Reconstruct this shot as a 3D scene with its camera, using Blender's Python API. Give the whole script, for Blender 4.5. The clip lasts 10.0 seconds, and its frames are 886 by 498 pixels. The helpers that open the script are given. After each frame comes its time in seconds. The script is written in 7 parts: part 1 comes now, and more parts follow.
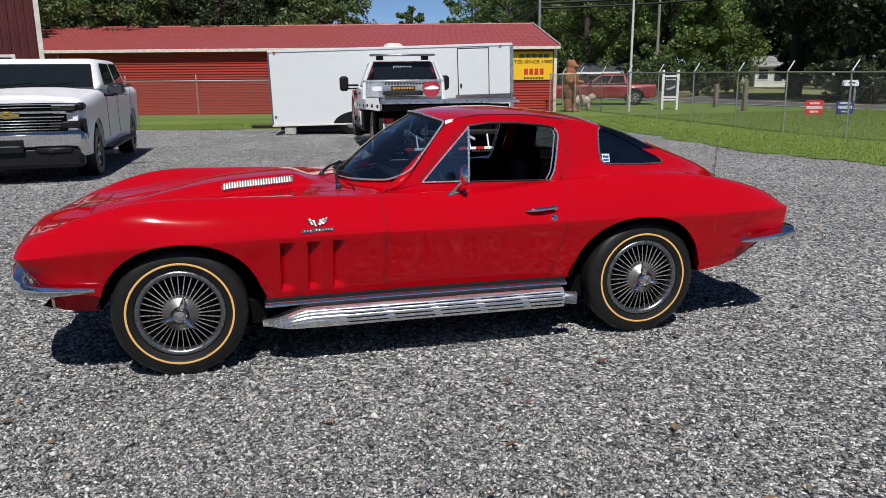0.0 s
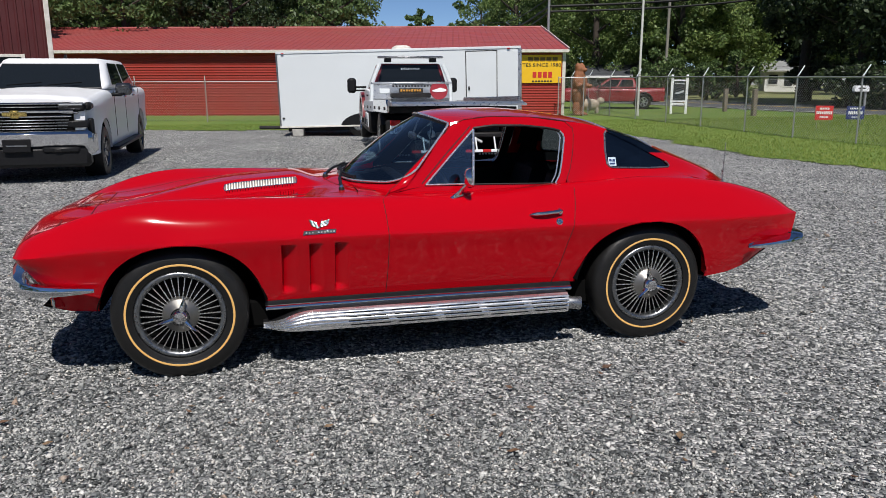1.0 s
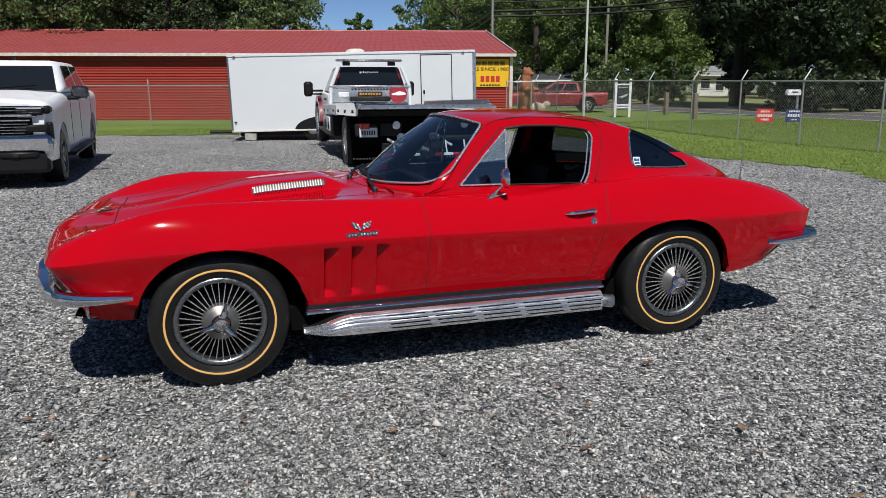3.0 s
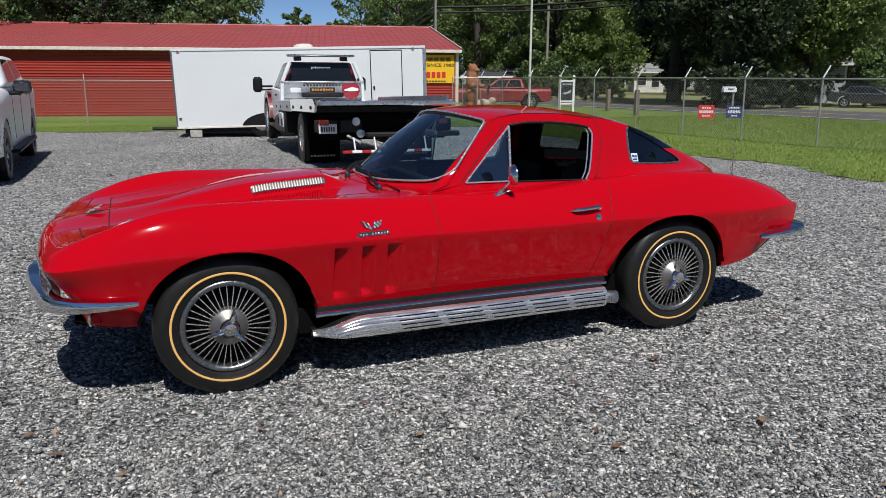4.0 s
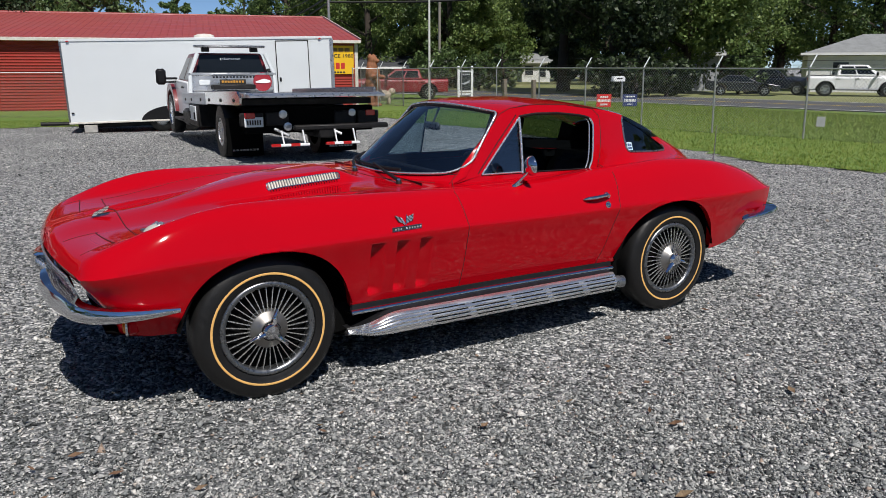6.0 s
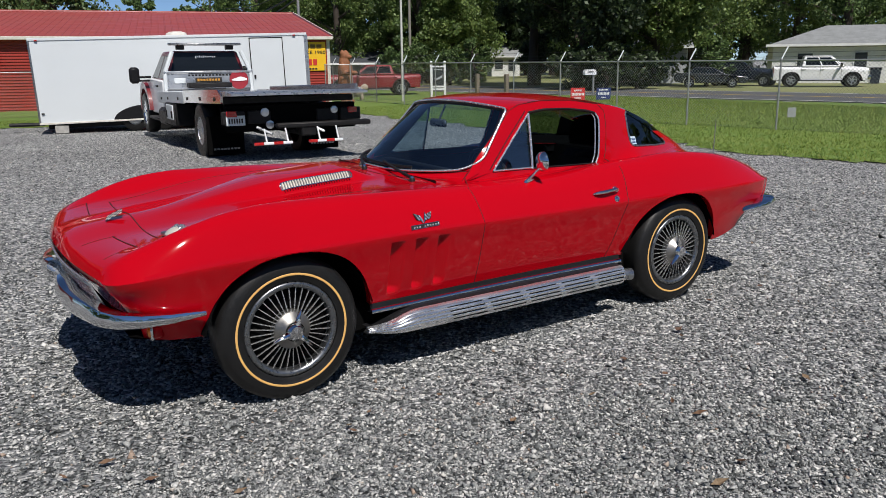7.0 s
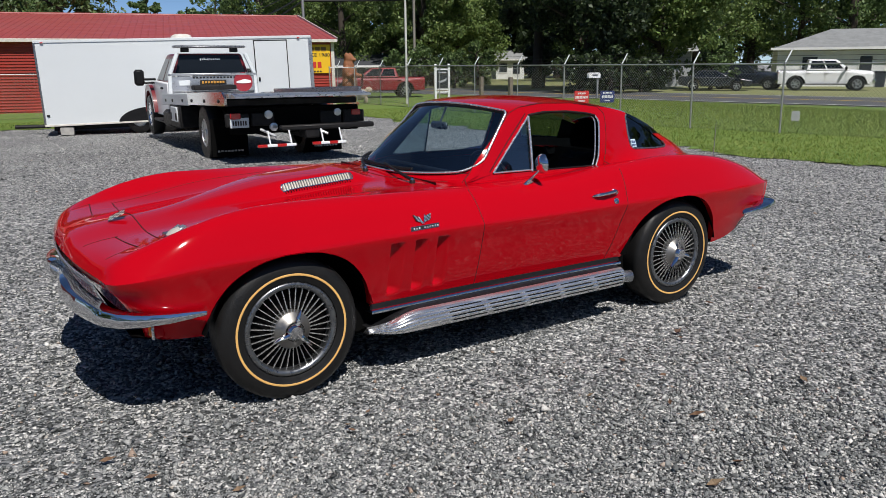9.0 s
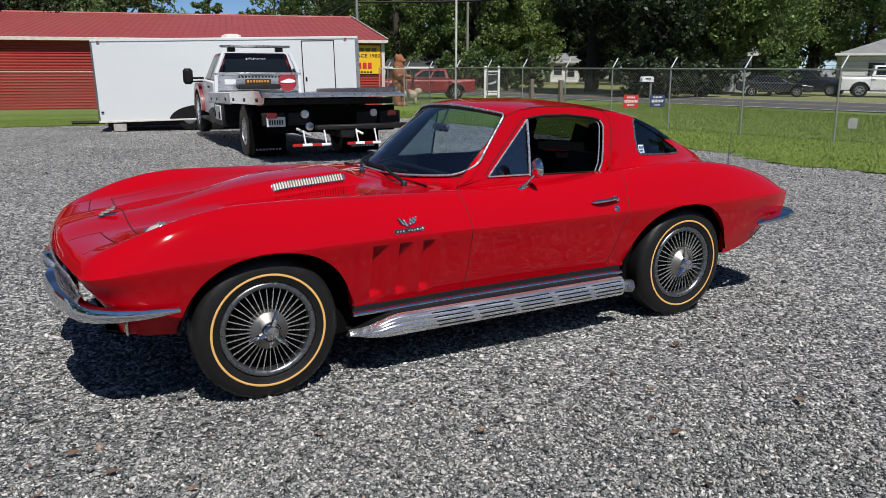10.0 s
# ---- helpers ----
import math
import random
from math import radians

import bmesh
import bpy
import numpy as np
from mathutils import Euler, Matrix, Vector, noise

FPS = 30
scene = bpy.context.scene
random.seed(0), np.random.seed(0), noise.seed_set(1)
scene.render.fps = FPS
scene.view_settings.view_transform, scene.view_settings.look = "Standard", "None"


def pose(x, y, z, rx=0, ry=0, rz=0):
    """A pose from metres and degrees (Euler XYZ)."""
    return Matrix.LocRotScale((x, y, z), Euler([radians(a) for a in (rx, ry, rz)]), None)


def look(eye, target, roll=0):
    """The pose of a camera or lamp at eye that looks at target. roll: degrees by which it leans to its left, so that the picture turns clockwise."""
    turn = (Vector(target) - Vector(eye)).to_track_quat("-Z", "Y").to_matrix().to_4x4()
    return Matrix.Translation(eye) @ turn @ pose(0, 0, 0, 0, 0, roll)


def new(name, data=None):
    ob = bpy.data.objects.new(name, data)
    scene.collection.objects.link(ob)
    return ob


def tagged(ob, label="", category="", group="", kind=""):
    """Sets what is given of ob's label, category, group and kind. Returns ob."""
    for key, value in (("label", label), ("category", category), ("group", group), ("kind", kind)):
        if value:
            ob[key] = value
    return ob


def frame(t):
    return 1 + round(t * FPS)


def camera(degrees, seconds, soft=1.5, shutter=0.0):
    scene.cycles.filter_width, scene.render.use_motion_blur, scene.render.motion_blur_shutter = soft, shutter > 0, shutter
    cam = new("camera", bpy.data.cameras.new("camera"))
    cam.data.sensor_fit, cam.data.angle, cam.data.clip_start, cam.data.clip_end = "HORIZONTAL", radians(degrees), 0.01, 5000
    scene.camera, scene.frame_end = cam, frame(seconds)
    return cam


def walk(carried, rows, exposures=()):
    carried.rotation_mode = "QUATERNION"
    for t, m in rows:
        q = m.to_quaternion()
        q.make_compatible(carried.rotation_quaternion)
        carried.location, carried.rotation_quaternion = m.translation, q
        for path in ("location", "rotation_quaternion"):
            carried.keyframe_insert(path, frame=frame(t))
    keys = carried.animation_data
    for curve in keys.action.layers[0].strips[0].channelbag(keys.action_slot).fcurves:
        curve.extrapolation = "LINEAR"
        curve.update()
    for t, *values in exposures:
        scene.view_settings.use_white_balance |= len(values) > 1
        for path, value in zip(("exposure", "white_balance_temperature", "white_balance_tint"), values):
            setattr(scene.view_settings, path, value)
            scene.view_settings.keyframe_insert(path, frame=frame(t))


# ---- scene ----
cam = camera(60.2, 10.0, soft=0.6)
PATH = [
    (0, (-0.851, -4.588, 1.468), (-0.381, -2.696, 1.018), -0.5),
    (0.5, (-0.843, -4.568, 1.466), (-0.382, -2.674, 1.019), -0.3),
    (1, (-0.821, -4.55, 1.461), (-0.369, -2.653, 1.018), -0.1),
    (1.5, (-0.833, -4.539, 1.446), (-0.375, -2.641, 1.011), 0.0),
    (2, (-1.012, -4.527, 1.446), (-0.523, -2.636, 1.015), 0.1),
    (2.5, (-1.196, -4.503, 1.452), (-0.655, -2.626, 1.023), 0.1),
    (2.7, (-1.239, -4.467, 1.446), (-0.675, -2.598, 1.015), 0.0),
    (3.8, (-1.548, -4.231, 1.437), (-0.825, -2.418, 1.0), 0.2),
    (4, (-1.615, -4.219, 1.439), (-0.865, -2.418, 0.997), 0.2),
    (4.5, (-1.829, -4.184, 1.451), (-1.009, -2.415, 1.003), 0.1),
    (5, (-1.97, -4.14, 1.448), (-1.086, -2.405, 0.993), 0.1),
    (5.2, (-2.013, -4.094, 1.443), (-1.103, -2.373, 0.984), 0.1),
    (6.3, (-2.297, -3.872, 1.453), (-1.275, -2.218, 0.984), -0.2),
    (6.5, (-2.339, -3.847, 1.46), (-1.308, -2.2, 0.986), -0.4),
    (7, (-2.417, -3.812, 1.46), (-1.354, -2.186, 0.983), -0.6),
    (7.5, (-2.447, -3.798, 1.453), (-1.362, -2.186, 0.977), -0.8),
    (8, (-2.457, -3.801, 1.452), (-1.365, -2.194, 0.976), -0.8),
    (8.5, (-2.454, -3.818, 1.455), (-1.372, -2.205, 0.981), -0.8),
    (9, (-2.412, -3.844, 1.459), (-1.357, -2.211, 0.989), -0.5),
    (9.5, (-2.294, -3.893, 1.456), (-1.288, -2.228, 0.99), -0.2),
    (10, (-2.11, -3.959, 1.456), (-1.171, -2.256, 0.991), 0.1),
]
walk(cam, [(t, look(eye, target, roll)) for t, eye, target, roll in PATH])

# ---- daylight ----
SUN_WAY = Vector((-0.12, -0.65, 1.0)).normalized()
world = bpy.data.worlds.new("sky")
scene.world = world
world.use_nodes = True
sky = world.node_tree.nodes.new("ShaderNodeTexSky")
sky.sky_type, sky.sun_disc = "NISHITA", False
sky.sun_elevation = math.asin(SUN_WAY.z)
sky.sun_rotation = math.atan2(SUN_WAY.x, SUN_WAY.y)
sky.altitude = 1500
sky.air_density, sky.dust_density, sky.ozone_density = 0.6, 0.0, 6.0
world.node_tree.links.new(sky.outputs[0], world.node_tree.nodes["Background"].inputs[0])
world.node_tree.nodes["Background"].inputs[1].default_value = 0.086
sun = new("sun", bpy.data.lights.new("sun", "SUN"))
sun.data.energy, sun.data.angle, sun.data.color = 5.0, radians(0.53), (1.0, 0.955, 0.915)
sun.matrix_world = look(SUN_WAY * 50, (0, 0, 0))
scene.view_settings.exposure = 0.0


# ---- materials ----
def mat(name, color, rough=0.5, metal=0.0, vary=0.0, scale=8.0, bump=0.0, bscale=60.0, coat=0.0, island=0.0, spec=0.5, fine=0.0, fscale=120.0, tint=None, stretch=None):
    """A principled material: colour varied by a coarse and a fine noise, with fine relief."""
    m = bpy.data.materials.new(name)
    m.use_nodes = True
    nt = m.node_tree
    b = nt.nodes["Principled BSDF"]
    b.inputs["Base Color"].default_value = (*color, 1)
    b.inputs["Roughness"].default_value = rough
    b.inputs["Metallic"].default_value = metal
    b.inputs["Coat Weight"].default_value = coat
    b.inputs["Coat Roughness"].default_value = 0.02
    b.inputs["Specular IOR Level"].default_value = spec
    co = nt.nodes.new("ShaderNodeTexCoord").outputs["Object"]
    if stretch:
        mp = nt.nodes.new("ShaderNodeMapping")
        mp.inputs["Scale"].default_value = stretch
        nt.links.new(co, mp.inputs[0])
        co = mp.outputs[0]
    out = None
    rgb = nt.nodes.new("ShaderNodeRGB")
    rgb.outputs[0].default_value = (*color, 1)
    out = rgb.outputs[0]

    def blend(src, fac, other, amount):
        mul = nt.nodes.new("ShaderNodeMath")
        mul.operation = "MULTIPLY"
        mul.inputs[1].default_value = amount
        nt.links.new(fac, mul.inputs[0])
        mix = nt.nodes.new("ShaderNodeMix")
        mix.data_type = "RGBA"
        nt.links.new(mul.outputs[0], mix.inputs[0])
        nt.links.new(src, mix.inputs[6])
        mix.inputs[7].default_value = (*other, 1)
        return mix.outputs[2]

    def noise_at(s, detail=4.0):
        n = nt.nodes.new("ShaderNodeTexNoise")
        n.inputs["Scale"].default_value, n.inputs["Detail"].default_value = s, detail
        nt.links.new(co, n.inputs["Vector"])
        r = nt.nodes.new("ShaderNodeMapRange")
        r.inputs[1].default_value, r.inputs[2].default_value = 0.35, 0.68
        nt.links.new(n.outputs[0], r.inputs[0])
        return r.outputs[0]

    if vary:
        out = blend(out, noise_at(scale), tint or tuple(c * 0.45 for c in color), vary)
    if fine:
        out = blend(out, noise_at(fscale, 2.0), tuple(min(1, c * 1.7 + 0.01) for c in color), fine)
    if island:
        g = nt.nodes.new("ShaderNodeNewGeometry")
        out = blend(out, g.outputs["Random Per Island"], tuple(c * 0.25 for c in color), island)
    if vary or fine or island:
        nt.links.new(out, b.inputs["Base Color"])
    if vary and rough > 0.15:
        r = nt.nodes.new("ShaderNodeMapRange")
        r.inputs[3].default_value, r.inputs[4].default_value = max(0.02, rough - 0.08), min(1, rough + 0.12)
        nt.links.new(noise_at(scale * 2.3), r.inputs[0])
        nt.links.new(r.outputs[0], b.inputs["Roughness"])
    if bump:
        n = nt.nodes.new("ShaderNodeTexNoise")
        n.inputs["Scale"].default_value, n.inputs["Detail"].default_value = bscale, 3.0
        nt.links.new(co, n.inputs["Vector"])
        bp = nt.nodes.new("ShaderNodeBump")
        bp.inputs["Strength"].default_value, bp.inputs["Distance"].default_value = bump, 0.01
        nt.links.new(n.outputs[0], bp.inputs["Height"])
        nt.links.new(bp.outputs[0], b.inputs["Normal"])
    return m


def glass(name, color=(0.9, 0.95, 0.95), dark=0.0, gloss=0.07):
    """Thin window glass: clear, faintly tinted, with a mirror-like surface."""
    m = bpy.data.materials.new(name)
    m.use_nodes = True
    nt = m.node_tree
    nt.nodes.clear()
    o = nt.nodes.new("ShaderNodeOutputMaterial")
    tr = nt.nodes.new("ShaderNodeBsdfTransparent")
    tr.inputs[0].default_value = (*[c * (1 - dark) for c in color], 1)
    gl = nt.nodes.new("ShaderNodeBsdfGlossy")
    gl.inputs["Roughness"].default_value = 0.01
    lw = nt.nodes.new("ShaderNodeLayerWeight")
    lw.inputs[0].default_value = 0.5
    pw = nt.nodes.new("ShaderNodeMath")
    pw.operation = "POWER"
    pw.inputs[1].default_value = 5.0
    nt.links.new(lw.outputs["Facing"], pw.inputs[0])
    fr = nt.nodes.new("ShaderNodeMapRange")
    fr.inputs[3].default_value, fr.inputs[4].default_value = gloss, 0.9
    nt.links.new(pw.outputs[0], fr.inputs[0])
    mx = nt.nodes.new("ShaderNodeMixShader")
    nt.links.new(fr.outputs[0], mx.inputs[0])
    nt.links.new(tr.outputs[0], mx.inputs[1])
    nt.links.new(gl.outputs[0], mx.inputs[2])
    nt.links.new(mx.outputs[0], o.inputs[0])
    return m


RED = mat("red_car_paint", (0.42, 0.0011, 0.0065), 0.6, coat=1.0, vary=0.05, scale=1.2, spec=0.0)
RED.node_tree.nodes["Principled BSDF"].inputs["Coat Roughness"].default_value = 0.05
RED.node_tree.nodes["Principled BSDF"].inputs["Coat IOR"].default_value = 1.38
CHROME = mat("chrome", (0.72, 0.73, 0.75), 0.06, 1.0, vary=0.12, scale=30)
BRUSHED = mat("brushed_metal", (0.33, 0.32, 0.30), 0.40, 0.9, vary=0.25, scale=18)
PIPE = mat("bright_pipe_cover", (0.80, 0.81, 0.82), 0.24, 0.9, vary=0.2, scale=9, stretch=(0.3, 4, 4))
GREYMETAL = mat("grey_wheel_metal", (0.36, 0.37, 0.38), 0.30, 0.9, vary=0.2, scale=20)
BRIGHT = mat("bright_trim", (0.80, 0.81, 0.82), 0.18, 0.8, vary=0.1, scale=30)
LOUVRE = mat("pale_louvre_metal", (0.70, 0.66, 0.57), 0.35, 0.35, vary=0.15, scale=20)
RUBBER = mat("tyre_rubber", (0.010, 0.010, 0.010), 0.45, vary=0.4, scale=14, tint=(0.014, 0.013, 0.012), bump=0.15, bscale=160, spec=0.3)
BLACK = mat("black_trim", (0.008, 0.008, 0.009), 0.45, vary=0.3, scale=20, tint=(0.018, 0.018, 0.018), spec=0.25)
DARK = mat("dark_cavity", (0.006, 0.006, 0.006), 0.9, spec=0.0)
VINYL = mat("black_vinyl", (0.009, 0.009, 0.010), 0.5, spec=0.2, vary=0.4, scale=25, bump=0.2, bscale=220)
RIMGREY = mat("dark_rim_metal", (0.24, 0.25, 0.26), 0.30, 0.9, vary=0.25, scale=20)
GOLD = mat("gold_stripe", (0.80, 0.46, 0.14), 0.6, vary=0.15, scale=30)
SEAM = mat("panel_seam", (0.05, 0.002, 0.003), 0.8)
CLEAR = glass("clear_glass", (0.62, 0.78, 0.86), 0.10, 0.20)
TINTED = glass("tinted_glass", (0.5, 0.62, 0.66), 0.75, 0.11)
FIN = mat("bright_fin_metal", (0.70, 0.70, 0.69), 0.24, 0.85, vary=0.15, scale=40)
WHITE = mat("white_paint", (0.84, 0.85, 0.86), 0.4, coat=0.25, vary=0.08, scale=2.5, tint=(0.62, 0.62, 0.6))
WHITEMETAL = mat("white_sheet_metal", (0.66, 0.70, 0.71), 0.38, vary=0.16, scale=1.3, tint=(0.57, 0.60, 0.60), fine=0.03)
DULLWHITE = mat("weathered_white_trim", (0.70, 0.68, 0.62), 0.7, vary=0.5, scale=6, tint=(0.38, 0.33, 0.27))
ALU = mat("aluminium", (0.62, 0.63, 0.64), 0.33, 0.9, vary=0.3, scale=5)
STEELDARK = mat("dark_steel", (0.014, 0.014, 0.015), 0.5, 0.3, vary=0.5, scale=7, tint=(0.035, 0.032, 0.03), spec=0.25)
GALV = mat("galvanised_steel", (0.40, 0.41, 0.41), 0.5, 0.6, vary=0.4, scale=9, tint=(0.24, 0.24, 0.23))
AMBER = mat("amber_lens", (0.8, 0.22, 0.02), 0.15, coat=0.6)
REDLENS = mat("red_lens", (0.45, 0.01, 0.01), 0.12, coat=0.8)
LENS = mat("clear_lens", (0.75, 0.77, 0.78), 0.08, 0.6)
WOOD = mat("weathered_wood", (0.22, 0.18, 0.14), 0.85, vary=0.6, scale=7, bump=0.5, bscale=40, stretch=(3, 3, 0.4))
MAROON = mat("maroon_paint", (0.15, 0.008, 0.012), 0.4, coat=0.5, vary=0.12, scale=3)


# ---- mesh helpers ----
class Geo:
    """Vertices and faces, gathered piece by piece."""

    def __init__(self):
        self.v, self.f = [], []

    def add(self, verts, faces):
        n = len(self.v)
        self.v += [tuple(p) for p in verts]
        self.f += [tuple(n + i for i in fc) for fc in faces]
        return self

    def box(self, c, s, bev=0.0, m=None):
        """A box of centre c and size s with chamfered edges."""
        hx, hy, hz = s[0] / 2, s[1] / 2, s[2] / 2
        b = min(bev, hx * 0.9, hy * 0.9, hz * 0.9)
        vs = []
        if b <= 0:
            vs = [(i * hx, j * hy, k * hz) for i in (-1, 1) for j in (-1, 1) for k in (-1, 1)]
            fs = [(0, 1, 3, 2), (4, 6, 7, 5), (0, 4, 5, 1), (2, 3, 7, 6), (0, 2, 6, 4), (1, 5, 7, 3)]
        else:
            ix = {}
            for i in (-1, 1):
                for j in (-1, 1):
                    for k in (-1, 1):
                        for a in range(3):
                            q = [i * (hx - b), j * (hy - b), k * (hz - b)]
                            q[a] = (i, j, k)[a] * (hx, hy, hz)[a]
                            ix[i, j, k, a] = len(vs)
                            vs.append(tuple(q))
            fs = []
            for a in range(3):
                o1, o2 = (a + 1) % 3, (a + 2) % 3
                for s1 in (-1, 1):
                    ring = []
                    for u, w in ((-1, -1), (1, -1), (1, 1), (-1, 1)):
                        key = [0, 0, 0]
                        key[a], key[o1], key[o2] = s1, u, w
                        ring.append(ix[(*key, a)])
                    fs.append(tuple(ring if s1 > 0 else ring[::-1]))
                for u in (-1, 1):
                    for w in (-1, 1):
                        k0, k1 = [0, 0, 0], [0, 0, 0]
                        k0[a], k1[a] = -1, 1
                        k0[o1] = k1[o1] = u
                        k0[o2] = k1[o2] = w
                        q = (ix[(*k0, o1)], ix[(*k1, o1)], ix[(*k1, o2)], ix[(*k0, o2)])
                        fs.append(q if u * w > 0 else q[::-1])
            for i in (-1, 1):
                for j in (-1, 1):
                    for k in (-1, 1):
                        q = (ix[i, j, k, 0], ix[i, j, k, 1], ix[i, j, k, 2])
                        fs.append(q if i * j * k > 0 else q[::-1])
        vs = [Vector(p) for p in vs]
        if m is not None:
            vs = [m @ p for p in vs]
        return self.add([p + Vector(c) for p in vs], fs)

    def tube(self, pts, r, seg=8, caps=True, closed=False):
        """A round bar along pts; r is one radius or one for each point."""
        pts = [Vector(p) for p in pts]
        n = len(pts)
        rs = [r] * n if isinstance(r, (int, float)) else list(r)
        vs, fs = [], []
        side = None
        for i, p in enumerate(pts):
            a = pts[(i - 1) % n] if closed else pts[max(i - 1, 0)]
            c = pts[(i + 1) % n] if closed else pts[min(i + 1, n - 1)]
            d = (c - a)
            d = d.normalized() if d.length > 1e-9 else Vector((0, 0, 1))
            if side is None:
                side = d.cross(Vector((0, 0, 1)) if abs(d.z) < 0.9 else Vector((1, 0, 0))).normalized()
            side = (side - d * side.dot(d)).normalized()
            up = d.cross(side)
            vs += [p + (side * math.cos(2 * math.pi * k / seg) + up * math.sin(2 * math.pi * k / seg)) * rs[i] for k in range(seg)]
        for i in range(n if closed else n - 1):
            j = (i + 1) % n
            fs += [(i * seg + k, i * seg + (k + 1) % seg, j * seg + (k + 1) % seg, j * seg + k) for k in range(seg)]
        if caps and not closed:
            fs += [tuple(range(seg))[::-1], tuple((n - 1) * seg + k for k in range(seg))]
        return self.add(vs, fs)

    def lathe(self, c, axis, prof, seg=40):
        """Turns prof, pairs of (distance along axis, radius), about the axis through c."""
        ax = Vector(axis).normalized()
        u = ax.cross(Vector((0, 0, 1)) if abs(ax.z) < 0.9 else Vector((1, 0, 0))).normalized()
        w = ax.cross(u)
        vs, fs = [], []
        for a, r in prof:
            vs += [Vector(c) + ax * a + (u * math.cos(2 * math.pi * k / seg) + w * math.sin(2 * math.pi * k / seg)) * r for k in range(seg)]
        for i in range(len(prof) - 1):
            fs += [(i * seg + k, i * seg + (k + 1) % seg, (i + 1) * seg + (k + 1) % seg, (i + 1) * seg + k) for k in range(seg)]
        return self.add(vs, fs)

    def grid(self, fn, us, ws):
        """A sheet of fn(u, w) over two lists of parameters."""
        vs = [fn(u, w) for u in us for w in ws]
        m = len(ws)
        return self.add(vs, [(i * m + j, i * m + j + 1, (i + 1) * m + j + 1, (i + 1) * m + j) for i in range(len(us) - 1) for j in range(m - 1)])

    def prism(self, poly, a, b, plane="xz"):
        """A flat polygon drawn out from a to b across its plane."""
        def at(p, d):
            return {"xz": (p[0], d, p[1]), "yz": (d, p[0], p[1]), "xy": (p[0], p[1], d)}[plane]
        n = len(poly)
        return self.add([at(p, a) for p in poly] + [at(p, b) for p in poly],
                        [tuple(range(n)), tuple(range(2 * n - 1, n - 1, -1))] + [(i, i + n, (i + 1) % n + n, (i + 1) % n) for i in range(n)])

    def bridge(self, rows):
        """Sheets of quads between rows of points of equal length."""
        m = len(rows[0])
        return self.add([p for r in rows for p in r], [(i * m + j, i * m + j + 1, (i + 1) * m + j + 1, (i + 1) * m + j) for i in range(len(rows) - 1) for j in range(m - 1)])


def mesh_of(name, geo, material, smooth=40.0, weld=False):
    me = bpy.data.meshes.new(name)
    me.from_pydata(geo.v, [], geo.f)
    if weld or len(geo.f) < 3000:
        bm = bmesh.new()
        bm.from_mesh(me)
        if weld:
            bmesh.ops.remove_doubles(bm, verts=bm.verts, dist=0.0004)
        bmesh.ops.recalc_face_normals(bm, faces=bm.faces)
        bm.to_mesh(me)
        bm.free()
    me.materials.append(material)
    if smooth:
        me.shade_smooth()
        me.set_sharp_from_angle(angle=radians(smooth))
    return me


def part(name, geo, material, parent, label="", smooth=40.0, weld=False, bevel=0.0):
    """Links a Geo as one mesh under a thing or a part."""
    ob = new(name, mesh_of(name, geo, material, smooth, weld))
    ob.parent = parent
    if bevel:
        b = ob.modifiers.new("bevel", "BEVEL")
        b.width, b.segments, b.limit_method, b.angle_limit = bevel, 2, "ANGLE", radians(35)
    return tagged(ob, label)


def facing(ob, way):
    """Turns the faces of a part so that they look towards way."""
    me = ob.data
    if sum((p.normal * p.area for p in me.polygons), Vector()).dot(Vector(way)) < 0:
        me.flip_normals()
    return ob


def thing(name, label, category, group="", kind="", m=None):
    ob = new(name)
    ob.empty_display_size = 0.1
    if m is not None:
        ob.matrix_world = m
    return tagged(ob, label, category, group, kind)


def solid(name, geo, material, label, category="", group="", kind="", smooth=40.0, m=None, weld=False, bevel=0.0):
    """A top-level thing or a piece of the setting that is one mesh."""
    ob = part(name, geo, material, None, "", smooth, weld, bevel)
    if m is not None:
        ob.matrix_world = m
    return tagged(ob, label, category, group, kind)


def spl(x, kx, ky):
    """A smooth curve through the knots (kx, ky), read at x (a number or an array)."""
    kx, ky, x = np.asarray(kx, float), np.asarray(ky, float), np.asarray(x, float)
    h, d = np.diff(kx), np.diff(ky) / np.diff(kx)
    t = np.zeros(len(kx))
    t[0], t[-1] = d[0], d[-1]
    for i in range(1, len(kx) - 1):
        if d[i - 1] * d[i] > 0:
            w1, w2 = 2 * h[i] + h[i - 1], h[i] + 2 * h[i - 1]
            t[i] = (w1 + w2) / (w1 / d[i - 1] + w2 / d[i])
    i = np.clip(np.searchsorted(kx, x) - 1, 0, len(kx) - 2)
    u = np.clip((x - kx[i]) / h[i], 0, 1)
    return ky[i] * (1 + 2 * u) * (1 - u) ** 2 + h[i] * t[i] * u * (1 - u) ** 2 + ky[i + 1] * u * u * (3 - 2 * u) + h[i] * t[i + 1] * u * u * (u - 1)


def curve(kx, ky):
    """The same curve, read off a fine table: quick for single numbers."""
    a, b, n = kx[0], kx[-1], 2400
    tab = [float(v) for v in spl(np.linspace(a, b, n + 1), kx, ky)]

    def at(x):
        if isinstance(x, np.ndarray):
            return np.interp(x, np.linspace(a, b, n + 1), tab)
        t = min(max((x - a) / (b - a) * n, 0), n - 1e-6)
        i = int(t)
        return tab[i] + (tab[i + 1] - tab[i]) * (t - i)
    return at


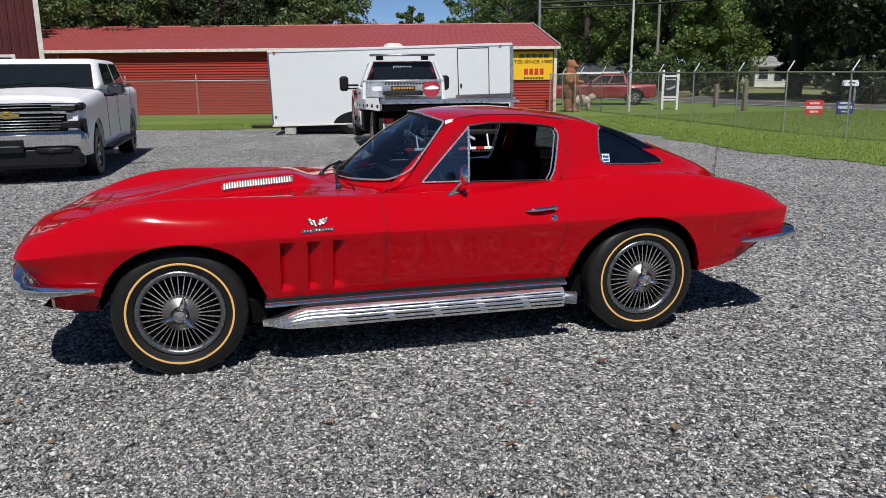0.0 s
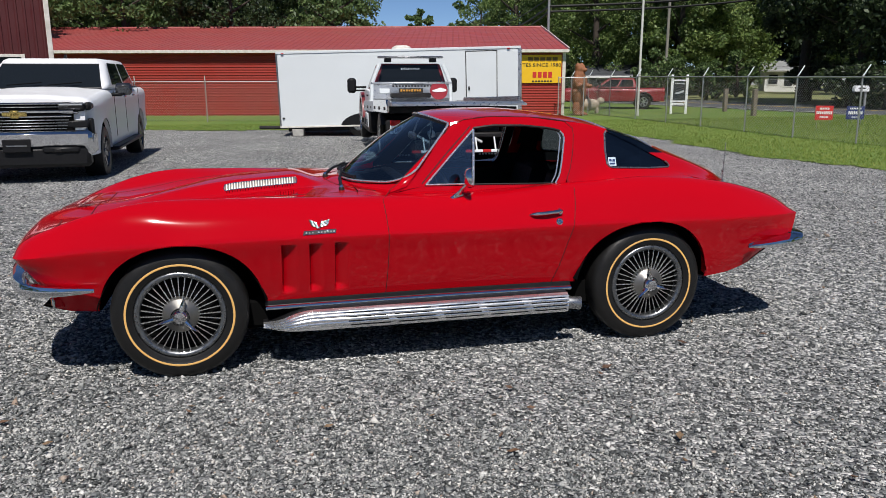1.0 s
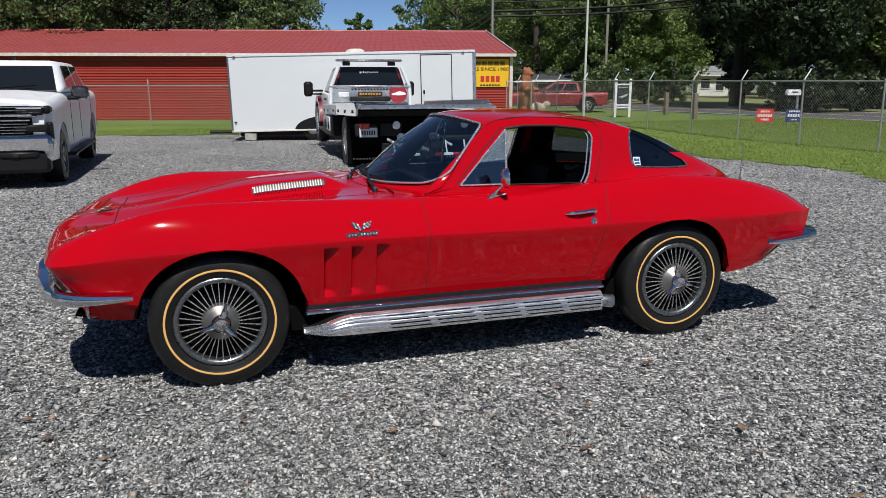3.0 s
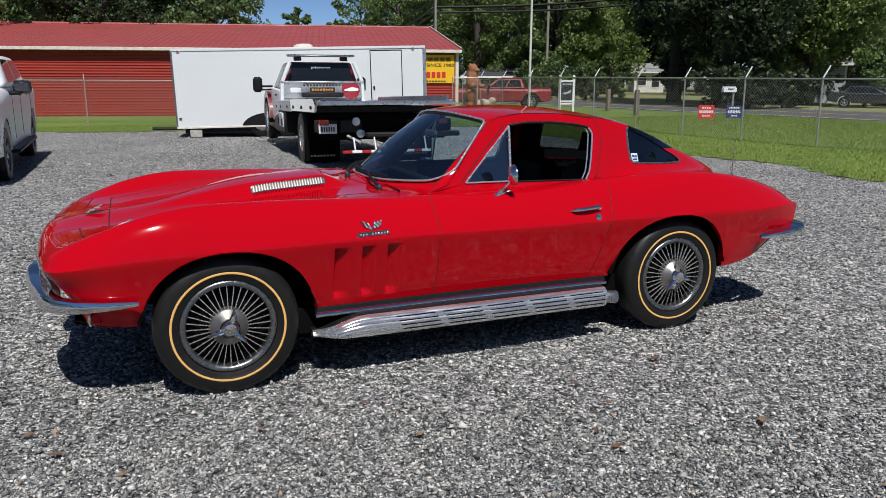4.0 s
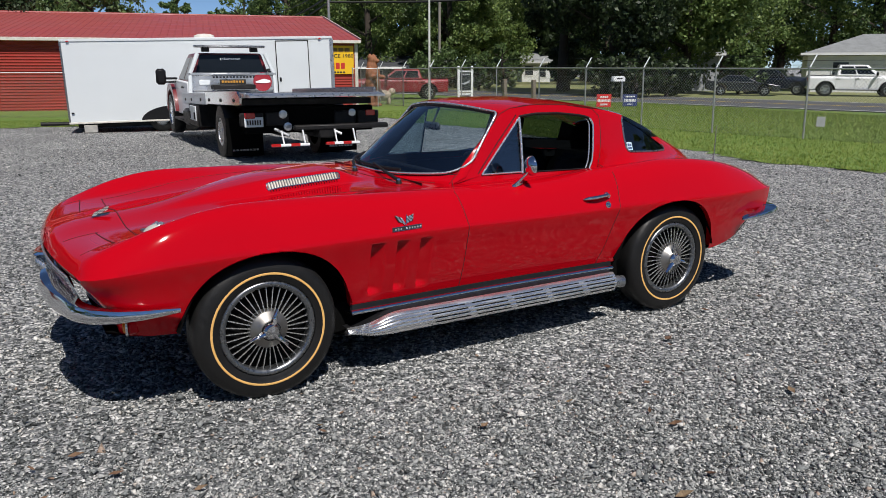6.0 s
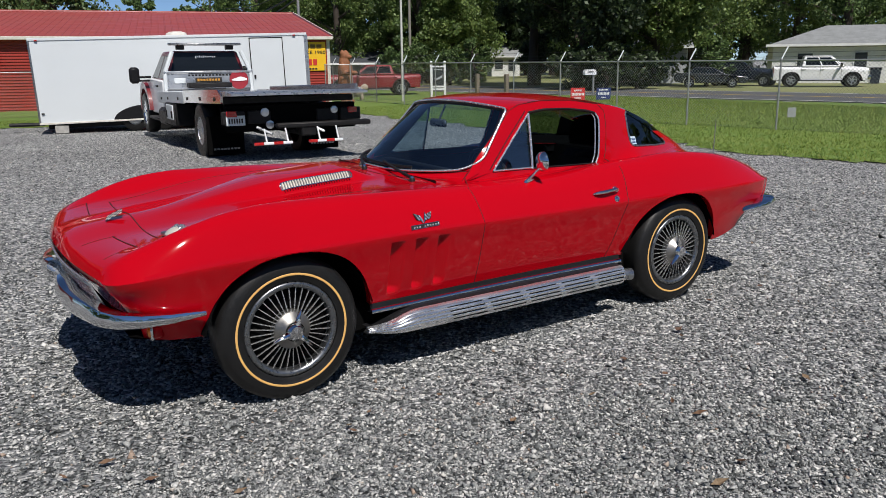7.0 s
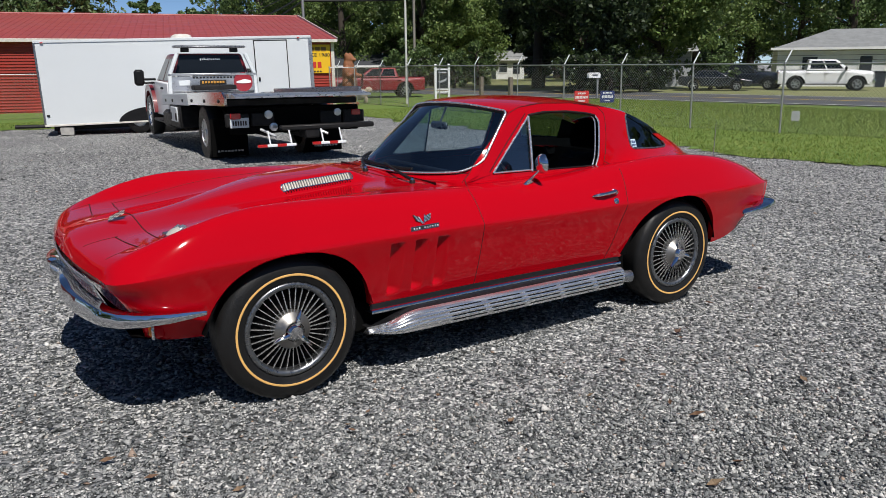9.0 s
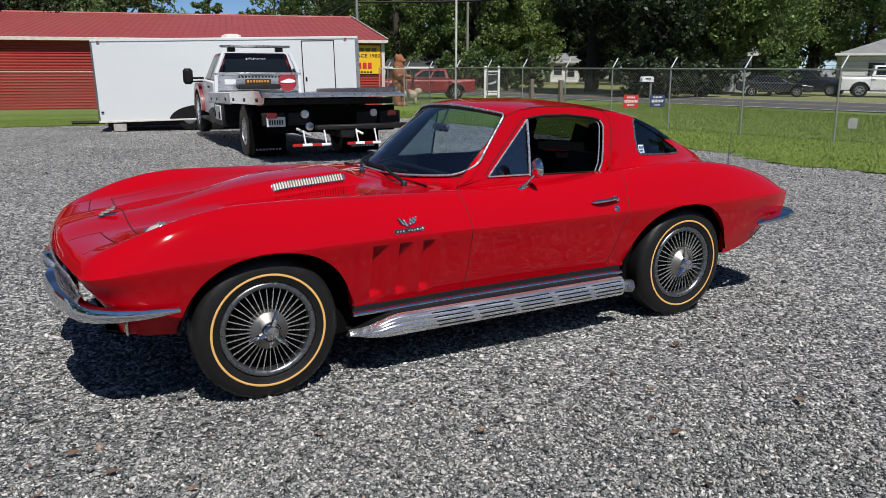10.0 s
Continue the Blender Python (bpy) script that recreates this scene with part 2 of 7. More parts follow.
def smooth01(x, a, b):
    t = (x - a) / (b - a)
    t = np.clip(t, 0, 1) if isinstance(t, np.ndarray) and t.ndim else min(max(float(t), 0.0), 1.0)
    return t * t * (3 - 2 * t)


def resample(pts, n):
    """n points evenly spaced along a polyline."""
    pts = np.array(pts, float)
    s = np.concatenate([[0], np.cumsum(np.linalg.norm(np.diff(pts, axis=0), axis=1))])
    q = np.linspace(0, s[-1], n)
    return np.stack([np.interp(q, s, pts[:, k]) for k in range(pts.shape[1])], 1)


def ground_z(x, y):
    return -0.3 * smooth01(np.hypot(x, y), 4.5, 22.0)


# ---- the red coupe: curves of its body, x from nose to tail, y outward ----
c_edge = curve([-1.95, -1.93, -1.85, -1.6, -1.2, -0.7, 0, 0.6, 1.2, 1.6, 1.9, 2.1, 2.215], [0.73, 0.77, 0.81, 0.835, 0.845, 0.832, 0.82, 0.828, 0.848, 0.845, 0.815, 0.77, 0.725])


c_edge_z = curve([-1.95, -1.6, -1.2, -0.5, 0.3, 1.0, 1.6, 2.215], [0.636, 0.668, 0.68, 0.684, 0.678, 0.685, 0.68, 0.674])


c_crest = curve([-1.95, -1.928, -1.89, -1.77, -1.6, -1.45, -1.3, -1.0, -0.63, -0.2, 0.3, 0.8, 1.04, 1.24, 1.445, 1.72, 2.03, 2.156, 2.215],
               [0.645, 0.682, 0.712, 0.768, 0.828, 0.86, 0.872, 0.869, 0.858, 0.848, 0.85, 0.885, 0.898, 0.909, 0.9, 0.869, 0.79, 0.735, 0.69])


c_valley = curve([-1.95, -1.93, -1.895, -1.77, -1.6, -1.3, -1.0, -0.63, -0.4, -0.1, 0.8, 1.6, 1.8, 2.03, 2.215], [0.65, 0.682, 0.706, 0.731, 0.748, 0.79, 0.822, 0.85, 0.864, 0.872, 0.86, 0.86, 0.84, 0.78, 0.69])


c_mid = curve([-1.95, -1.93, -1.895, -1.767, -1.6, -1.3, -1.0, -0.63, -0.4, -0.1, 0.8, 1.6, 2.03, 2.215], [0.652, 0.69, 0.718, 0.752, 0.775, 0.812, 0.838, 0.862, 0.884, 0.892, 0.86, 0.86, 0.80, 0.70])


def bow(s, y):
    """How far the stations bulge ahead at the nose and behind at the tail."""
    return (-0.085 * (1 - smooth01(s, -1.95, -1.45)) + 0.05 * smooth01(s, 1.75, 2.215)) * (1 - min(abs(y) / 0.8, 1) ** 2)


ACROSS = np.linspace(0, 0.9, 361)
SECTIONS = {}


def section(s):
    """Heights of the upper body across station s."""
    if s not in SECTIONS:
        k = c_edge(s) / 0.84
        zk, zf, zv, zm = c_edge_z(s), c_crest(s), c_valley(s), c_mid(s)
        f = 1 - smooth01(s, -1.72, -1.1)
        ky = np.array([-0.32, 0, 0.32, 0.50 + 0.085 * f, 0.618 + 0.075 * f, 0.665 + 0.062 * f, 0.71 + 0.048 * f, 0.77 + 0.025 * f, 0.84]) * k
        z = spl(ACROSS, ky, [zv, zm, zv, zv + (zf - zv) * (0.38 - 0.16 * f), zv + (zf - zv) * (0.88 - 0.06 * f), zf, zf - (zf - zk) * 0.085, zk + (zf - zk) * 0.60, zk])
        w = 0.10 + 0.09 * smooth01(s, -1.5, -0.95)
        h = 0.062 * smooth01(s, -1.62, -0.95) * (1 - smooth01(s, -0.66, -0.47))
        SECTIONS[s] = (z + h * (1 - smooth01(ACROSS, w - 0.025, w + 0.06))).tolist()
    return SECTIONS[s]


def top_z(s, y):
    """Height of the upper body at station s, y metres from the middle."""
    t = min(abs(y) / 0.0025, 359.999)
    i = int(t)
    tab = section(float(s))
    return tab[i] + (tab[i + 1] - tab[i]) * (t - i)


tuck_side = curve([0, 0.035, 0.08, 0.14, 0.25, 0.5, 0.75, 1], [0, 0.001, 0.004, 0.009, 0.019, 0.038, 0.058, 0.082])
tuck_nose = curve([0, 0.12, 0.3, 0.5, 0.75, 1], [0, 0.015, 0.05, 0.085, 0.125, 0.165])
tuck_tail = curve([0, 0.3, 0.6, 0.78, 1], [0, 0.006, 0.015, 0.032, 0.08])


def low_w(w, x):
    """How far the lower body is tucked in, w from 0 at the crease to 1 at the sill."""
    side, nose, tail = tuck_side(w), tuck_nose(w), tuck_tail(w)
    a, b = 1 - smooth01(x, -1.97, -1.72), smooth01(x, 1.85, 2.2)
    return side * (1 - a - b) + nose * a + tail * b


low_z = curve([-2.1, -1.75, -1.6, -0.8, 0.8, 1.6, 1.75, 1.9, 2.0, 2.1, 2.3], [0.39, 0.368, 0.360, 0.352, 0.352, 0.333, 0.345, 0.378, 0.43, 0.47, 0.50])


def low_y(x, z):
    zk = float(c_edge_z(x))
    w = min(max((zk - z) / (zk - float(low_z(x))), 0), 1)
    return float(c_edge(x)) - float(low_w(w, x))


def side_y(x, z):
    """Outline of the body from the side: half width at x, z, below and above the crease."""
    if z <= float(c_edge_z(x)):
        return low_y(x, z)
    ys = np.linspace(0.66 * float(c_edge(x)) / 0.84, float(c_edge(x)), 60)
    zs = np.array([top_z(x, y) for y in ys])
    return float(np.interp(-z, -zs, ys))


ARCHES = [(-1.222, 0.285, 0.394), (1.222, 0.285, 0.400)]


def arch_pt(a, cx, cz, r, p=2.25):
    c, s = math.cos(a), math.sin(a)
    return cx + r * math.copysign(abs(c) ** (2 / p), c), cz + (r - 0.002) * math.copysign(abs(s) ** (2 / p), s)


def in_arch(x, z):
    return any((abs(x - cx) / r) ** 2.25 + (abs(z - cz) / r) ** 2.25 < 1 for cx, cz, r in ARCHES)


def vent_dent(x, z):
    """Depth of the three slanting gills behind the front wheel."""
    d = 0.0
    for x0 in (-0.738, -0.610, -0.483):
        if x0 < x < x0 + 0.066 and 0.385 < z < 0.652:
            across = 1 - (x - x0) / 0.066
            d = 0.034 * across ** 0.8 * float(smooth01(z, 0.385, 0.43)) * float(1 - smooth01(z, 0.646, 0.652))
    return d


# roof, pillars
r_edge = curve([-0.3, 0.15, 0.3, 0.85, 1.1, 1.33, 1.56, 1.79, 2.05, 2.2], [0.50, 0.475, 0.482, 0.48, 0.46, 0.42, 0.345, 0.26, 0.13, 0.04])


r_edge_z = curve([-0.3, -0.1, 0.15, 0.3, 0.415, 0.65, 0.85, 1.0, 1.1, 1.33, 1.56, 1.79, 2.05, 2.2], [0.86, 0.98, 1.195, 1.233, 1.243, 1.236, 1.212, 1.188, 1.165, 1.09, 1.0, 0.925, 0.83, 0.73])


r_mid_z = curve([0.1, 0.212, 0.354, 0.57, 0.717, 0.942, 1.095, 1.332, 1.79, 2.05, 2.226], [1.236, 1.256, 1.264, 1.267, 1.258, 1.23, 1.198, 1.128, 0.957, 0.854, 0.755])


r_base = curve([-0.3, 0.03, 0.77, 0.9, 1.1, 1.33, 1.56, 1.79, 2.05, 2.2], [0.62, 0.572, 0.582, 0.58, 0.55, 0.49, 0.42, 0.34, 0.21, 0.07])


r_base_z = curve([-0.3, 0.9, 1.1, 1.56, 1.79, 2.05, 2.2], [0.84, 0.855, 0.87, 0.86, 0.84, 0.78, 0.69])


def cab_y(x, z):
    """Half width of the cabin's side at x, z."""
    a, b = float(r_edge_z(x)), float(r_base_z(x))
    t = min(max((a - z) / max(a - b, 1e-3), 0), 1)
    return float(r_edge(x)) + (float(r_base(x)) - float(r_edge(x))) * t ** 0.75 + 0.10 * float(smooth01(x, 0.9, 1.15)) * t ** 7


def windshield(a, b):
    """Point of the windscreen, a from -1 to 1 across, b from 0 at the cowl to 1 at the roof."""
    lo = Vector((-0.365 + 0.31 * abs(a) ** 2.6, 0.562 * a, 0.882 + 0.02 * a ** 4))
    hi = Vector((0.12 + 0.07 * a * a, 0.478 * a, 1.230 - 0.032 * a * a))
    p = lo.lerp(hi, b)
    return p + Vector((-0.02, 0, 0.02)) * math.sin(math.pi * b) * (1 - abs(a) ** 3)


def screen_loop(n=10):
    """The windscreen's rim with its rounded corners, as (a, b), from the lower left corner round."""
    out = []
    for sx, sy, ra, rb in ((1, 0, 0.15, 0.24), (1, 1, 0.04, 0.07), (-1, 1, 0.04, 0.07), (-1, 0, 0.15, 0.24)):
        ca, cb = sx * (1 - ra), (rb if sy == 0 else 1 - rb)
        start = {(1, 0): -90, (1, 1): 0, (-1, 1): 90, (-1, 0): 180}[sx, sy]
        out += [(ca + ra * math.cos(radians(start + 90 * k / n)), cb + rb * math.sin(radians(start + 90 * k / n))) for k in range(n + 1)]
    dense = []
    for (a0, b0), (a1, b1) in zip(out, out[1:] + out[:1]):
        m = max(1, int(max(abs(a1 - a0), abs(b1 - b0)) / 0.07))
        dense += [(a0 + (a1 - a0) * k / m, b0 + (b1 - b0) * k / m) for k in range(m)]
    return dense


DOOR_F = -0.222


def door_rear(z):
    return float(np.interp(z, [0.35, 0.45, 0.69, 0.87], [0.69, 0.725, 0.785, 0.825]))


WINDOW = {"front": [(0.031, 0.883), (0.17, 1.035), (0.312, 1.180)], "top": [(0.312, 1.180), (0.42, 1.193), (0.6, 1.190), (0.76, 1.172), (0.815, 1.157)],
          "rear": [(0.815, 1.157), (0.838, 1.13), (0.815, 1.0), (0.797, 0.92), (0.768, 0.873)], "sill": [(0.768, 0.873), (0.4, 0.880), (0.031, 0.883)]}
FRAME = {"front": [(-0.20, 0.846), (-0.12, 0.895), (0.05, 1.055), (0.20, 1.200)], "top": [(0.20, 1.200), (0.26, 1.226), (0.415, 1.2425), (0.65, 1.2355), (0.85, 1.208)],
         "rear": [(0.85, 1.208), (0.897, 1.165), (0.885, 1.05), (0.862, 0.95), (0.828, 0.868)], "sill": [(0.828, 0.845), (0.4, 0.838), (-0.20, 0.838)]}
QUARTER = [(1.098, 1.135), (1.112, 1.150), (1.16, 1.128), (1.30, 1.068), (1.45, 0.998), (1.545, 0.957), (1.574, 0.936), (1.566, 0.922), (1.4, 0.928), (1.2, 0.942), (1.115, 0.948), (1.098, 0.965), (1.092, 1.05)]


def cab_pt(x, z, sgn, out=0.0):
    return Vector((x, sgn * (cab_y(x, z) + out), z))


def build_coupe():
    car = thing("sports_car", "glossy red classic fastback coupe with chrome side pipes on gravel", "car")
    body, hood, lining, strip = Geo(), Geo(), Geo(), Geo()
    doors = {1: Geo(), -1: Geo()}
    ss = np.linspace(-1.95, 2.215, 430)
    vs = np.concatenate([np.linspace(0, 0.62, 30)[:-1], np.linspace(0.62, 1, 26)])
    for sgn in (1, -1):
        pts = [[(float(s + bow(s, v * float(c_edge(s)))), sgn * v * float(c_edge(s)), top_z(s, v * float(c_edge(s)))) for v in vs] for s in ss]
        for i in range(len(ss) - 1):
            for j in range(len(vs) - 1):
                q = (pts[i][j], pts[i][j + 1], pts[i + 1][j + 1], pts[i + 1][j])
                cx, cy, cz = [sum(p[k] for p in q) / 4 for k in range(3)]
                ay = abs(cy)
                scr = -0.345 + 0.31 * min(ay / 0.562, 1) ** 2.6
                if ay < 0.565 and scr < cx < 1.06:
                    continue
                if 1.06 <= cx < 1.95 and ay < float(r_base(cx)) - 0.06:
                    continue
                if ay > 0.5 and DOOR_F < cx < door_rear(cz) and cx > -0.2 - (0.0 if ay > 0.62 else -0.03):
                    doors[sgn].add(q, [(0, 1, 2, 3) if sgn > 0 else (3, 2, 1, 0)])
                elif ay < 0.52 and -1.665 + bow(-1.66, cy) < cx < -0.465 + 0.17 * (ay / 0.45) ** 2.2:
                    hood.add(q, [(0, 1, 2, 3)])
                else:
                    body.add(q, [(0, 1, 2, 3)])
        # lower body, from the middle of the nose round the side to the middle of the tail
        path = [(float(-1.95 + bow(-1.95, y)), float(y), float(top_z(-1.95, y))) for y in np.linspace(0, 0.70, 36)]
        path += [(float(s + bow(s, float(c_edge(s)))), float(c_edge(s)), float(top_z(s, float(c_edge(s))))) for s in ss]
        path += [(float(2.215 + bow(2.215, y)), float(y), float(top_z(2.215, y))) for y in np.linspace(0.70, 0, 36)]
        path = np.array(path)
        tan = np.gradient(path[:, :2], axis=0)
        for _ in range(6):
            tan = np.concatenate([tan[:1], (tan[:-2] + 2 * tan[1:-1] + tan[2:]) / 4, tan[-1:]])
        tan /= np.linalg.norm(tan, axis=1)[:, None]
        nrm = np.stack([tan[:, 1], -tan[:, 0]], 1) * -1
        ws = np.concatenate([np.linspace(0, 0.16, 15)[:-1], np.linspace(0.16, 1, 38)])
        rows = []
        for (x, y, zk), (nx, ny) in zip(path, nrm):
            zb = float(low_z(x))
            row = []
            for w in ws:
                d = float(low_w(w, x))
                z = zk + (zb - zk) * w
                d += vent_dent(x, z) if y > 0.7 else 0
                row.append([x - nx * d, sgn * (y - ny * d), z])
            rows.append(row)
        keep = {}
        n, m = len(rows), len(ws)
        for i in range(n - 1):
            for j in range(m - 1):
                q = (rows[i][j], rows[i][j + 1], rows[i + 1][j + 1], rows[i + 1][j])
                cx, cz = sum(p[0] for p in q) / 4, sum(p[2] for p in q) / 4
                keep[i, j] = not (in_arch(cx, cz) and abs(q[0][1]) > 0.6)
        for i in range(n):
            for j in range(m):
                near = [keep[a, b] for a in (i - 1, i) for b in (j - 1, j) if (a, b) in keep]
                if True in near and False in near:
                    p = rows[i][j]
                    cx, cz, r = min(ARCHES, key=lambda q: abs(q[0] - p[0]))
                    f = ((abs(p[0] - cx) / r) ** 2.25 + (abs(p[2] - cz) / r) ** 2.25) ** (1 / 2.25)
                    if f > 0.5 and j < m - 1:
                        p[0], p[2] = cx + (p[0] - cx) / f, cz + (p[2] - cz) / f
        for (i, j), k in keep.items():
            if k:
                q = (rows[i][j], rows[i][j + 1], rows[i + 1][j + 1], rows[i + 1][j])
                cx, cz = sum(p[0] for p in q) / 4, sum(p[2] for p in q) / 4
                g = doors[sgn] if abs(q[0][1]) > 0.6 and DOOR_F < cx < door_rear(cz) else body
                g.add(q, [(3, 2, 1, 0) if sgn > 0 else (0, 1, 2, 3)])
        # lips of the wheel arches
        for cx, cz, r in ARCHES:
            angs = np.linspace(math.radians(8), math.radians(172), 60)
            outer, inner = [], []
            for a in angs:
                x, z = arch_pt(a, cx, cz, r)
                y = low_y(x, min(z, float(c_edge_z(x)) - 0.005))
                outer.append((x, sgn * (y + 0.002), z))
                inner.append((x, sgn * (y - 0.035), z + 0.004))
            part("arch_lip", Geo().bridge([outer, inner]), RED, car)
        # cabin side behind the door, with the opening of the quarter window
        n = 72
        ring_in = resample(QUARTER + QUARTER[:1], n)
        outer = [(0.83, 0.868), (0.865, 0.95), (0.888, 1.05), (0.90, 1.165), (0.853, 1.2085)]
        a = [(x, float(r_edge_z(x))) for x in np.linspace(0.853, 2.17, 40)]
        b = [(x, float(r_base_z(x)) - 0.01) for x in np.linspace(2.17, 0.83, 40)]
        loop = np.array(outer + a[1:] + b)
        ctr = np.array((1.2, 1.03))
        ang_in = np.unwrap(np.arctan2(ring_in[:, 1] - ctr[1], ring_in[:, 0] - ctr[0]))
        loop_d = resample(np.vstack([loop, loop[:1]]), 900)
        la = np.arctan2(loop_d[:, 1] - ctr[1], loop_d[:, 0] - ctr[0])
        ring_out = np.array([loop_d[np.argmin(np.abs(np.angle(np.exp(1j * (la - q)))))] for q in ang_in])
        rows = [[tuple(cab_pt(*(ring_in[k] * (1 - t) + ring_out[k] * t), sgn)) for k in range(n)] for t in np.linspace(0, 1, 12)]
        up = [1.112 < ring_in[k][0] < 1.42 and ring_in[k][1] > 0.957 for k in range(n)]
        rows_in = [[tuple(cab_pt(*(ring_in[k] * (1 - t) + ring_out[k] * t), sgn, -0.018)) for k in range(n)] for t in np.linspace(0.02, 0.93, 8)]
        for k in range(n - 1):          # the glass wraps over the roof above the side opening
            glazed = up[k] and up[k + 1]
            for r in range(len(rows) - 1):
                (strip if glazed else body).add([rows[r][k], rows[r][k + 1], rows[r + 1][k + 1], rows[r + 1][k]], [(0, 1, 2, 3)])
            for r in range(0 if glazed else len(rows_in) - 1):
                q = [rows_in[r][k], rows_in[r][k + 1], rows_in[r + 1][k + 1], rows_in[r + 1][k]]
                if min(p[0] for p in q) > 0.91 and not (max(p[2] for p in q) > 0.955 and max(p[0] for p in q) > 1.09):
                    lining.add(q, [(0, 1, 2, 3)])
        # frame of the door's window
        names = ("front", "top", "rear", "sill")
        ri = np.vstack([resample(WINDOW[k], 18) for k in names])
        ro = np.vstack([resample(FRAME[k], 18) for k in names])
        rows = [[tuple(cab_pt(*(ri[k] * (1 - t) + ro[k] * t), sgn)) for k in range(len(ri))] for t in np.linspace(0, 1, 7)]
        doors[sgn].bridge(rows)
        lining.bridge([[tuple(cab_pt(*(ri[k] * (1 - t) + ro[k] * t), sgn, -0.014)) for k in range(len(ri))] for t in (0.02, 0.5, 0.95)])
        # pillar beside the windscreen
        edge = [windshield(sgn, b) for b in np.linspace(-0.06, 1, 16)]
        fr = [cab_pt(x, z, sgn) for x, z in resample(FRAME["front"], 16)]
        body.bridge([[tuple(e.lerp(f, t)) for e, f in zip(edge, fr)] for t in (0, 0.33, 0.66, 1)])
        lining.bridge([[tuple(e.lerp(f, t) + Vector((0.012, -sgn * 0.016, -0.004))) for e, f in zip(edge, fr)] for t in (0, 0.5, 1)])
        rim = [p for p in screen_loop() if p[0] * sgn > 0.84 and p[1] < 0.25]
        for (a0, b0), (a1, b1) in zip(rim, rim[1:]):
            if abs(a1 - a0) < 0.1 and abs(b1 - b0) < 0.1:
                body.add([windshield(sgn, 0), windshield(a0, b0), windshield(a1, b1)], [(0, 1, 2)])
    # roof down to the tail
    roof = Geo()

    def roof_pt(u, a):
        x0 = 0.12 + 0.07 * a * a
        x = x0 + (2.19 - x0) * u
        e, ez, mz = float(r_edge(x)), float(r_edge_z(x)), float(r_mid_z(x))
        return (x, a * e, ez + (mz - ez) * (1 - abs(a) ** 2.3))
    rear_glass, tail = Geo(), Geo()
    us, aa = np.linspace(0, 1, 101), np.linspace(-1, 1, 41)
    for i in range(100):
        for j in range(40):
            (roof if i < 46 else rear_glass if i < 63 else tail).add([roof_pt(us[i], aa[j]), roof_pt(us[i + 1], aa[j]), roof_pt(us[i + 1], aa[j + 1]), roof_pt(us[i], aa[j + 1])], [(0, 1, 2, 3)])
    roof.bridge([[windshield(a, 1) for a in aa], [roof_pt(0, a) for a in aa]])
    for sgn in (1, -1):
        xs = np.linspace(0.19, 0.32, 8)
        tops = resample(FRAME["top"], 40)
        roof.bridge([[cab_pt(x, float(np.interp(x, tops[:, 0], tops[:, 1])) - 0.004, sgn) for x in xs], [(x, sgn * float(r_edge(x)), float(r_edge_z(x))) for x in xs]])
    cowl = Geo()
    edge = [windshield(a, -0.01) for a in np.linspace(-1, 1, 41)]
    foot = [Vector((p.x - 0.045 + 0.02 * abs(p.y), p.y * 1.01, top_z(p.x - 0.045 + 0.02 * abs(p.y), p.y) - 0.003)) for p in edge]
    cowl.bridge([[tuple(e.lerp(f, t) - Vector((0, 0, 0.006 * math.sin(math.pi * t)))) for e, f in zip(edge, foot)] for t in (0, 0.25, 0.5, 0.75, 1)])
    part("cowl_panel", cowl, RED, car, smooth=60)
    part("body_shell", body, RED, car, weld=True, smooth=48)
    part("roof", roof, RED, car, weld=True)
    part("tail_panel", tail, RED, car, weld=True)
    part("bonnet", hood, RED, car, weld=True, smooth=60)
    rear_glass.add(strip.v, strip.f)
    rw = facing(part("rear_window", rear_glass, TINTED, car, "dark wraparound rear glass", weld=True), (0, 0, 1))
    for u in (0.459, 0.631):
        part("frame", Geo().tube([Vector(roof_pt(u, a)) + Vector((0, 0, 0.001)) for a in np.linspace(-1, 1, 31)], 0.005, 8), BRIGHT, rw)
    door_obs = {k: part("door", g, RED, car, weld=True, smooth=48) for k, g in doors.items()}

    # seams between the panels
    class Seams:
        def tube(self, pts, r, seg):
            part("panel_seam", Geo().tube(pts, r, seg), SEAM, car)
    seams = Seams()
    for sgn in (1, -1):
        front = [(DOOR_F + 0.012 * math.sin((z - 0.35) * 6), z) for z in np.linspace(0.352, 0.835, 30)]
        seams.tube([(x, sgn * (side_y(x, z) + 0.0005), z) for x, z in front] + [tuple(cab_pt(x, z, sgn, 0.0005)) for x, z in resample(FRAME["front"], 12)[1:]], 0.0020, 6)
        seams.tube([(door_rear(z), sgn * (side_y(door_rear(z), z) + 0.0005), z) for z in np.linspace(0.352, 0.865, 30)]
                   + [tuple(cab_pt(x, z, sgn, 0.0005)) for x, z in resample(FRAME["rear"][::-1], 14)[1:]] + [tuple(cab_pt(x, z, sgn, 0.001)) for x, z in resample(FRAME["top"][::-1], 20)[1:]], 0.0020, 6)
    def on_top(s, y):
        return (float(s + bow(s, y)), y, top_z(s, y) + 0.0006)
    seams.tube([on_top(-1.672 - 0.02 * abs(y), y) for y in np.linspace(-0.53, 0.53, 41)], 0.0026, 6)
    for sgn in (1, -1):
        seams.tube([on_top(s, sgn * 0.52) for s in np.linspace(-1.68, -0.30, 60)], 0.0010, 6)
        seams.tube([on_top(-1.79 + 0.02 * y, sgn * y) for y in np.linspace(0.29, 0.60, 16)], 0.0028, 6)
        for y in (0.29, 0.60):
            seams.tube([on_top(s, sgn * y) for s in np.linspace(-1.90, -1.775, 10)], 0.0010, 6)
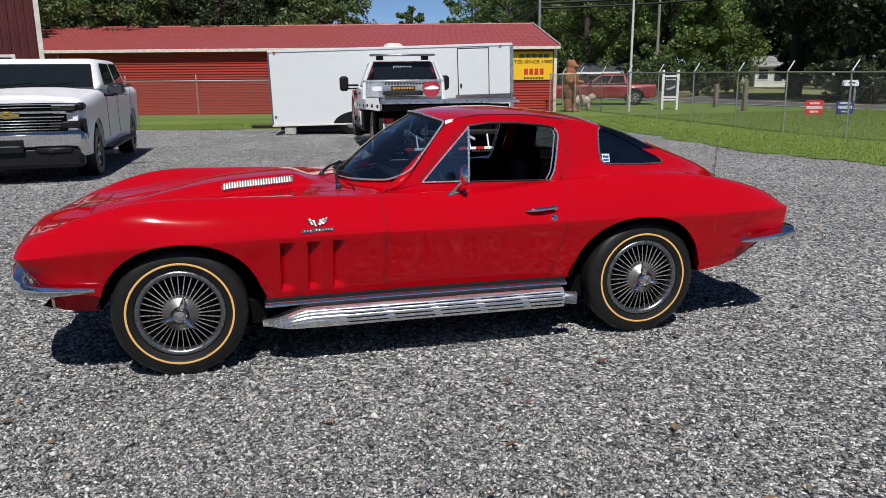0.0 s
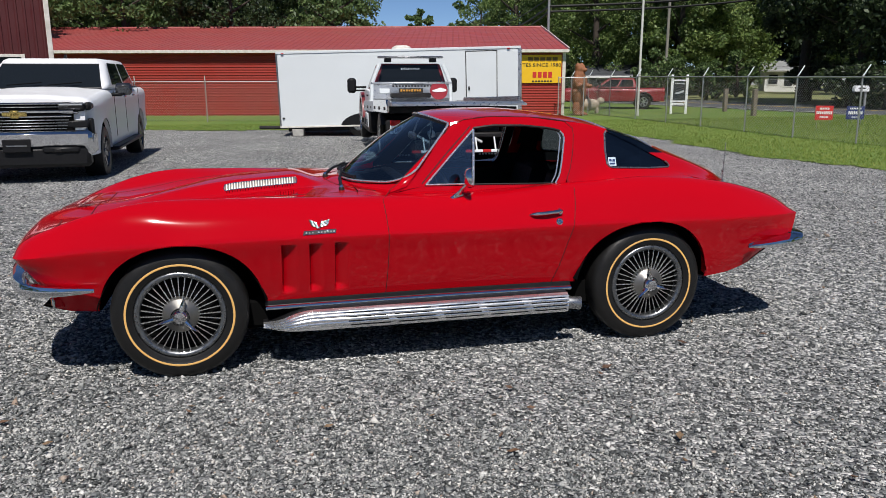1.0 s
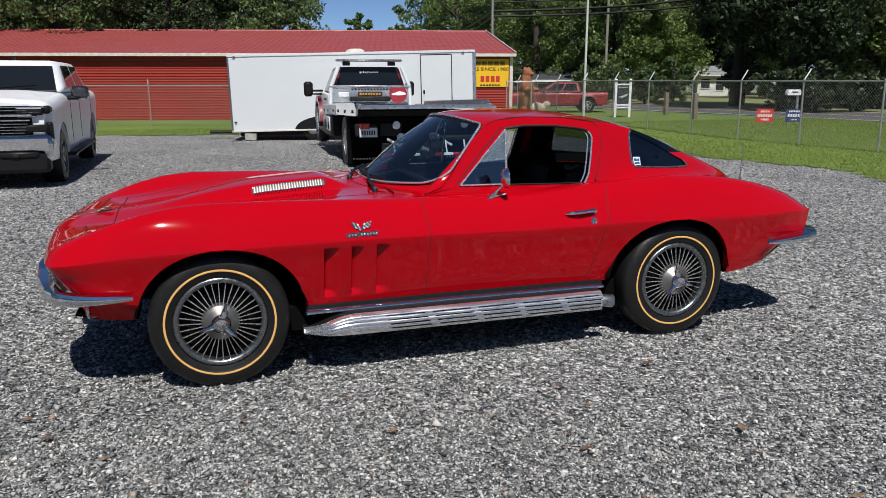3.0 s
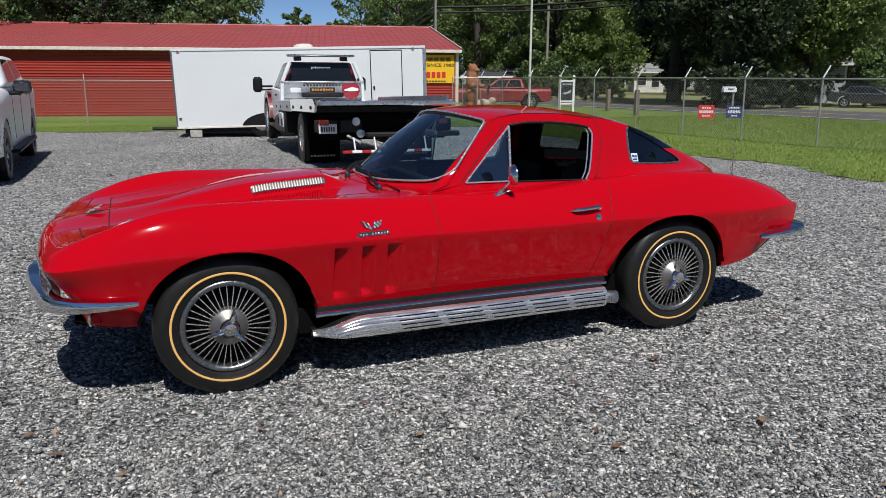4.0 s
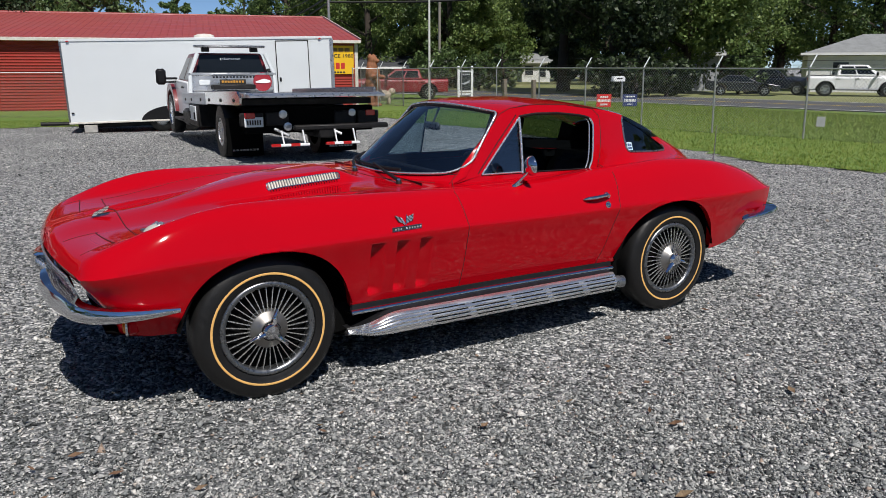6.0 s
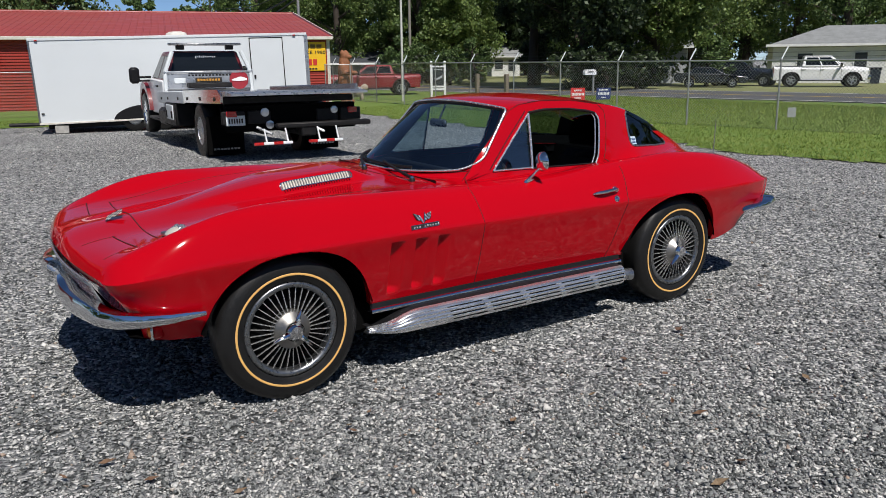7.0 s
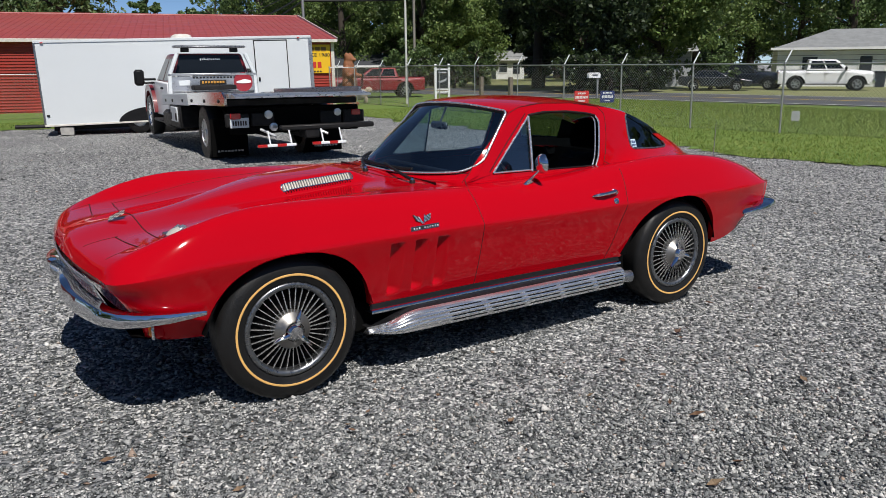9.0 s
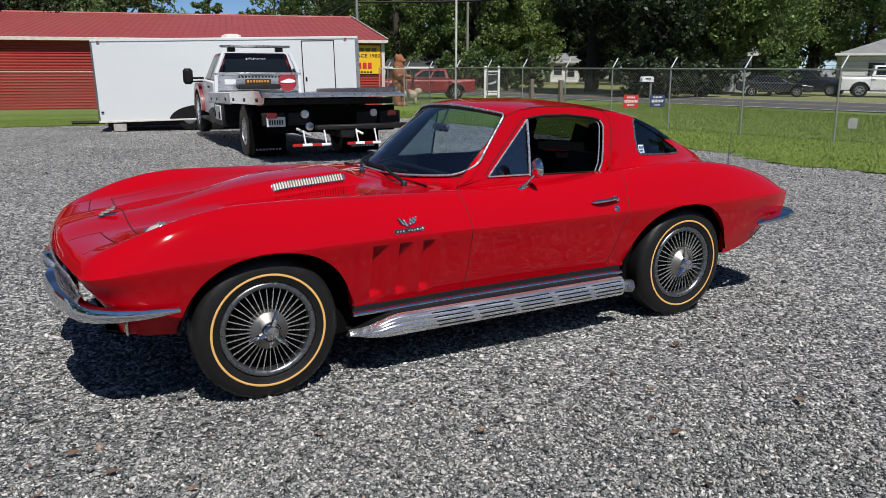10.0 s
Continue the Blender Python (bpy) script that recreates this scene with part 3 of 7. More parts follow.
    seams.tube([on_top(-0.465 + 0.17 * (abs(y) / 0.45) ** 2.2, y) for y in np.linspace(-0.52, 0.52, 61)], 0.0018, 6)
    seams.tube([on_top(1.86, y) for y in np.linspace(0.30, 0.5, 3)], 0.001, 6)

    # wheel wells
    for cx, cz, r in ARCHES:
        for sgn in (1, -1):
            g = Geo()
            angs = np.linspace(math.radians(12), math.radians(168), 40)
            rows = []
            for y, rr in ((0.795, r + 0.004), (0.76, r + 0.015), (0.40, r + 0.015), (0.40, 0.05)):
                rows.append([(cx + rr * math.cos(a), sgn * y, cz + rr * math.sin(a)) for a in angs])
            g.bridge(rows)
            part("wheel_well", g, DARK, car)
    # underside and sills
    g = Geo().box((0, 0, 0.27), (2.0, 1.36, 0.16), 0.02).box((-1.68, 0, 0.47), (0.4, 1.1, 0.10), 0.03).box((1.72, 0, 0.47), (0.4, 1.0, 0.10), 0.03)
    for a, b in ((-1.93, -1.60), (1.60, 2.20)):
        g.grid(lambda x, t: (x + float(low_w(1.0, x)) * (0.9 if x < -1.9 else 0), t * (float(c_edge(x)) - float(low_w(1.0, x))), float(low_z(x)) + 0.004), np.linspace(a, b, 14), np.linspace(-1, 1, 5))
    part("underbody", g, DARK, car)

    # windscreen with its bright frame
    rim = screen_loop()
    g = Geo().bridge([[windshield(a * t, 0.5 + (b - 0.5) * t) for a, b in rim + rim[:1]] for t in (0.01, 0.2, 0.4, 0.6, 0.8, 0.9, 1.0)])
    glass_ob = part("windscreen", g, CLEAR, car, "clear curved windscreen glass", smooth=80)
    facing(glass_ob, (-1, 0, 1)).visible_shadow = False
    loop = [windshield(a, b) for a, b in rim]
    ctr = Vector((-0.05, 0, 1.05))
    g = Geo().tube([p + (p - ctr).normalized() * 0.002 + Vector((-0.007, 0, 0.008)) for p in loop], 0.0062, 8, closed=True)
    part("frame", g, BRIGHT, glass_ob, "bright metal windscreen moulding")
    g = Geo().tube([p - (p - ctr).normalized() * 0.012 + Vector((-0.002, 0, 0.002)) for p in loop], 0.008, 6, closed=True)
    part("seal", g, BLACK, glass_ob)

    for sgn in (1, -1):
        door = door_obs[sgn]
        # quarter light: triangular glass in a chrome frame; the main glass is wound down
        tri = [(0.036, 0.888), (0.312, 1.176), (0.298, 0.886)]
        g = Geo().add([tuple(cab_pt(x, z, sgn, -0.006)) for x, z in tri], [(0, 1, 2)])
        vent = part("vent_window", g, CLEAR, door, "clear triangular vent glass", smooth=0)
        facing(vent, (0, sgn, 0)).visible_shadow = False
        g = Geo().tube([tuple(cab_pt(x, z, sgn, 0.002)) for x, z in resample(tri[:2], 8)], 0.0050, 8)
        g.tube([tuple(cab_pt(x, z, sgn, 0.002)) for x, z in resample([tri[1], tri[2], (0.296, 0.878)], 8)], 0.0070, 8)
        g.tube([tuple(cab_pt(x, z, sgn, 0.003)) for x, z in resample([tri[2], tri[0]], 8)], 0.005, 8)
        part("vent_window_frame", g, BRIGHT, door)
        g = Geo().tube([tuple(cab_pt(x, z, sgn, 0.002)) for x, z in resample(WINDOW["rear"], 14)], 0.0050, 8)
        g.tube([tuple(cab_pt(x - 0.018, z, sgn, -0.012)) for x, z in resample(WINDOW["rear"], 14)], 0.004, 8)
        part("window_channel", g, BRIGHT, door)
        g = Geo().tube([tuple(cab_pt(x, z, sgn, -0.002)) for x, z in resample(WINDOW["top"], 14)], 0.008, 6)
        g.tube([tuple(cab_pt(x, z + 0.002, sgn, 0.001)) for x, z in resample(WINDOW["sill"], 20)], 0.0045, 6)
        g.tube([tuple(cab_pt(x - 0.016, z + 0.010, sgn, -0.002)) for x, z in resample(WINDOW["front"], 12)], 0.004, 6)
        part("window_seal", g, BLACK, door)
        # inner door panel
        g = Geo().prism([(-0.18, 0.36), (0.70, 0.36), (0.79, 0.835), (0.0, 0.835), (-0.18, 0.81)], sgn * 0.60, sgn * 0.555)
        part("door_panel", g, VINYL, door)
        # push-button handle and lock
        hx, hz = 0.640, 0.752
        y0 = side_y(hx, hz)
        pts = [(0.545, sgn * (side_y(0.545, 0.742) + 0.002), 0.742), (0.565, sgn * (y0 + 0.020), 0.748), (0.62, sgn * (y0 + 0.030), 0.752), (0.69, sgn * (y0 + 0.026), 0.757), (0.725, sgn * (y0 + 0.008), 0.757)]
        g = Geo().tube([Vector(p) for p in resample(pts, 14)], [0.003, 0.007, 0.009, 0.010, 0.010, 0.010, 0.010, 0.010, 0.010, 0.010, 0.011, 0.012, 0.012, 0.008], 10)
        g.lathe((0.712, sgn * (y0 - 0.004), 0.752), (0, sgn, 0), [(0, 0.018), (0.008, 0.018), (0.014, 0.012), (0.028, 0.011), (0.030, 0.0)], 20)
        part("door_handle", g, CHROME, door, "chrome push-button door handle")
        yl = side_y(0.704, 0.703)
        g = Geo().lathe((0.704, sgn * (yl - 0.004), 0.703), (0, sgn, 0.3), [(0, 0.019), (0.007, 0.019), (0.010, 0.015), (0.008, 0.011), (0.012, 0.008), (0.013, 0)], 20)
        part("door_lock", g, CHROME, door)
        # quarter window
        g = Geo()
        q = resample(QUARTER + QUARTER[:1], 40)[:-1]
        ctr2 = q.mean(0)
        rows = [[tuple(cab_pt(*(ctr2 * (1 - t) + p * t), sgn, -0.006 * t)) for p in np.vstack([q, q[:1]])] for t in (0.02, 0.5, 1.0)]
        g.bridge(rows)
        qw = part("quarter_window", g, TINTED, car, "dark tinted quarter glass", smooth=80)
        facing(qw, (0, sgn, 0))
        g = Geo().tube([tuple(cab_pt(x, z, sgn, 0.001)) for x, z in resample(QUARTER[5:] + QUARTER[:2], 36)], 0.0060, 8)
        part("frame", g, GREYMETAL, qw)
    # decal inside the near quarter window
    g = Geo()
    for dx, dz, w, h in ((0, 0, 0.052, 0.046),):
        g.add([tuple(cab_pt(1.108 + a, 0.958 + b, -1, 0.002)) for a, b in ((0, 0), (w, -0.003), (w, h - 0.003), (0, h))], [(0, 1, 2, 3)])
    dec = part("decal", g, mat("decal_pale_blue", (0.62, 0.76, 0.86), 0.4), car, "small pale blue decal with dark marks", smooth=0)
    g = Geo()
    for dx, dz, w, h in ((0.006, 0.024, 0.015, 0.014), (0.030, 0.022, 0.015, 0.014), (0.006, 0.007, 0.038, 0.009), (0.022, 0.022, 0.006, 0.010)):
        g.add([tuple(cab_pt(1.108 + dx + a, 0.957 + dz + b, -1, 0.0035)) for a, b in ((0, 0), (w, -0.001), (w, h), (0, h))], [(0, 1, 2, 3)])
    part("decal_marks", g, mat("decal_navy", (0.03, 0.06, 0.16), 0.4), dec, smooth=0)

    # bumpers
    for sgn in (1, -1):
        g = Geo()
        plan = resample([(-2.050, 0.15), (-2.060, 0.26), (-2.035, 0.45), (-1.985, 0.64), (-1.93, 0.735), (-1.85, 0.79), (-1.75, 0.818), (-1.61, 0.822)], 40)
        cross = [(0.000, 0.034), (0.012, 0.030), (0.019, 0.012), (0.021, -0.004), (0.015, -0.022), (0.0, -0.034), (-0.03, -0.03), (-0.03, 0.03)]
        tn = np.gradient(plan, axis=0)
        tn /= np.linalg.norm(tn, axis=1)[:, None]
        rows = []
        for k, ((x, y), (tx, ty)) in enumerate(zip(plan, tn)):
            zc = 0.505 - 0.024 * min(k / 22, 1) + (0.02 * max(0, (8 - k) / 8))
            taper = float(np.interp(k, [0, 3, 18, 26, 36, 39], [1.15, 1.45, 1.35, 1.0, 0.52, 0.30]))
            nx, ny = -ty, tx
            rows.append([(x + nx * a * taper, sgn * (y + ny * a * taper), zc + b * taper) for a, b in cross + cross[:1]])
        g.bridge(rows)
        n = len(g.v)
        g.f.append(tuple(range(8)))
        g.f.append(tuple(range(n - 9, n - 1)))
        part("front_bumper", g, CHROME, car, "chrome wraparound front bumper blade", smooth=50, weld=True)
        # rear blade
        g = Geo()
        plan = resample([(1.865, 0.815), (2.0, 0.825), (2.13, 0.815), (2.235, 0.775), (2.285, 0.70), (2.31, 0.55), (2.325, 0.35)], 40)
        tn = np.gradient(plan, axis=0)
        tn /= np.linalg.norm(tn, axis=1)[:, None]
        rows = []
        for k, ((x, y), (tx, ty)) in enumerate(zip(plan, tn)):
            zc = 0.503 + 0.022 * min(k / 20, 1)
            taper = float(np.interp(k, [0, 2, 10, 22, 39], [0.15, 0.35, 0.62, 0.9, 1.0]))
            nx, ny = -ty, tx
            deep = 1.7 * taper + 2.4 * float(smooth01(k, 4, 20))
            rows.append([(x + nx * a * (taper if a > 0 else deep), sgn * (y + ny * a * (taper if a > 0 else deep)), zc + b * taper + (0.012 if a < 0 < b else 0)) for a, b in cross + cross[:1]])
        g.bridge(rows)
        part("rear_bumper", g, CHROME, car, "chrome rear bumper blade", smooth=50, weld=True)
        # parking lamp under the bumper
        g = Geo().box((-1.785, sgn * 0.70, 0.412), (0.05, 0.10, 0.06), 0.012)
        lamp = part("parking_lamp", g, RED, car)
        part("bezel", Geo().box((-1.809, sgn * 0.70, 0.412), (0.014, 0.104, 0.064), 0.006), CHROME, lamp, "thin chrome bezel")
        g = Geo().box((-1.815, sgn * 0.70, 0.412), (0.016, 0.080, 0.044), 0.008)
        part("lens", g, AMBER, lamp, "amber lens")
        g = Geo().lathe((2.232, sgn * 0.54, 0.612), (1, 0, 0), [(-0.03, 0.075), (0.0, 0.075), (0.012, 0.068), (0.004, 0.06), (0.016, 0.0)], 24)
        g.lathe((2.245, sgn * 0.35, 0.615), (1, 0, 0), [(-0.03, 0.075), (0.0, 0.075), (0.012, 0.068), (0.004, 0.06), (0.016, 0.0)], 24)
        part("tail_lamp", g, REDLENS, car)
    bridge = Geo().prism([(-1.985, 0.405), (-2.035, 0.440), (-2.045, 0.505), (-2.02, 0.518), (-1.95, 0.518), (-1.95, 0.405)], -0.30, 0.30)
    part("bumper_bridge", bridge, BRIGHT, car, "plain bright panel between the bumper blades", bevel=0.008)
    # grille in the nose
    def front_pt(y, w, out=0.0):
        x0 = float(-1.95 + bow(-1.95, y))
        return (x0 + 0.55 * float(low_w(w, -2.0)) - out, y, 0.64 + (0.385 - 0.64) * w)
    g = Geo().grid(lambda y, w: front_pt(y, w, 0.004), np.linspace(-0.56, 0.56, 30), np.linspace(0.09, 0.80, 9))
    grille = part("grille", g, mat("bright_grille_metal", (0.84, 0.84, 0.82), 0.45, 0.1, vary=0.3, scale=60), car, "bright metal grille with thin bars")
    for w in (0.21, 0.27, 0.33, 0.39, 0.45, 0.51, 0.57):
        part("bar", Geo().tube([front_pt(y, w, 0.012) for y in np.linspace(-0.55, 0.55, 24)], 0.0045, 6), FIN, grille)
    part("grille_frame", Geo().tube([front_pt(y, 0.10, 0.008) for y in np.linspace(-0.56, 0.56, 24)], 0.005, 8), FIN, grille)

    # sill: dark band, bright moulding and the fluted cover of the side pipe
    for sgn in (1, -1):
        g = Geo()
        xs = np.linspace(-0.835, 0.80, 40)
        g.bridge([[(x, sgn * (low_y(x, 0.352) + o), z) for x in xs] for o, z in ((-0.03, 0.360), (0.006, 0.356), (0.012, 0.338), (0.008, 0.318), (-0.05, 0.312))])
        part("sill_band", g, BLACK, car)
        g = Geo()
        g.bridge([[(x, sgn * (low_y(x, 0.352) + o), z) for x in xs] for o, z in ((0.008, 0.336), (0.024, 0.334), (0.032, 0.326), (0.030, 0.316), (0.010, 0.312))])
        part("sill_moulding", g, CHROME, car, "bright sill moulding", smooth=60)
        arc_o = curve([0, 0.25, 0.5, 0.75, 1], [0.056, 0.074, 0.081, 0.077, 0.062])
        arc_z = curve([0, 0.25, 0.5, 0.75, 1], [0.310, 0.288, 0.262, 0.235, 0.208])

        def flute(t, x, lift=0.0):
            """Point of the pipe cover, t from its top to its bottom edge, tapering to a blunt low nose in front."""
            o, z = arc_o(t) + lift + 0.004 * abs(math.sin(5 * math.pi * t)), arc_z(t)
            f = 1 - float(smooth01(x, -0.85, -0.57))
            return (x, sgn * (0.775 + o * (1 - 0.55 * f ** 4) - 0.04 * f ** 5), z + (0.214 - z) * 0.72 * f ** 1.6)
        g = Geo()
        xs = np.concatenate([np.linspace(-0.85, -0.56, 26), np.linspace(-0.54, 0.76, 30)])
        ts = np.linspace(0, 1, 51)
        rows, shelf = [], []
        for x in xs:
            f = 1 - float(smooth01(x, -0.85, -0.57))
            top, low = flute(0, x), flute(1, x)
            shelf.append([(x, sgn * 0.70, 0.322 + (0.214 - 0.322) * 0.72 * f ** 1.6), (x, sgn * (abs(top[1]) - 0.010), top[2] + 0.004)])
            rows.append([shelf[-1][1]] + [flute(t, x) for t in ts] + [(x, sgn * (abs(low[1]) - 0.03), low[2] - 0.004), (x, sgn * 0.72, low[2])])
        g.bridge(rows)
        g.add(rows[-1], [tuple(range(len(rows[-1])))]).add(rows[0], [tuple(range(len(rows[0])))])
        cover = part("side_pipe_cover", g, PIPE, car, "fluted bright metal side exhaust cover", smooth=35)
        # top strip coloured black in place of the dark reflection under the door
        part("shaded_pipe_top", Geo().bridge(shelf), BLACK, cover, "top strip of the pipe cover, blackened for the shade under the door")
        for k in range(4):
            t = 0.2 * (k + 1)
            for c in range(5):
                a = -0.455 + c * 0.247 + 0.012 * k
                last = min(a + 0.205, 0.748)
                part("slot", Geo().tube([flute(t, x, 0.0003) for x in (a, (a + last) / 2, last)], 0.0032, 6), DARK, cover)
        for c in range(4):
            a = -0.455 + c * 0.247 + 0.209
            part("pad", Geo().bridge([[flute(t, a + 0.012 * (5 * t - 1) + d, 0.0012) for t in ts[8:44]] for d in (0, 0.030)]), PIPE, cover)
        g = Geo().lathe((0.70, sgn * 0.79, 0.258), (1, sgn * 0.25, -0.08), [(0, 0.032), (0.14, 0.036), (0.145, 0.034), (0.05, 0.030), (0.04, 0)], 20)
        part("tail_pipe", g, GREYMETAL, car)

    # bonnet louvres
    for sgn in (1, -1):
        slats, holes = [], []
        n = 26
        def lv(x, k):
            y = 0.190 + 0.028 * k
            return Vector((x, sgn * y, top_z(x, y) + 0.003))
        for i in range(n):
            x0 = -1.010 + i * (0.372 / n)
            p, q = lv(x0, 0.02), lv(x0, 0.95)
            slats.append(Geo().tube([p, p.lerp(q, 0.5) + Vector((0, 0, 0.003)), q], 0.0043, 6))
            holes.append(Geo().tube([lv(x0, 1.12), lv(x0, 1.42)], 0.0024, 5))
        base = Geo().grid(lambda x, k: lv(x, k) - Vector((0, 0, 0.0015)), np.linspace(-1.018, -0.636, 30), np.linspace(0.0, 1.0, 6))
        lou = part("bonnet_louvre", base, mat("louvre_shadow", (0.10, 0.10, 0.10), 0.5, 0.5), car, "bright louvred bonnet vent")
        for slat, hole in zip(slats, holes):
            part("slat", slat, LOUVRE, lou)
            part("hole", hole, DARK, lou)
        rim = [lv(x, 0) for x in np.linspace(-1.02, -0.634, 20)] + [lv(-0.628, 0.5)] + [lv(x, 1) for x in np.linspace(-0.634, -1.02, 20)] + [lv(-1.026, 0.5)]
        part("rim", Geo().tube(rim, 0.004, 6, closed=True), CHROME, lou)

    # fender badge: crossed flags over a bar
    for sgn in (1, -1):
        def bd(x, z, o=0.004):
            return Vector((x, sgn * (side_y(x, z) + o), z))
        x0, z0 = -0.645, 0.697
        x0, z0 = -0.638, 0.699
        bar = [bd(x0, z0), bd(x0 + 0.160, z0 + 0.004), bd(x0 + 0.165, z0 + 0.020), bd(x0 + 0.005, z0 + 0.016)]
        bad = part("fender_badge", Geo().add(bar, [(0, 1, 2, 3)]), STEELDARK, car, "chrome badge of crossed flags above a bar", smooth=0)
        part("bar_rim", Geo().tube(bar, 0.0018, 6, closed=True), CHROME, bad)
        for k in range(10):
            if k != 3:
                c = Vector(bar[0]).lerp(Vector(bar[1]), 0.07 + 0.094 * k) + Vector((0.0015, sgn * 0.001, 0.0035))
                part("letter_bar", Geo().box(c + Vector((0.0045, 0, 0.005)), (0.0085, 0.003, 0.0095), 0.001), BRIGHT, bad)
        g, h = Geo(), Geo()
        for i in range(5):
            for j in range(4):
                cx, cz = x0 + 0.082 + i * 0.0085 + j * 0.003, z0 + 0.030 + j * 0.0068 + i * 0.002
                (g if (i + j) % 2 else h).bridge([[bd(cx, cz, 0.006), bd(cx + 0.0085, cz + 0.002, 0.006)], [bd(cx + 0.003, cz + 0.0068, 0.006), bd(cx + 0.0115, cz + 0.0088, 0.006)]])
                cx = x0 + 0.044 + i * 0.009 - j * 0.003
                cz = z0 + 0.040 + j * 0.007 - i * 0.003
                if i < 4:
                    (g if i % 2 else h).bridge([[bd(cx, cz, 0.006), bd(cx + 0.009, cz - 0.003, 0.006)], [bd(cx - 0.003, cz + 0.007, 0.006), bd(cx + 0.006, cz + 0.004, 0.006)]])
        part("flag_white", g, BRIGHT, bad, smooth=0)
        part("flag_dark", h, BLACK, bad, smooth=0)
        part("staff", Geo().tube([bd(x0 + 0.075, z0 + 0.024, 0.006), bd(x0 + 0.04, z0 + 0.066, 0.007)], 0.002, 5).tube([bd(x0 + 0.08, z0 + 0.024, 0.006), bd(x0 + 0.098, z0 + 0.066, 0.007)], 0.002, 5), CHROME, bad)
    # nose emblem
    g, h = Geo(), Geo()
    for i in range(6):
        for j in range(4):
            s0, y0 = -1.765 + i * 0.0095 + j * 0.004, -0.045 + j * 0.018 - i * 0.002
            q = [Vector(on_top(s, y)) + Vector((0, 0, 0.004 + 0.42 * (s + 1.765))) for s, y in ((s0, y0), (s0 + 0.0095, y0 - 0.002), (s0 + 0.0135, y0 + 0.016), (s0 + 0.004, y0 + 0.018))]
            (g if (i + j) % 2 else h).add(q, [(0, 1, 2, 3)])
    e0 = Vector(on_top(-1.645, -0.565))
    be = part("bonnet_emblem", Geo().box(e0 + Vector((0.0, 0, 0.008)), (0.035, 0.11, 0.014), 0.004, Euler((0, 0, 0.25)).to_matrix()), GREYMETAL, car, "small bright bonnet emblem", smooth=0)
    for i in range(5):
        c = e0 + Vector((0.030 + 0.006 * (i % 2), -0.050 + 0.025 * i, 0.024))
        part("ray", Geo().box(c, (0.070 - 0.012 * abs(i - 2), 0.019, 0.014), 0.004, Euler((0, -0.42, 0.22 * (i - 2))).to_matrix()), FIN, be)
    part("crest", Geo().lathe(e0 + Vector((0.008, 0, 0.014)), (-0.5, 0, 1), [(0, 0.034), (0.010, 0.031), (0.016, 0.016), (0.016, 0)], 16), LOUVRE, be)
    em = part("nose_emblem", g, LOUVRE, car, "small chequered nose emblem", smooth=0)
    part("dark_checks", h, BLACK, em, smooth=0)

    # door mirror on the driver's side
    g = Geo()
    base = Vector((0.165, -(side_y(0.17, 0.835) - 0.01), 0.833))
    head = Vector((0.232, -0.728, 0.940))
    n = 10
    rows = []
    for k in range(n + 1):
        t = k / n
        c = base.lerp(head - Vector((0.01, 0, 0.03)), t)
        w = float(np.interp(t, [0, 0.15, 0.5, 1], [0.052, 0.032, 0.016, 0.012]))
        rows.append([c + Vector((w * math.cos(a), 0.35 * w * math.sin(a), 0.25 * w * math.cos(a) * (1 - t))) for a in np.linspace(0, 2 * math.pi, 17)])
    g.bridge(rows)
    mir = part("door_mirror", g, CHROME, car, "round chrome door mirror on a stalk", smooth=60)
    ax = Vector((0.97, -0.22, 0.06))
    part("head", Geo().lathe(head, ax, [(-0.030, 0.0), (-0.028, 0.022), (-0.020, 0.040), (-0.008, 0.050), (0.004, 0.054), (0.010, 0.054), (0.011, 0.050)], 32), CHROME, mir, smooth=60)
    part("mirror_glass", Geo().lathe(head, ax, [(0.008, 0.051), (0.0085, 0.0)], 32), CHROME, mir)

    # wipers, aerial
    for px, py, ey, span in ((-0.405, -0.45, -0.08, 0.21), (-0.455, -0.02, 0.30, 0.19)):
        pv = Vector((px, py, top_z(px, py) + 0.006))
        grip = windshield(ey / 0.562, 0.05) + Vector((-0.022, 0, 0.022))
        mid = pv.lerp(grip, 0.45) + Vector((-0.012, 0, 0.010))
        g = Geo().lathe(pv, (0, 0, 1), [(-0.01, 0.016), (0.006, 0.015), (0.014, 0.009), (0.016, 0)], 16).tube([pv + Vector((0, 0, 0.010)), mid, grip], [0.010, 0.008, 0.006], 8)
        wip = part("wiper", g, STEELDARK, car)
        part("blade", Geo().tube([windshield((ey + d) / 0.562, 0.030 + 0.03 * (d + span)) + Vector((-0.014, 0, 0.014)) for d in np.linspace(-span, span, 11)], 0.009, 6), BLACK, wip)
        part("pivot_cap", Geo().lathe(pv + Vector((0, 0, 0.012)), (0, 0, 1), [(0, 0.011), (0.008, 0.009), (0.010, 0)], 12), CHROME, wip)
    part("aerial", Geo().tube([(1.80, -0.60, top_z(1.80, 0.60)), (1.80, -0.60, top_z(1.8, 0.6) + 0.02), (1.805, -0.60, 1.08)], [0.010, 0.0035, 0.0024], 8), GREYMETAL, car)

    # cabin: liner, dashboard, wheel, seats
    g = Geo()
    g.grid(lambda x, a: (x, a * 0.56, 0.30), [-0.35, 1.2], [-1, 1])
    g.add([(1.15, -0.55, 0.3), (1.15, 0.55, 0.3), (1.35, 0.45, 0.87), (1.35, -0.45, 0.87)], [(0, 1, 2, 3)])
    g.add([(1.35, 0.45, 0.87), (1.35, -0.45, 0.87), (1.9, -0.25, 0.85), (1.9, 0.25, 0.85)], [(0, 1, 2, 3)])
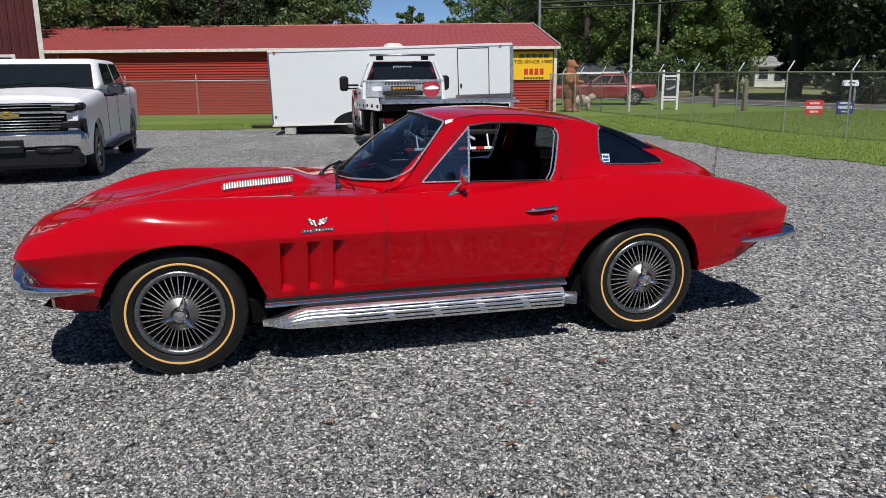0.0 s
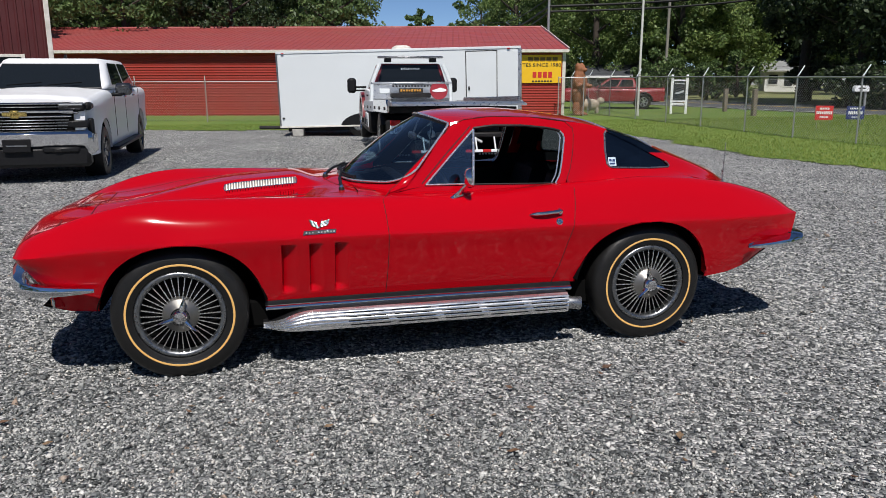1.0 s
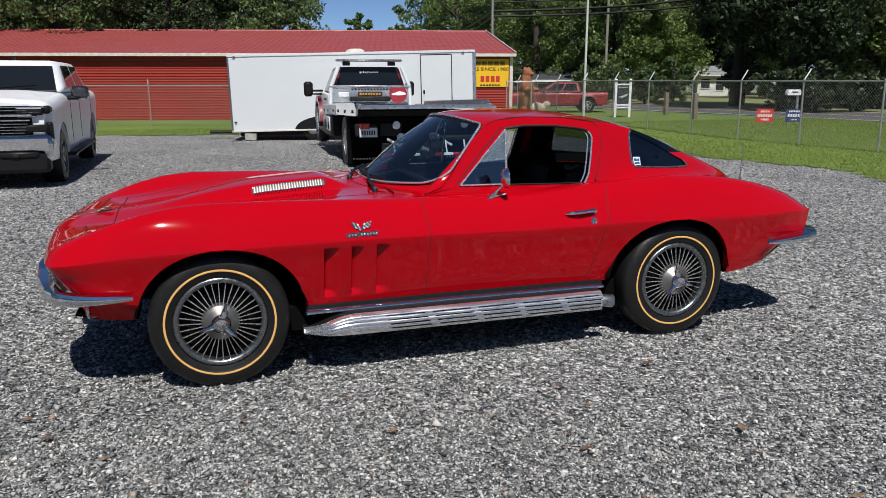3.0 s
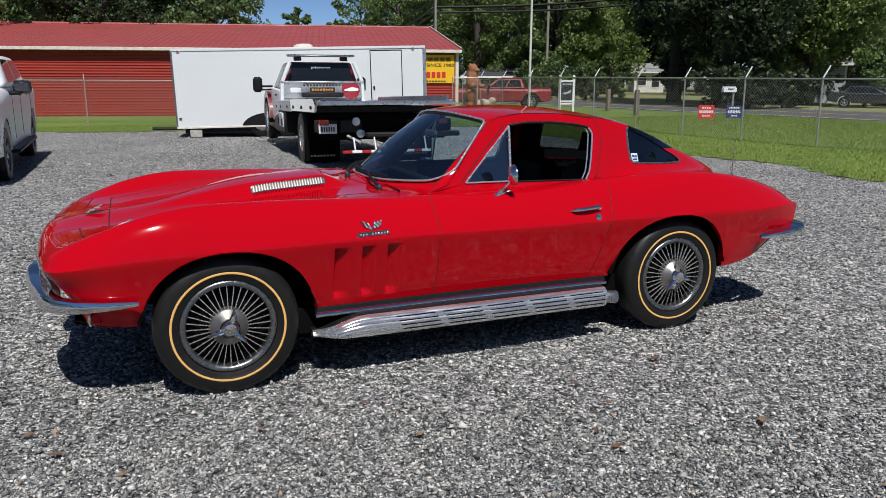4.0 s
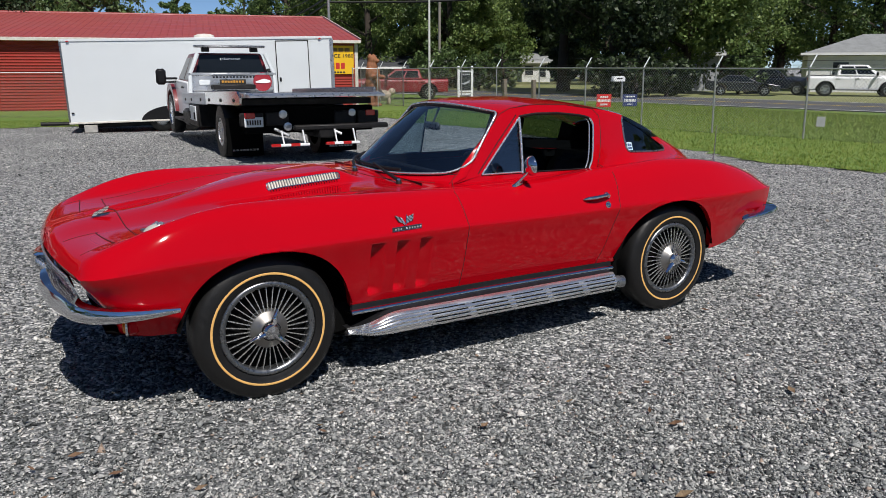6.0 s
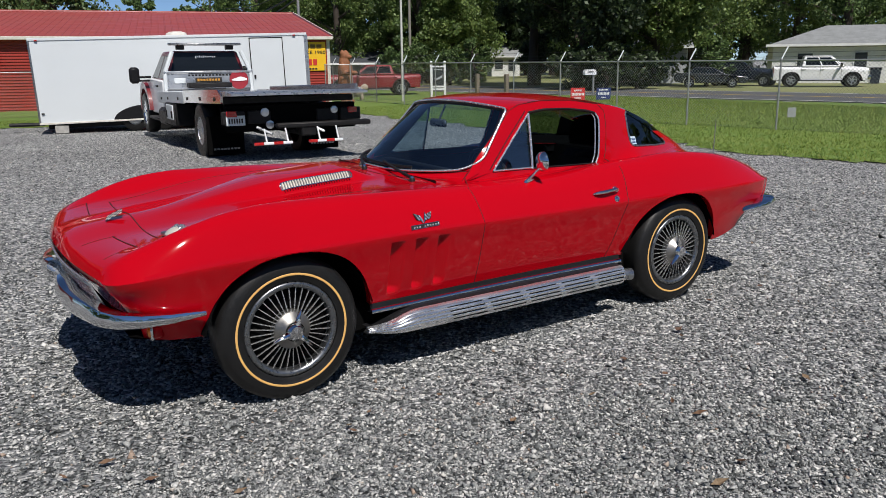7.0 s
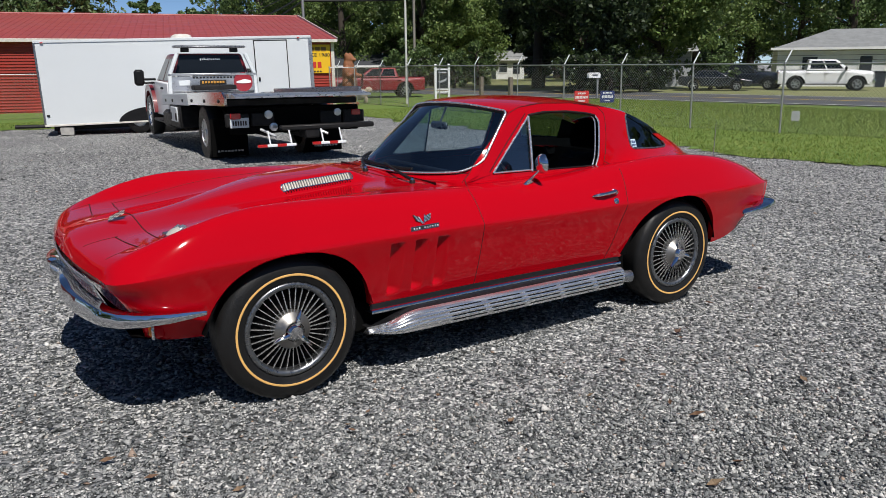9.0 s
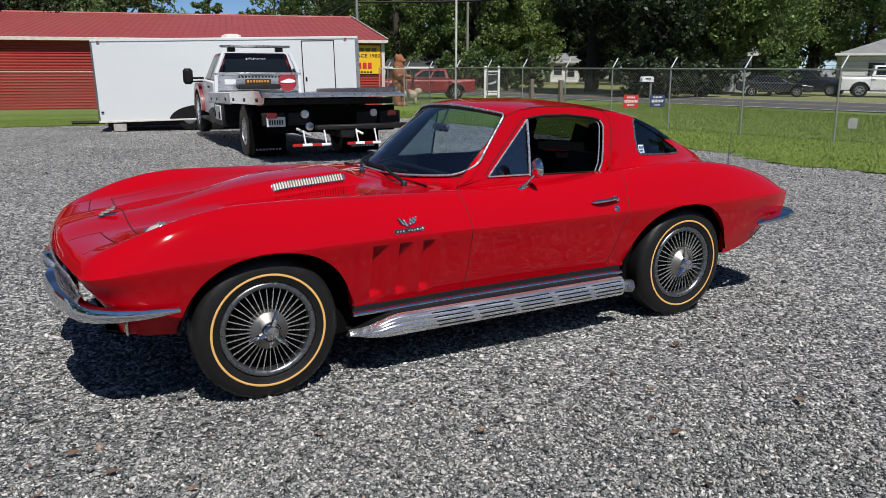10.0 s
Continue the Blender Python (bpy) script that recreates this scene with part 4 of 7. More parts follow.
    g.add([(-0.36, -0.56, 0.3), (-0.36, 0.56, 0.3), (-0.33, 0.56, 0.87), (-0.33, -0.56, 0.87)], [(0, 1, 2, 3)])
    g.grid(lambda u, a: Vector(roof_pt(u, a)) - Vector((0, 0.012 * a, 0.018)), np.linspace(0.02, 0.458, 20), np.linspace(-0.99, 0.99, 15))
    g.grid(lambda u, a: Vector(roof_pt(u, a)) - Vector((0, 0.012 * a, 0.014)), np.linspace(0.632, 0.86, 12), np.linspace(-0.99, 0.99, 15))
    g.add(lining.v, lining.f)
    for sgn in (1, -1):
        g.grid(lambda x, t: (x, sgn * (cab_y(x, 0.93) - 0.024 - 0.03 * t), 0.935 - 0.12 * t), np.linspace(0.80, 1.72, 14), [0, 0.5, 1])
    for sgn in (1, -1):
        g.bridge([[(x, sgn * 0.56, z) for z in (0.3, 0.86)] for x in (0.75, 1.2)])
    for sgn in (1, -1):     # trim over the rear flanks, behind the glass
        g.grid(lambda x, t: (x, sgn * max(cab_y(x, r_edge_z(x) - 0.012 + t * (r_base_z(x) - r_edge_z(x) - 0.01)) - 0.030, 0.02), r_edge_z(x) - 0.012 + t * (r_base_z(x) - r_edge_z(x) - 0.01)), np.linspace(1.36, 1.95, 16), np.linspace(0, 1, 8))
    part("cabin_lining", g, VINYL, car, "black cabin lining")
    g = Geo()
    prof = [(-0.04, 0.866), (0.02, 0.862), (0.055, 0.845), (0.05, 0.80), (0.0, 0.72), (-0.04, 0.66)]
    g.prism(prof, -0.535, 0.535)
    for x0, w in ((-0.10, 0.50), (-0.17, 0.44), (-0.24, 0.37), (-0.31, 0.27)):
        g.box((x0 / 2 - 0.02, 0, 0.80), (-x0 - 0.04, 2 * w, 0.12))
    part("dashboard", g, VINYL, car, bevel=0.012)
    wc = Vector((0.20, -0.33, 0.80))
    wax = Vector((1, 0, 0.42)).normalized()
    up = Vector((-0.42, 0, 1)).normalized()
    ring = [wc + (Vector((0, 1, 0)) * math.cos(a) + up * math.sin(a)) * 0.19 for a in np.linspace(0, 2 * math.pi, 33)[:-1]]
    sw = part("steering_wheel", Geo().tube(ring, 0.011, 8, closed=True), BLACK, car)
    g = Geo().lathe(wc - wax * 0.03, wax, [(0, 0.045), (0.03, 0.04), (0.036, 0)], 20).tube([wc - wax * 0.02, wc - wax * 0.28], 0.02, 8)
    for a in (0, math.pi, -math.pi / 2):
        g.tube([wc - wax * 0.01, wc + (Vector((0, 1, 0)) * math.cos(a) + up * math.sin(a)) * 0.19], 0.007, 6)
    part("spokes", g, GREYMETAL, sw)
    for y in (-0.30, 0.30):
        g = Geo()
        g.box((0.62, y, 0.46), (0.52, 0.46, 0.16), 0.05, Euler((0, -0.12, 0)).to_matrix())
        seat = part("seat", g, VINYL, car, "black vinyl bucket seat")
        part("seat_back", Geo().box((0.90, y, 0.67), (0.14, 0.45, 0.50), 0.055, Euler((0, 0.30, 0)).to_matrix()), VINYL, seat)
    # inside mirror
    part("inside_mirror", Geo().box((0.085, 0.05, 1.105), (0.025, 0.17, 0.046), 0.012).tube([(0.09, 0.05, 1.12), (0.13, 0.03, 1.225)], 0.006, 6), GREYMETAL, car)

    # wheels
    def build_wheel(x, sgn):
        hub = Vector((x, sgn * 0.715, 0.325))
        out = Vector((0, sgn, 0))
        R = 0.327
        tyre = [(-0.085, 0.222), (-0.088, 0.27), (-0.082, 0.305), (-0.066, 0.322), (-0.04, R), (0.04, R), (0.066, 0.322), (0.080, 0.306), (0.088, 0.288), (0.0915, 0.268), (0.0915, 0.2595), (0.0925, 0.259), (0.0925, 0.2470), (0.0915, 0.246), (0.089, 0.235), (0.082, 0.219), (0.07, 0.216)]
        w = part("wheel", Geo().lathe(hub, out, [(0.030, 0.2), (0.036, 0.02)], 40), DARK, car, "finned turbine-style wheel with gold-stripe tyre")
        part("tyre", Geo().lathe(hub, out, tyre, 72), RUBBER, w, smooth=50)
        part("gold_stripe", Geo().lathe(hub, out, [(0.0928, 0.2580), (0.0934, 0.2570), (0.0934, 0.2490), (0.0928, 0.2480)], 72), GOLD, w, "thin gold tyre stripe")
        part("rim", Geo().lathe(hub, out, [(0.030, 0.190), (0.066, 0.187), (0.076, 0.189), (0.084, 0.197), (0.086, 0.206), (0.083, 0.213), (0.076, 0.2175), (0.066, 0.217)], 60), RIMGREY, w, "grey metal rim ring", smooth=60)
        for k in range(36):
            a = 2 * math.pi * k / 36
            d = Vector((math.cos(a), 0, math.sin(a)))
            t = Vector((-math.sin(a), 0, math.cos(a)))
            fin = Geo()
            p0, p1 = hub + d * 0.082, hub + d * 0.190
            ww = 0.0019
            fin.add([p0 + out * 0.084 - t * ww, p0 + out * 0.084 + t * ww, p0 + out * 0.076 + t * ww, p0 + out * 0.076 - t * ww,
                     p1 + out * 0.070 - t * ww, p1 + out * 0.070 + t * ww, p1 + out * 0.064 + t * ww, p1 + out * 0.064 - t * ww],
                    [(0, 1, 5, 4), (1, 2, 6, 5), (3, 0, 4, 7), (0, 3, 2, 1), (4, 5, 6, 7), (2, 3, 7, 6)])
            part("fin", fin, FIN, w, smooth=0)
        part("hub_cone", Geo().lathe(hub, out, [(0.05, 0.088), (0.080, 0.086), (0.088, 0.081), (0.108, 0.048), (0.116, 0.044)], 48), BRUSHED, w, "brushed metal centre cone", smooth=60)
        sp = Geo().lathe(hub, out, [(0.108, 0.042), (0.122, 0.040), (0.130, 0.032), (0.136, 0.028), (0.139, 0.0)], 36)
        spin = part("spinner", sp, CHROME, w, "chrome three-bladed spinner")
        for k in range(3):
            a = math.radians(194 + 120 * k + (28 if x > 0 else 0))
            d = Vector((math.cos(a), 0, math.sin(a)))
            t = Vector((-math.sin(a), 0, math.cos(a)))
            b = Geo()
            rows = []
            for r, wd, o in ((0.022, 0.017, 0.128), (0.05, 0.014, 0.130), (0.08, 0.009, 0.129), (0.104, 0.003, 0.126)):
                c = hub + d * r
                rows.append([c + t * wd + out * (o - 0.010), c + t * wd * 0.6 + out * o, c + out * (o + 0.004), c - t * wd * 0.6 + out * o, c - t * wd + out * (o - 0.010)])
            b.bridge(rows)
            part("blade", b, CHROME, spin, smooth=30)
        return w
    for x in (-1.239, 1.252):
        for sgn in (-1, 1):
            build_wheel(x, sgn)
    return car


build_coupe()


# ---- ground ----
def ground_sheet():
    xs = np.concatenate([np.linspace(-400, -40, 12)[:-1], np.linspace(-40, 60, 126)[:-1], np.linspace(60, 500, 14)])
    ys = np.concatenate([np.linspace(-400, -20, 12)[:-1], np.linspace(-20, 60, 101)[:-1], np.linspace(60, 600, 14)])
    g = Geo()
    m = len(ys)
    vs = [(float(x), float(y), float(ground_z(x, y))) for x in xs for y in ys]
    g.add(vs, [(i * m + j, (i + 1) * m + j, (i + 1) * m + j + 1, i * m + j + 1) for i in range(len(xs) - 1) for j in range(m - 1)])
    return g


def gravel_material():
    m = bpy.data.materials.new("gravel_ground")
    m.use_nodes = True
    nt = m.node_tree
    b = nt.nodes["Principled BSDF"]
    co = nt.nodes.new("ShaderNodeTexCoord").outputs["Object"]
    v = nt.nodes.new("ShaderNodeTexVoronoi")
    v.inputs["Scale"].default_value = 52
    nt.links.new(co, v.inputs["Vector"])
    sep = nt.nodes.new("ShaderNodeSeparateColor")
    nt.links.new(v.outputs["Color"], sep.inputs[0])
    ramp = nt.nodes.new("ShaderNodeValToRGB")
    el = ramp.color_ramp.elements
    el[0].position, el[0].color = 0.0, (0.05, 0.054, 0.054, 1)
    el[1].position, el[1].color = 1.0, (0.8, 0.79, 0.76, 1)
    for p, c in ((0.35, (0.21, 0.22, 0.225, 1)), (0.66, (0.37, 0.375, 0.375, 1)), (0.84, (0.56, 0.55, 0.53, 1))):
        e = ramp.color_ramp.elements.new(p)
        e.color = c
    big = nt.nodes.new("ShaderNodeTexVoronoi")
    big.inputs["Scale"].default_value = 27
    nt.links.new(co, big.inputs["Vector"])
    sep2 = nt.nodes.new("ShaderNodeSeparateColor")
    nt.links.new(big.outputs["Color"], sep2.inputs[0])
    avg = nt.nodes.new("ShaderNodeMix")
    avg.inputs[0].default_value = 0.3
    nt.links.new(sep.outputs[0], avg.inputs[2])
    nt.links.new(sep2.outputs[0], avg.inputs[3])
    con = nt.nodes.new("ShaderNodeMapRange")
    con.inputs[1].default_value, con.inputs[2].default_value = 0.20, 0.80
    nt.links.new(avg.outputs[0], con.inputs[0])
    nt.links.new(con.outputs[0], ramp.inputs[0])
    n = nt.nodes.new("ShaderNodeTexNoise")
    n.inputs["Scale"].default_value = 0.5
    nt.links.new(co, n.inputs["Vector"])
    mr = nt.nodes.new("ShaderNodeMapRange")
    mr.inputs[1].default_value, mr.inputs[2].default_value, mr.inputs[3].default_value, mr.inputs[4].default_value = 0.3, 0.7, 0.66, 0.92
    nt.links.new(n.outputs[0], mr.inputs[0])
    mul = nt.nodes.new("ShaderNodeMix")
    mul.data_type, mul.blend_type = "RGBA", "MULTIPLY"
    mul.inputs[0].default_value = 1.0
    nt.links.new(ramp.outputs[0], mul.inputs[6])
    nt.links.new(mr.outputs[0], mul.inputs[7])
    nt.links.new(mul.outputs[2], b.inputs["Base Color"])
    b.inputs["Roughness"].default_value = 0.85
    bp = nt.nodes.new("ShaderNodeBump")
    bp.inputs["Strength"].default_value, bp.inputs["Distance"].default_value = 1.0, 0.025
    bp.invert = True
    nt.links.new(v.outputs["Distance"], bp.inputs["Height"])
    nt.links.new(bp.outputs[0], b.inputs["Normal"])
    return m


GRAVEL = gravel_material()
solid("ground", ground_sheet(), GRAVEL, "grey crushed-stone gravel lot", "gravel", kind="structure", smooth=80)


# ---- the lot: stones, grass, road ----
def ramp_island(name, stops, rough=0.85, bump=0.0, bscale=150.0):
    """A material whose colour differs from one loose piece to the next."""
    m = bpy.data.materials.new(name)
    m.use_nodes = True
    nt = m.node_tree
    b = nt.nodes["Principled BSDF"]
    g = nt.nodes.new("ShaderNodeNewGeometry")
    r = nt.nodes.new("ShaderNodeValToRGB")
    while len(r.color_ramp.elements) < len(stops):
        r.color_ramp.elements.new(0.5)
    for e, (p, c) in zip(r.color_ramp.elements, stops):
        e.position, e.color = p, (*c, 1)
    nt.links.new(g.outputs["Random Per Island"], r.inputs[0])
    n = nt.nodes.new("ShaderNodeTexNoise")
    n.inputs["Scale"].default_value = bscale
    co = nt.nodes.new("ShaderNodeTexCoord").outputs["Object"]
    nt.links.new(co, n.inputs["Vector"])
    mr = nt.nodes.new("ShaderNodeMapRange")
    mr.inputs[1].default_value, mr.inputs[2].default_value, mr.inputs[3].default_value, mr.inputs[4].default_value = 0.3, 0.7, 0.7, 1.2
    nt.links.new(n.outputs[0], mr.inputs[0])
    mx = nt.nodes.new("ShaderNodeMix")
    mx.data_type, mx.blend_type = "RGBA", "MULTIPLY"
    mx.inputs[0].default_value = 1.0
    nt.links.new(r.outputs[0], mx.inputs[6])
    nt.links.new(mr.outputs[0], mx.inputs[7])
    nt.links.new(mx.outputs[2], b.inputs["Base Color"])
    b.inputs["Roughness"].default_value = rough
    if bump:
        bp = nt.nodes.new("ShaderNodeBump")
        bp.inputs["Strength"].default_value, bp.inputs["Distance"].default_value = bump, 0.004
        nt.links.new(n.outputs[0], bp.inputs["Height"])
        nt.links.new(bp.outputs[0], b.inputs["Normal"])
    return m


def big_mesh(name, verts, faces, material, smooth=False):
    """A mesh from arrays: verts (n, 3) and faces (m, k) with k corners each."""
    me = bpy.data.meshes.new(name)
    n, (m, k) = len(verts), faces.shape
    me.vertices.add(n)
    me.vertices.foreach_set("co", np.ascontiguousarray(verts, np.float32).ravel())
    me.loops.add(m * k)
    me.loops.foreach_set("vertex_index", np.ascontiguousarray(faces, np.int32).ravel())
    me.polygons.add(m)
    me.polygons.foreach_set("loop_start", np.arange(0, m * k, k, dtype=np.int32))
    me.update(calc_edges=True)
    me.validate()
    me.materials.append(material)
    return me


RNG = np.random.default_rng(7)


def turns(n):
    """n random rotation matrices."""
    q = RNG.normal(size=(n, 4))
    q /= np.linalg.norm(q, axis=1)[:, None]
    w, x, y, z = q.T
    return np.stack([1 - 2 * (y * y + z * z), 2 * (x * y - z * w), 2 * (x * z + y * w), 2 * (x * y + z * w), 1 - 2 * (x * x + z * z), 2 * (y * z - x * w),
                     2 * (x * z - y * w), 2 * (y * z + x * w), 1 - 2 * (x * x + y * y)], 1).reshape(n, 3, 3)


edge_right = curve([-40, 0, 2, 3.5, 5, 6, 7.5, 9.3, 12, 15, 19.2, 20.5], [9.6, 8.9, 8.8, 8.7, 8.75, 9.15, 9.05, 8.85, 9.3, 9.75, 9.9, 9.9])


def on_grass(x, y):
    wob = 0.16 * math.sin(x * 2.1 + y * 1.3) + 0.10 * math.sin(x * 5.3 - y * 4.1)
    if y < 20.5 and x > edge_right(y) + wob:
        return True
    back = 21.3 - 0.28 * x if x < 4 else 20.2
    return y > back + wob


def stones():
    near, far = 66000, 165000       # dense close by, thinning out with the distance
    d = np.concatenate([np.sqrt(RNG.uniform(1.8 ** 2, 3.1 ** 2, near)), np.exp(RNG.uniform(np.log(3.1), np.log(25.0), far))])
    az = np.radians(np.concatenate([RNG.uniform(-42, 84, near), RNG.uniform(-28, 70, far)]))
    p = np.column_stack([-1.65 + d * np.sin(az), -4.2 + d * np.cos(az)])
    n = len(p)
    s = np.column_stack([p, 0.0060 * np.clip(d / 3.1, 1, 9) ** 0.22 * np.exp(RNG.normal(0, 0.34, n))])
    under = (np.abs(p[:, 0] - 0.05) < 1.6) & (np.abs(p[:, 1] - 0.15) < 0.55)
    grass = np.array([on_grass(x, y) for x, y in p])
    s = s[~grass & (~under | (RNG.uniform(0, 1, n) < 0.25))]
    n = len(s)
    # a flat lopsided chip of five corners for each stone
    chip = np.array([(-1.2, -0.7, 0.0), (1.2, -0.75, 0.1), (0.1, 1.1, -0.1), (0.1, -0.1, 0.75), (0.0, 0.0, -0.6)])
    v = chip[None] * RNG.uniform(0.6, 1.35, (n, 1, 3)) + RNG.normal(0, 0.22, (n, 5, 3))
    yaw, tilt, way = RNG.uniform(0, 2 * np.pi, n), RNG.normal(0, 0.55, n), RNG.uniform(0, 2 * np.pi, n)
    x, y, z = (v[:, :, k] for k in range(3))
    c, q = np.cos(yaw)[:, None], np.sin(yaw)[:, None]
    x, y = x * c - y * q, x * q + y * c
    c, q = np.cos(tilt)[:, None], np.sin(tilt)[:, None]
    x, z = x * c + z * q, z * c - x * q
    c, q = np.cos(way)[:, None], np.sin(way)[:, None]
    x, y = x * c - y * q, x * q + y * c
    v = np.stack([x, y, z], 2) * s[:, None, 2:3]
    v += np.column_stack([s[:, :2], ground_z(s[:, 0], s[:, 1]) + s[:, 2] * RNG.uniform(0.05, 0.75, n)])[:, None, :]
    fs = np.array([(0, 1, 3), (1, 2, 3), (2, 0, 3), (1, 0, 4), (2, 1, 4), (0, 2, 4)])
    f = (fs[None] + np.arange(n)[:, None, None] * 5).reshape(-1, 3)
    return big_mesh("gravel_stones", v.reshape(-1, 3), f, STONE)


STONE = ramp_island("crushed_stone", [(0.0, (0.04, 0.043, 0.042)), (0.2, (0.115, 0.124, 0.122)), (0.46, (0.23, 0.24, 0.234)), (0.70, (0.34, 0.345, 0.33)), (0.86, (0.50, 0.497, 0.472)), (0.95, (0.74, 0.73, 0.69)), (0.985, (0.50, 0.47, 0.42)), (1.0, (0.30, 0.21, 0.15))], 0.8, 0.5, 180)
tagged(new("gravel_stones", stones()), "loose grey and white crushed stones covering the lot", "gravel", kind="stuff")

GRASS = mat("lawn", (0.080, 0.140, 0.020), 0.9, vary=0.7, scale=0.45, tint=(0.165, 0.190, 0.034), fine=0.6, fscale=9, bump=0.8, bscale=30)
def road_near(y):
    return 25.75 - 0.225 * (y - 22.5)


def lawn_sheet():
    g = Geo()
    h = 0.25
    ix = {}
    def vtx(i, j):
        if (i, j) not in ix:
            x, y = -30 + i * h, -20 + j * h
            wx, wy = x + 0.08 * math.sin(i * 12.9 + j * 78.2), y + 0.08 * math.sin(i * 39.3 + j * 11.1)
            ix[i, j] = len(g.v)
            g.v.append((wx, wy, float(ground_z(wx, wy)) + 0.014 + 0.008 * math.sin(i * 3.7 + j * 5.1)))
        return ix[i, j]
    for i in range(int(66 / h)):
        for j in range(int(75 / h)):
            x, y = -30 + (i + 0.5) * h, -20 + (j + 0.5) * h
            if x < road_near(y) - 0.3 and on_grass(x, y) and not (y > 34 and x < 12):
                g.f.append((vtx(i, j), vtx(i + 1, j), vtx(i + 1, j + 1), vtx(i, j + 1)))
    return g


solid("lawn", lawn_sheet(), GRASS, "mown green lawn with worn yellowish patches", "grass", kind="structure", smooth=80)


def blades():
    n = 170000
    p = np.column_stack([8.4 + 17 * RNG.uniform(0, 1, n) ** 1.5, RNG.uniform(-4, 24, n)])
    q = np.column_stack([RNG.uniform(-8, 9.9, n // 4), RNG.uniform(20.0, 25.0, n // 4)])
    p = np.vstack([p, q])
    keep = np.array([on_grass(x, y) for x, y in p])
    p = p[keep]
    n = len(p)
    a = RNG.uniform(0, 2 * np.pi, n)
    far = 1 + (p[:, 0] > 14) * (p[:, 0] - 14) * 0.09
    h = RNG.uniform(0.02, 0.060, n) * far
    w = RNG.uniform(0.005, 0.011, n) * far
    z = ground_z(p[:, 0], p[:, 1]) + 0.008
    b = np.column_stack([p, z])
    d = np.column_stack([np.cos(a), np.sin(a), np.zeros(n)])
    lean = np.column_stack([RNG.normal(0, 0.03, (n, 2)), h])
    v = np.stack([b - d * w[:, None], b + d * w[:, None], b + lean], 1)
    return big_mesh("grass_blades", v.reshape(-1, 3), np.arange(n * 3).reshape(n, 3), BLADE)


BLADE = ramp_island("grass_blade", [(0.0, (0.085, 0.145, 0.018)), (0.45, (0.145, 0.22, 0.03)), (0.8, (0.21, 0.275, 0.045)), (1.0, (0.34, 0.33, 0.10))], 0.8)
tagged(new("grass_blades", blades()), "short green grass blades of the lawn", "grass", kind="stuff")

ASPHALT = mat("asphalt", (0.075, 0.078, 0.085), 0.85, vary=0.4, scale=0.6, tint=(0.055, 0.056, 0.06), fine=0.3, fscale=90, bump=0.4, bscale=120)
LINE = mat("road_line", (0.72, 0.72, 0.70), 0.7, vary=0.3, scale=3)


def road_strip(o0, o1, dz):
    """A strip of road between two distances from the near edge."""
    d, n = Vector((-0.2195, 0.9756, 0)), Vector((0.9756, 0.2195, 0))
    c = Vector((25.75, 22.5, 0))
    g = Geo()
    g.grid(lambda t, o: c + d * t + n * o + Vector((0, 0, -0.3 + dz)), np.linspace(-160, 260, 43), [o0, o1])
    return g


solid("road", road_strip(0, 8.2, 0.03), ASPHALT, "grey asphalt country road with white edge lines", "road", kind="structure")
solid("edge_line", road_strip(0.25, 0.42, 0.036), LINE, "painted white road edge line", "road marking", kind="structure")
solid("edge_line", road_strip(7.75, 7.9, 0.036), LINE, "painted white road edge line", "road marking", kind="structure")
YLINE = mat("road_line_yellow", (0.6, 0.42, 0.06), 0.7)
solid("centre_line", road_strip(4.0, 4.22, 0.036), YLINE, "painted yellow centre line", "road marking", kind="structure")
VERGE = mat("dry_verge", (0.15, 0.17, 0.06), 0.9, vary=0.6, scale=0.35, tint=(0.26, 0.23, 0.12), fine=0.4, fscale=8, bump=0.8, bscale=12)
solid("verge", road_strip(8.2, 75, 0.02), VERGE, "dry grass on the far side of the road", "grass", kind="structure")

# fallen leaves
g = Geo()
for k in range(80):
    x, y = RNG.uniform(-3, 4.5), RNG.uniform(-2.9, -0.9)
    a, s = RNG.uniform(0, 6.28), RNG.uniform(0.012, 0.032)
    u, w = Vector((math.cos(a), math.sin(a), RNG.uniform(-0.3, 0.3))), Vector((-math.sin(a), math.cos(a), RNG.uniform(-0.2, 0.4)))
    c = Vector((x, y, 0.022))
    g.add([c - u * s, c - u * s * 0.2 + w * s * 0.6, c + u * s * 1.1 + Vector((0, 0, 0.008)), c - u * s * 0.1 - w * s * 0.55 + Vector((0, 0, 0.006)), c + Vector((0, 0, -0.004))], [(0, 1, 4), (1, 2, 4), (2, 3, 4), (3, 0, 4)])
LEAF = ramp_island("dry_leaf", [(0.0, (0.08, 0.04, 0.022)), (0.5, (0.14, 0.075, 0.04)), (1.0, (0.20, 0.14, 0.08))], 0.7)
solid("fallen_leaves", g, LEAF, "scattered dry brown leaves lying on gravel", "leaves", kind="stuff", smooth=0)


# ---- buildings ----
ROOFRED = mat("red_metal_roof", (0.30, 0.052, 0.048), 0.5, vary=0.4, scale=0.5, tint=(0.27, 0.085, 0.075), fine=0.12, fscale=6)
WALLRED = mat("red_metal_siding", (0.34, 0.035, 0.025), 0.5, vary=0.35, scale=0.7, tint=(0.28, 0.06, 0.045))
BARNRED = mat("dark_red_siding", (0.075, 0.009, 0.010), 0.55, vary=0.4, scale=1.0, tint=(0.055, 0.008, 0.008))
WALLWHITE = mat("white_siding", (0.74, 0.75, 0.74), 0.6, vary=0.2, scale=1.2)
SHINGLE = mat("grey_shingles", (0.22, 0.23, 0.23), 0.9, vary=0.5, scale=2, fine=0.3, fscale=25, bump=0.4, bscale=20)
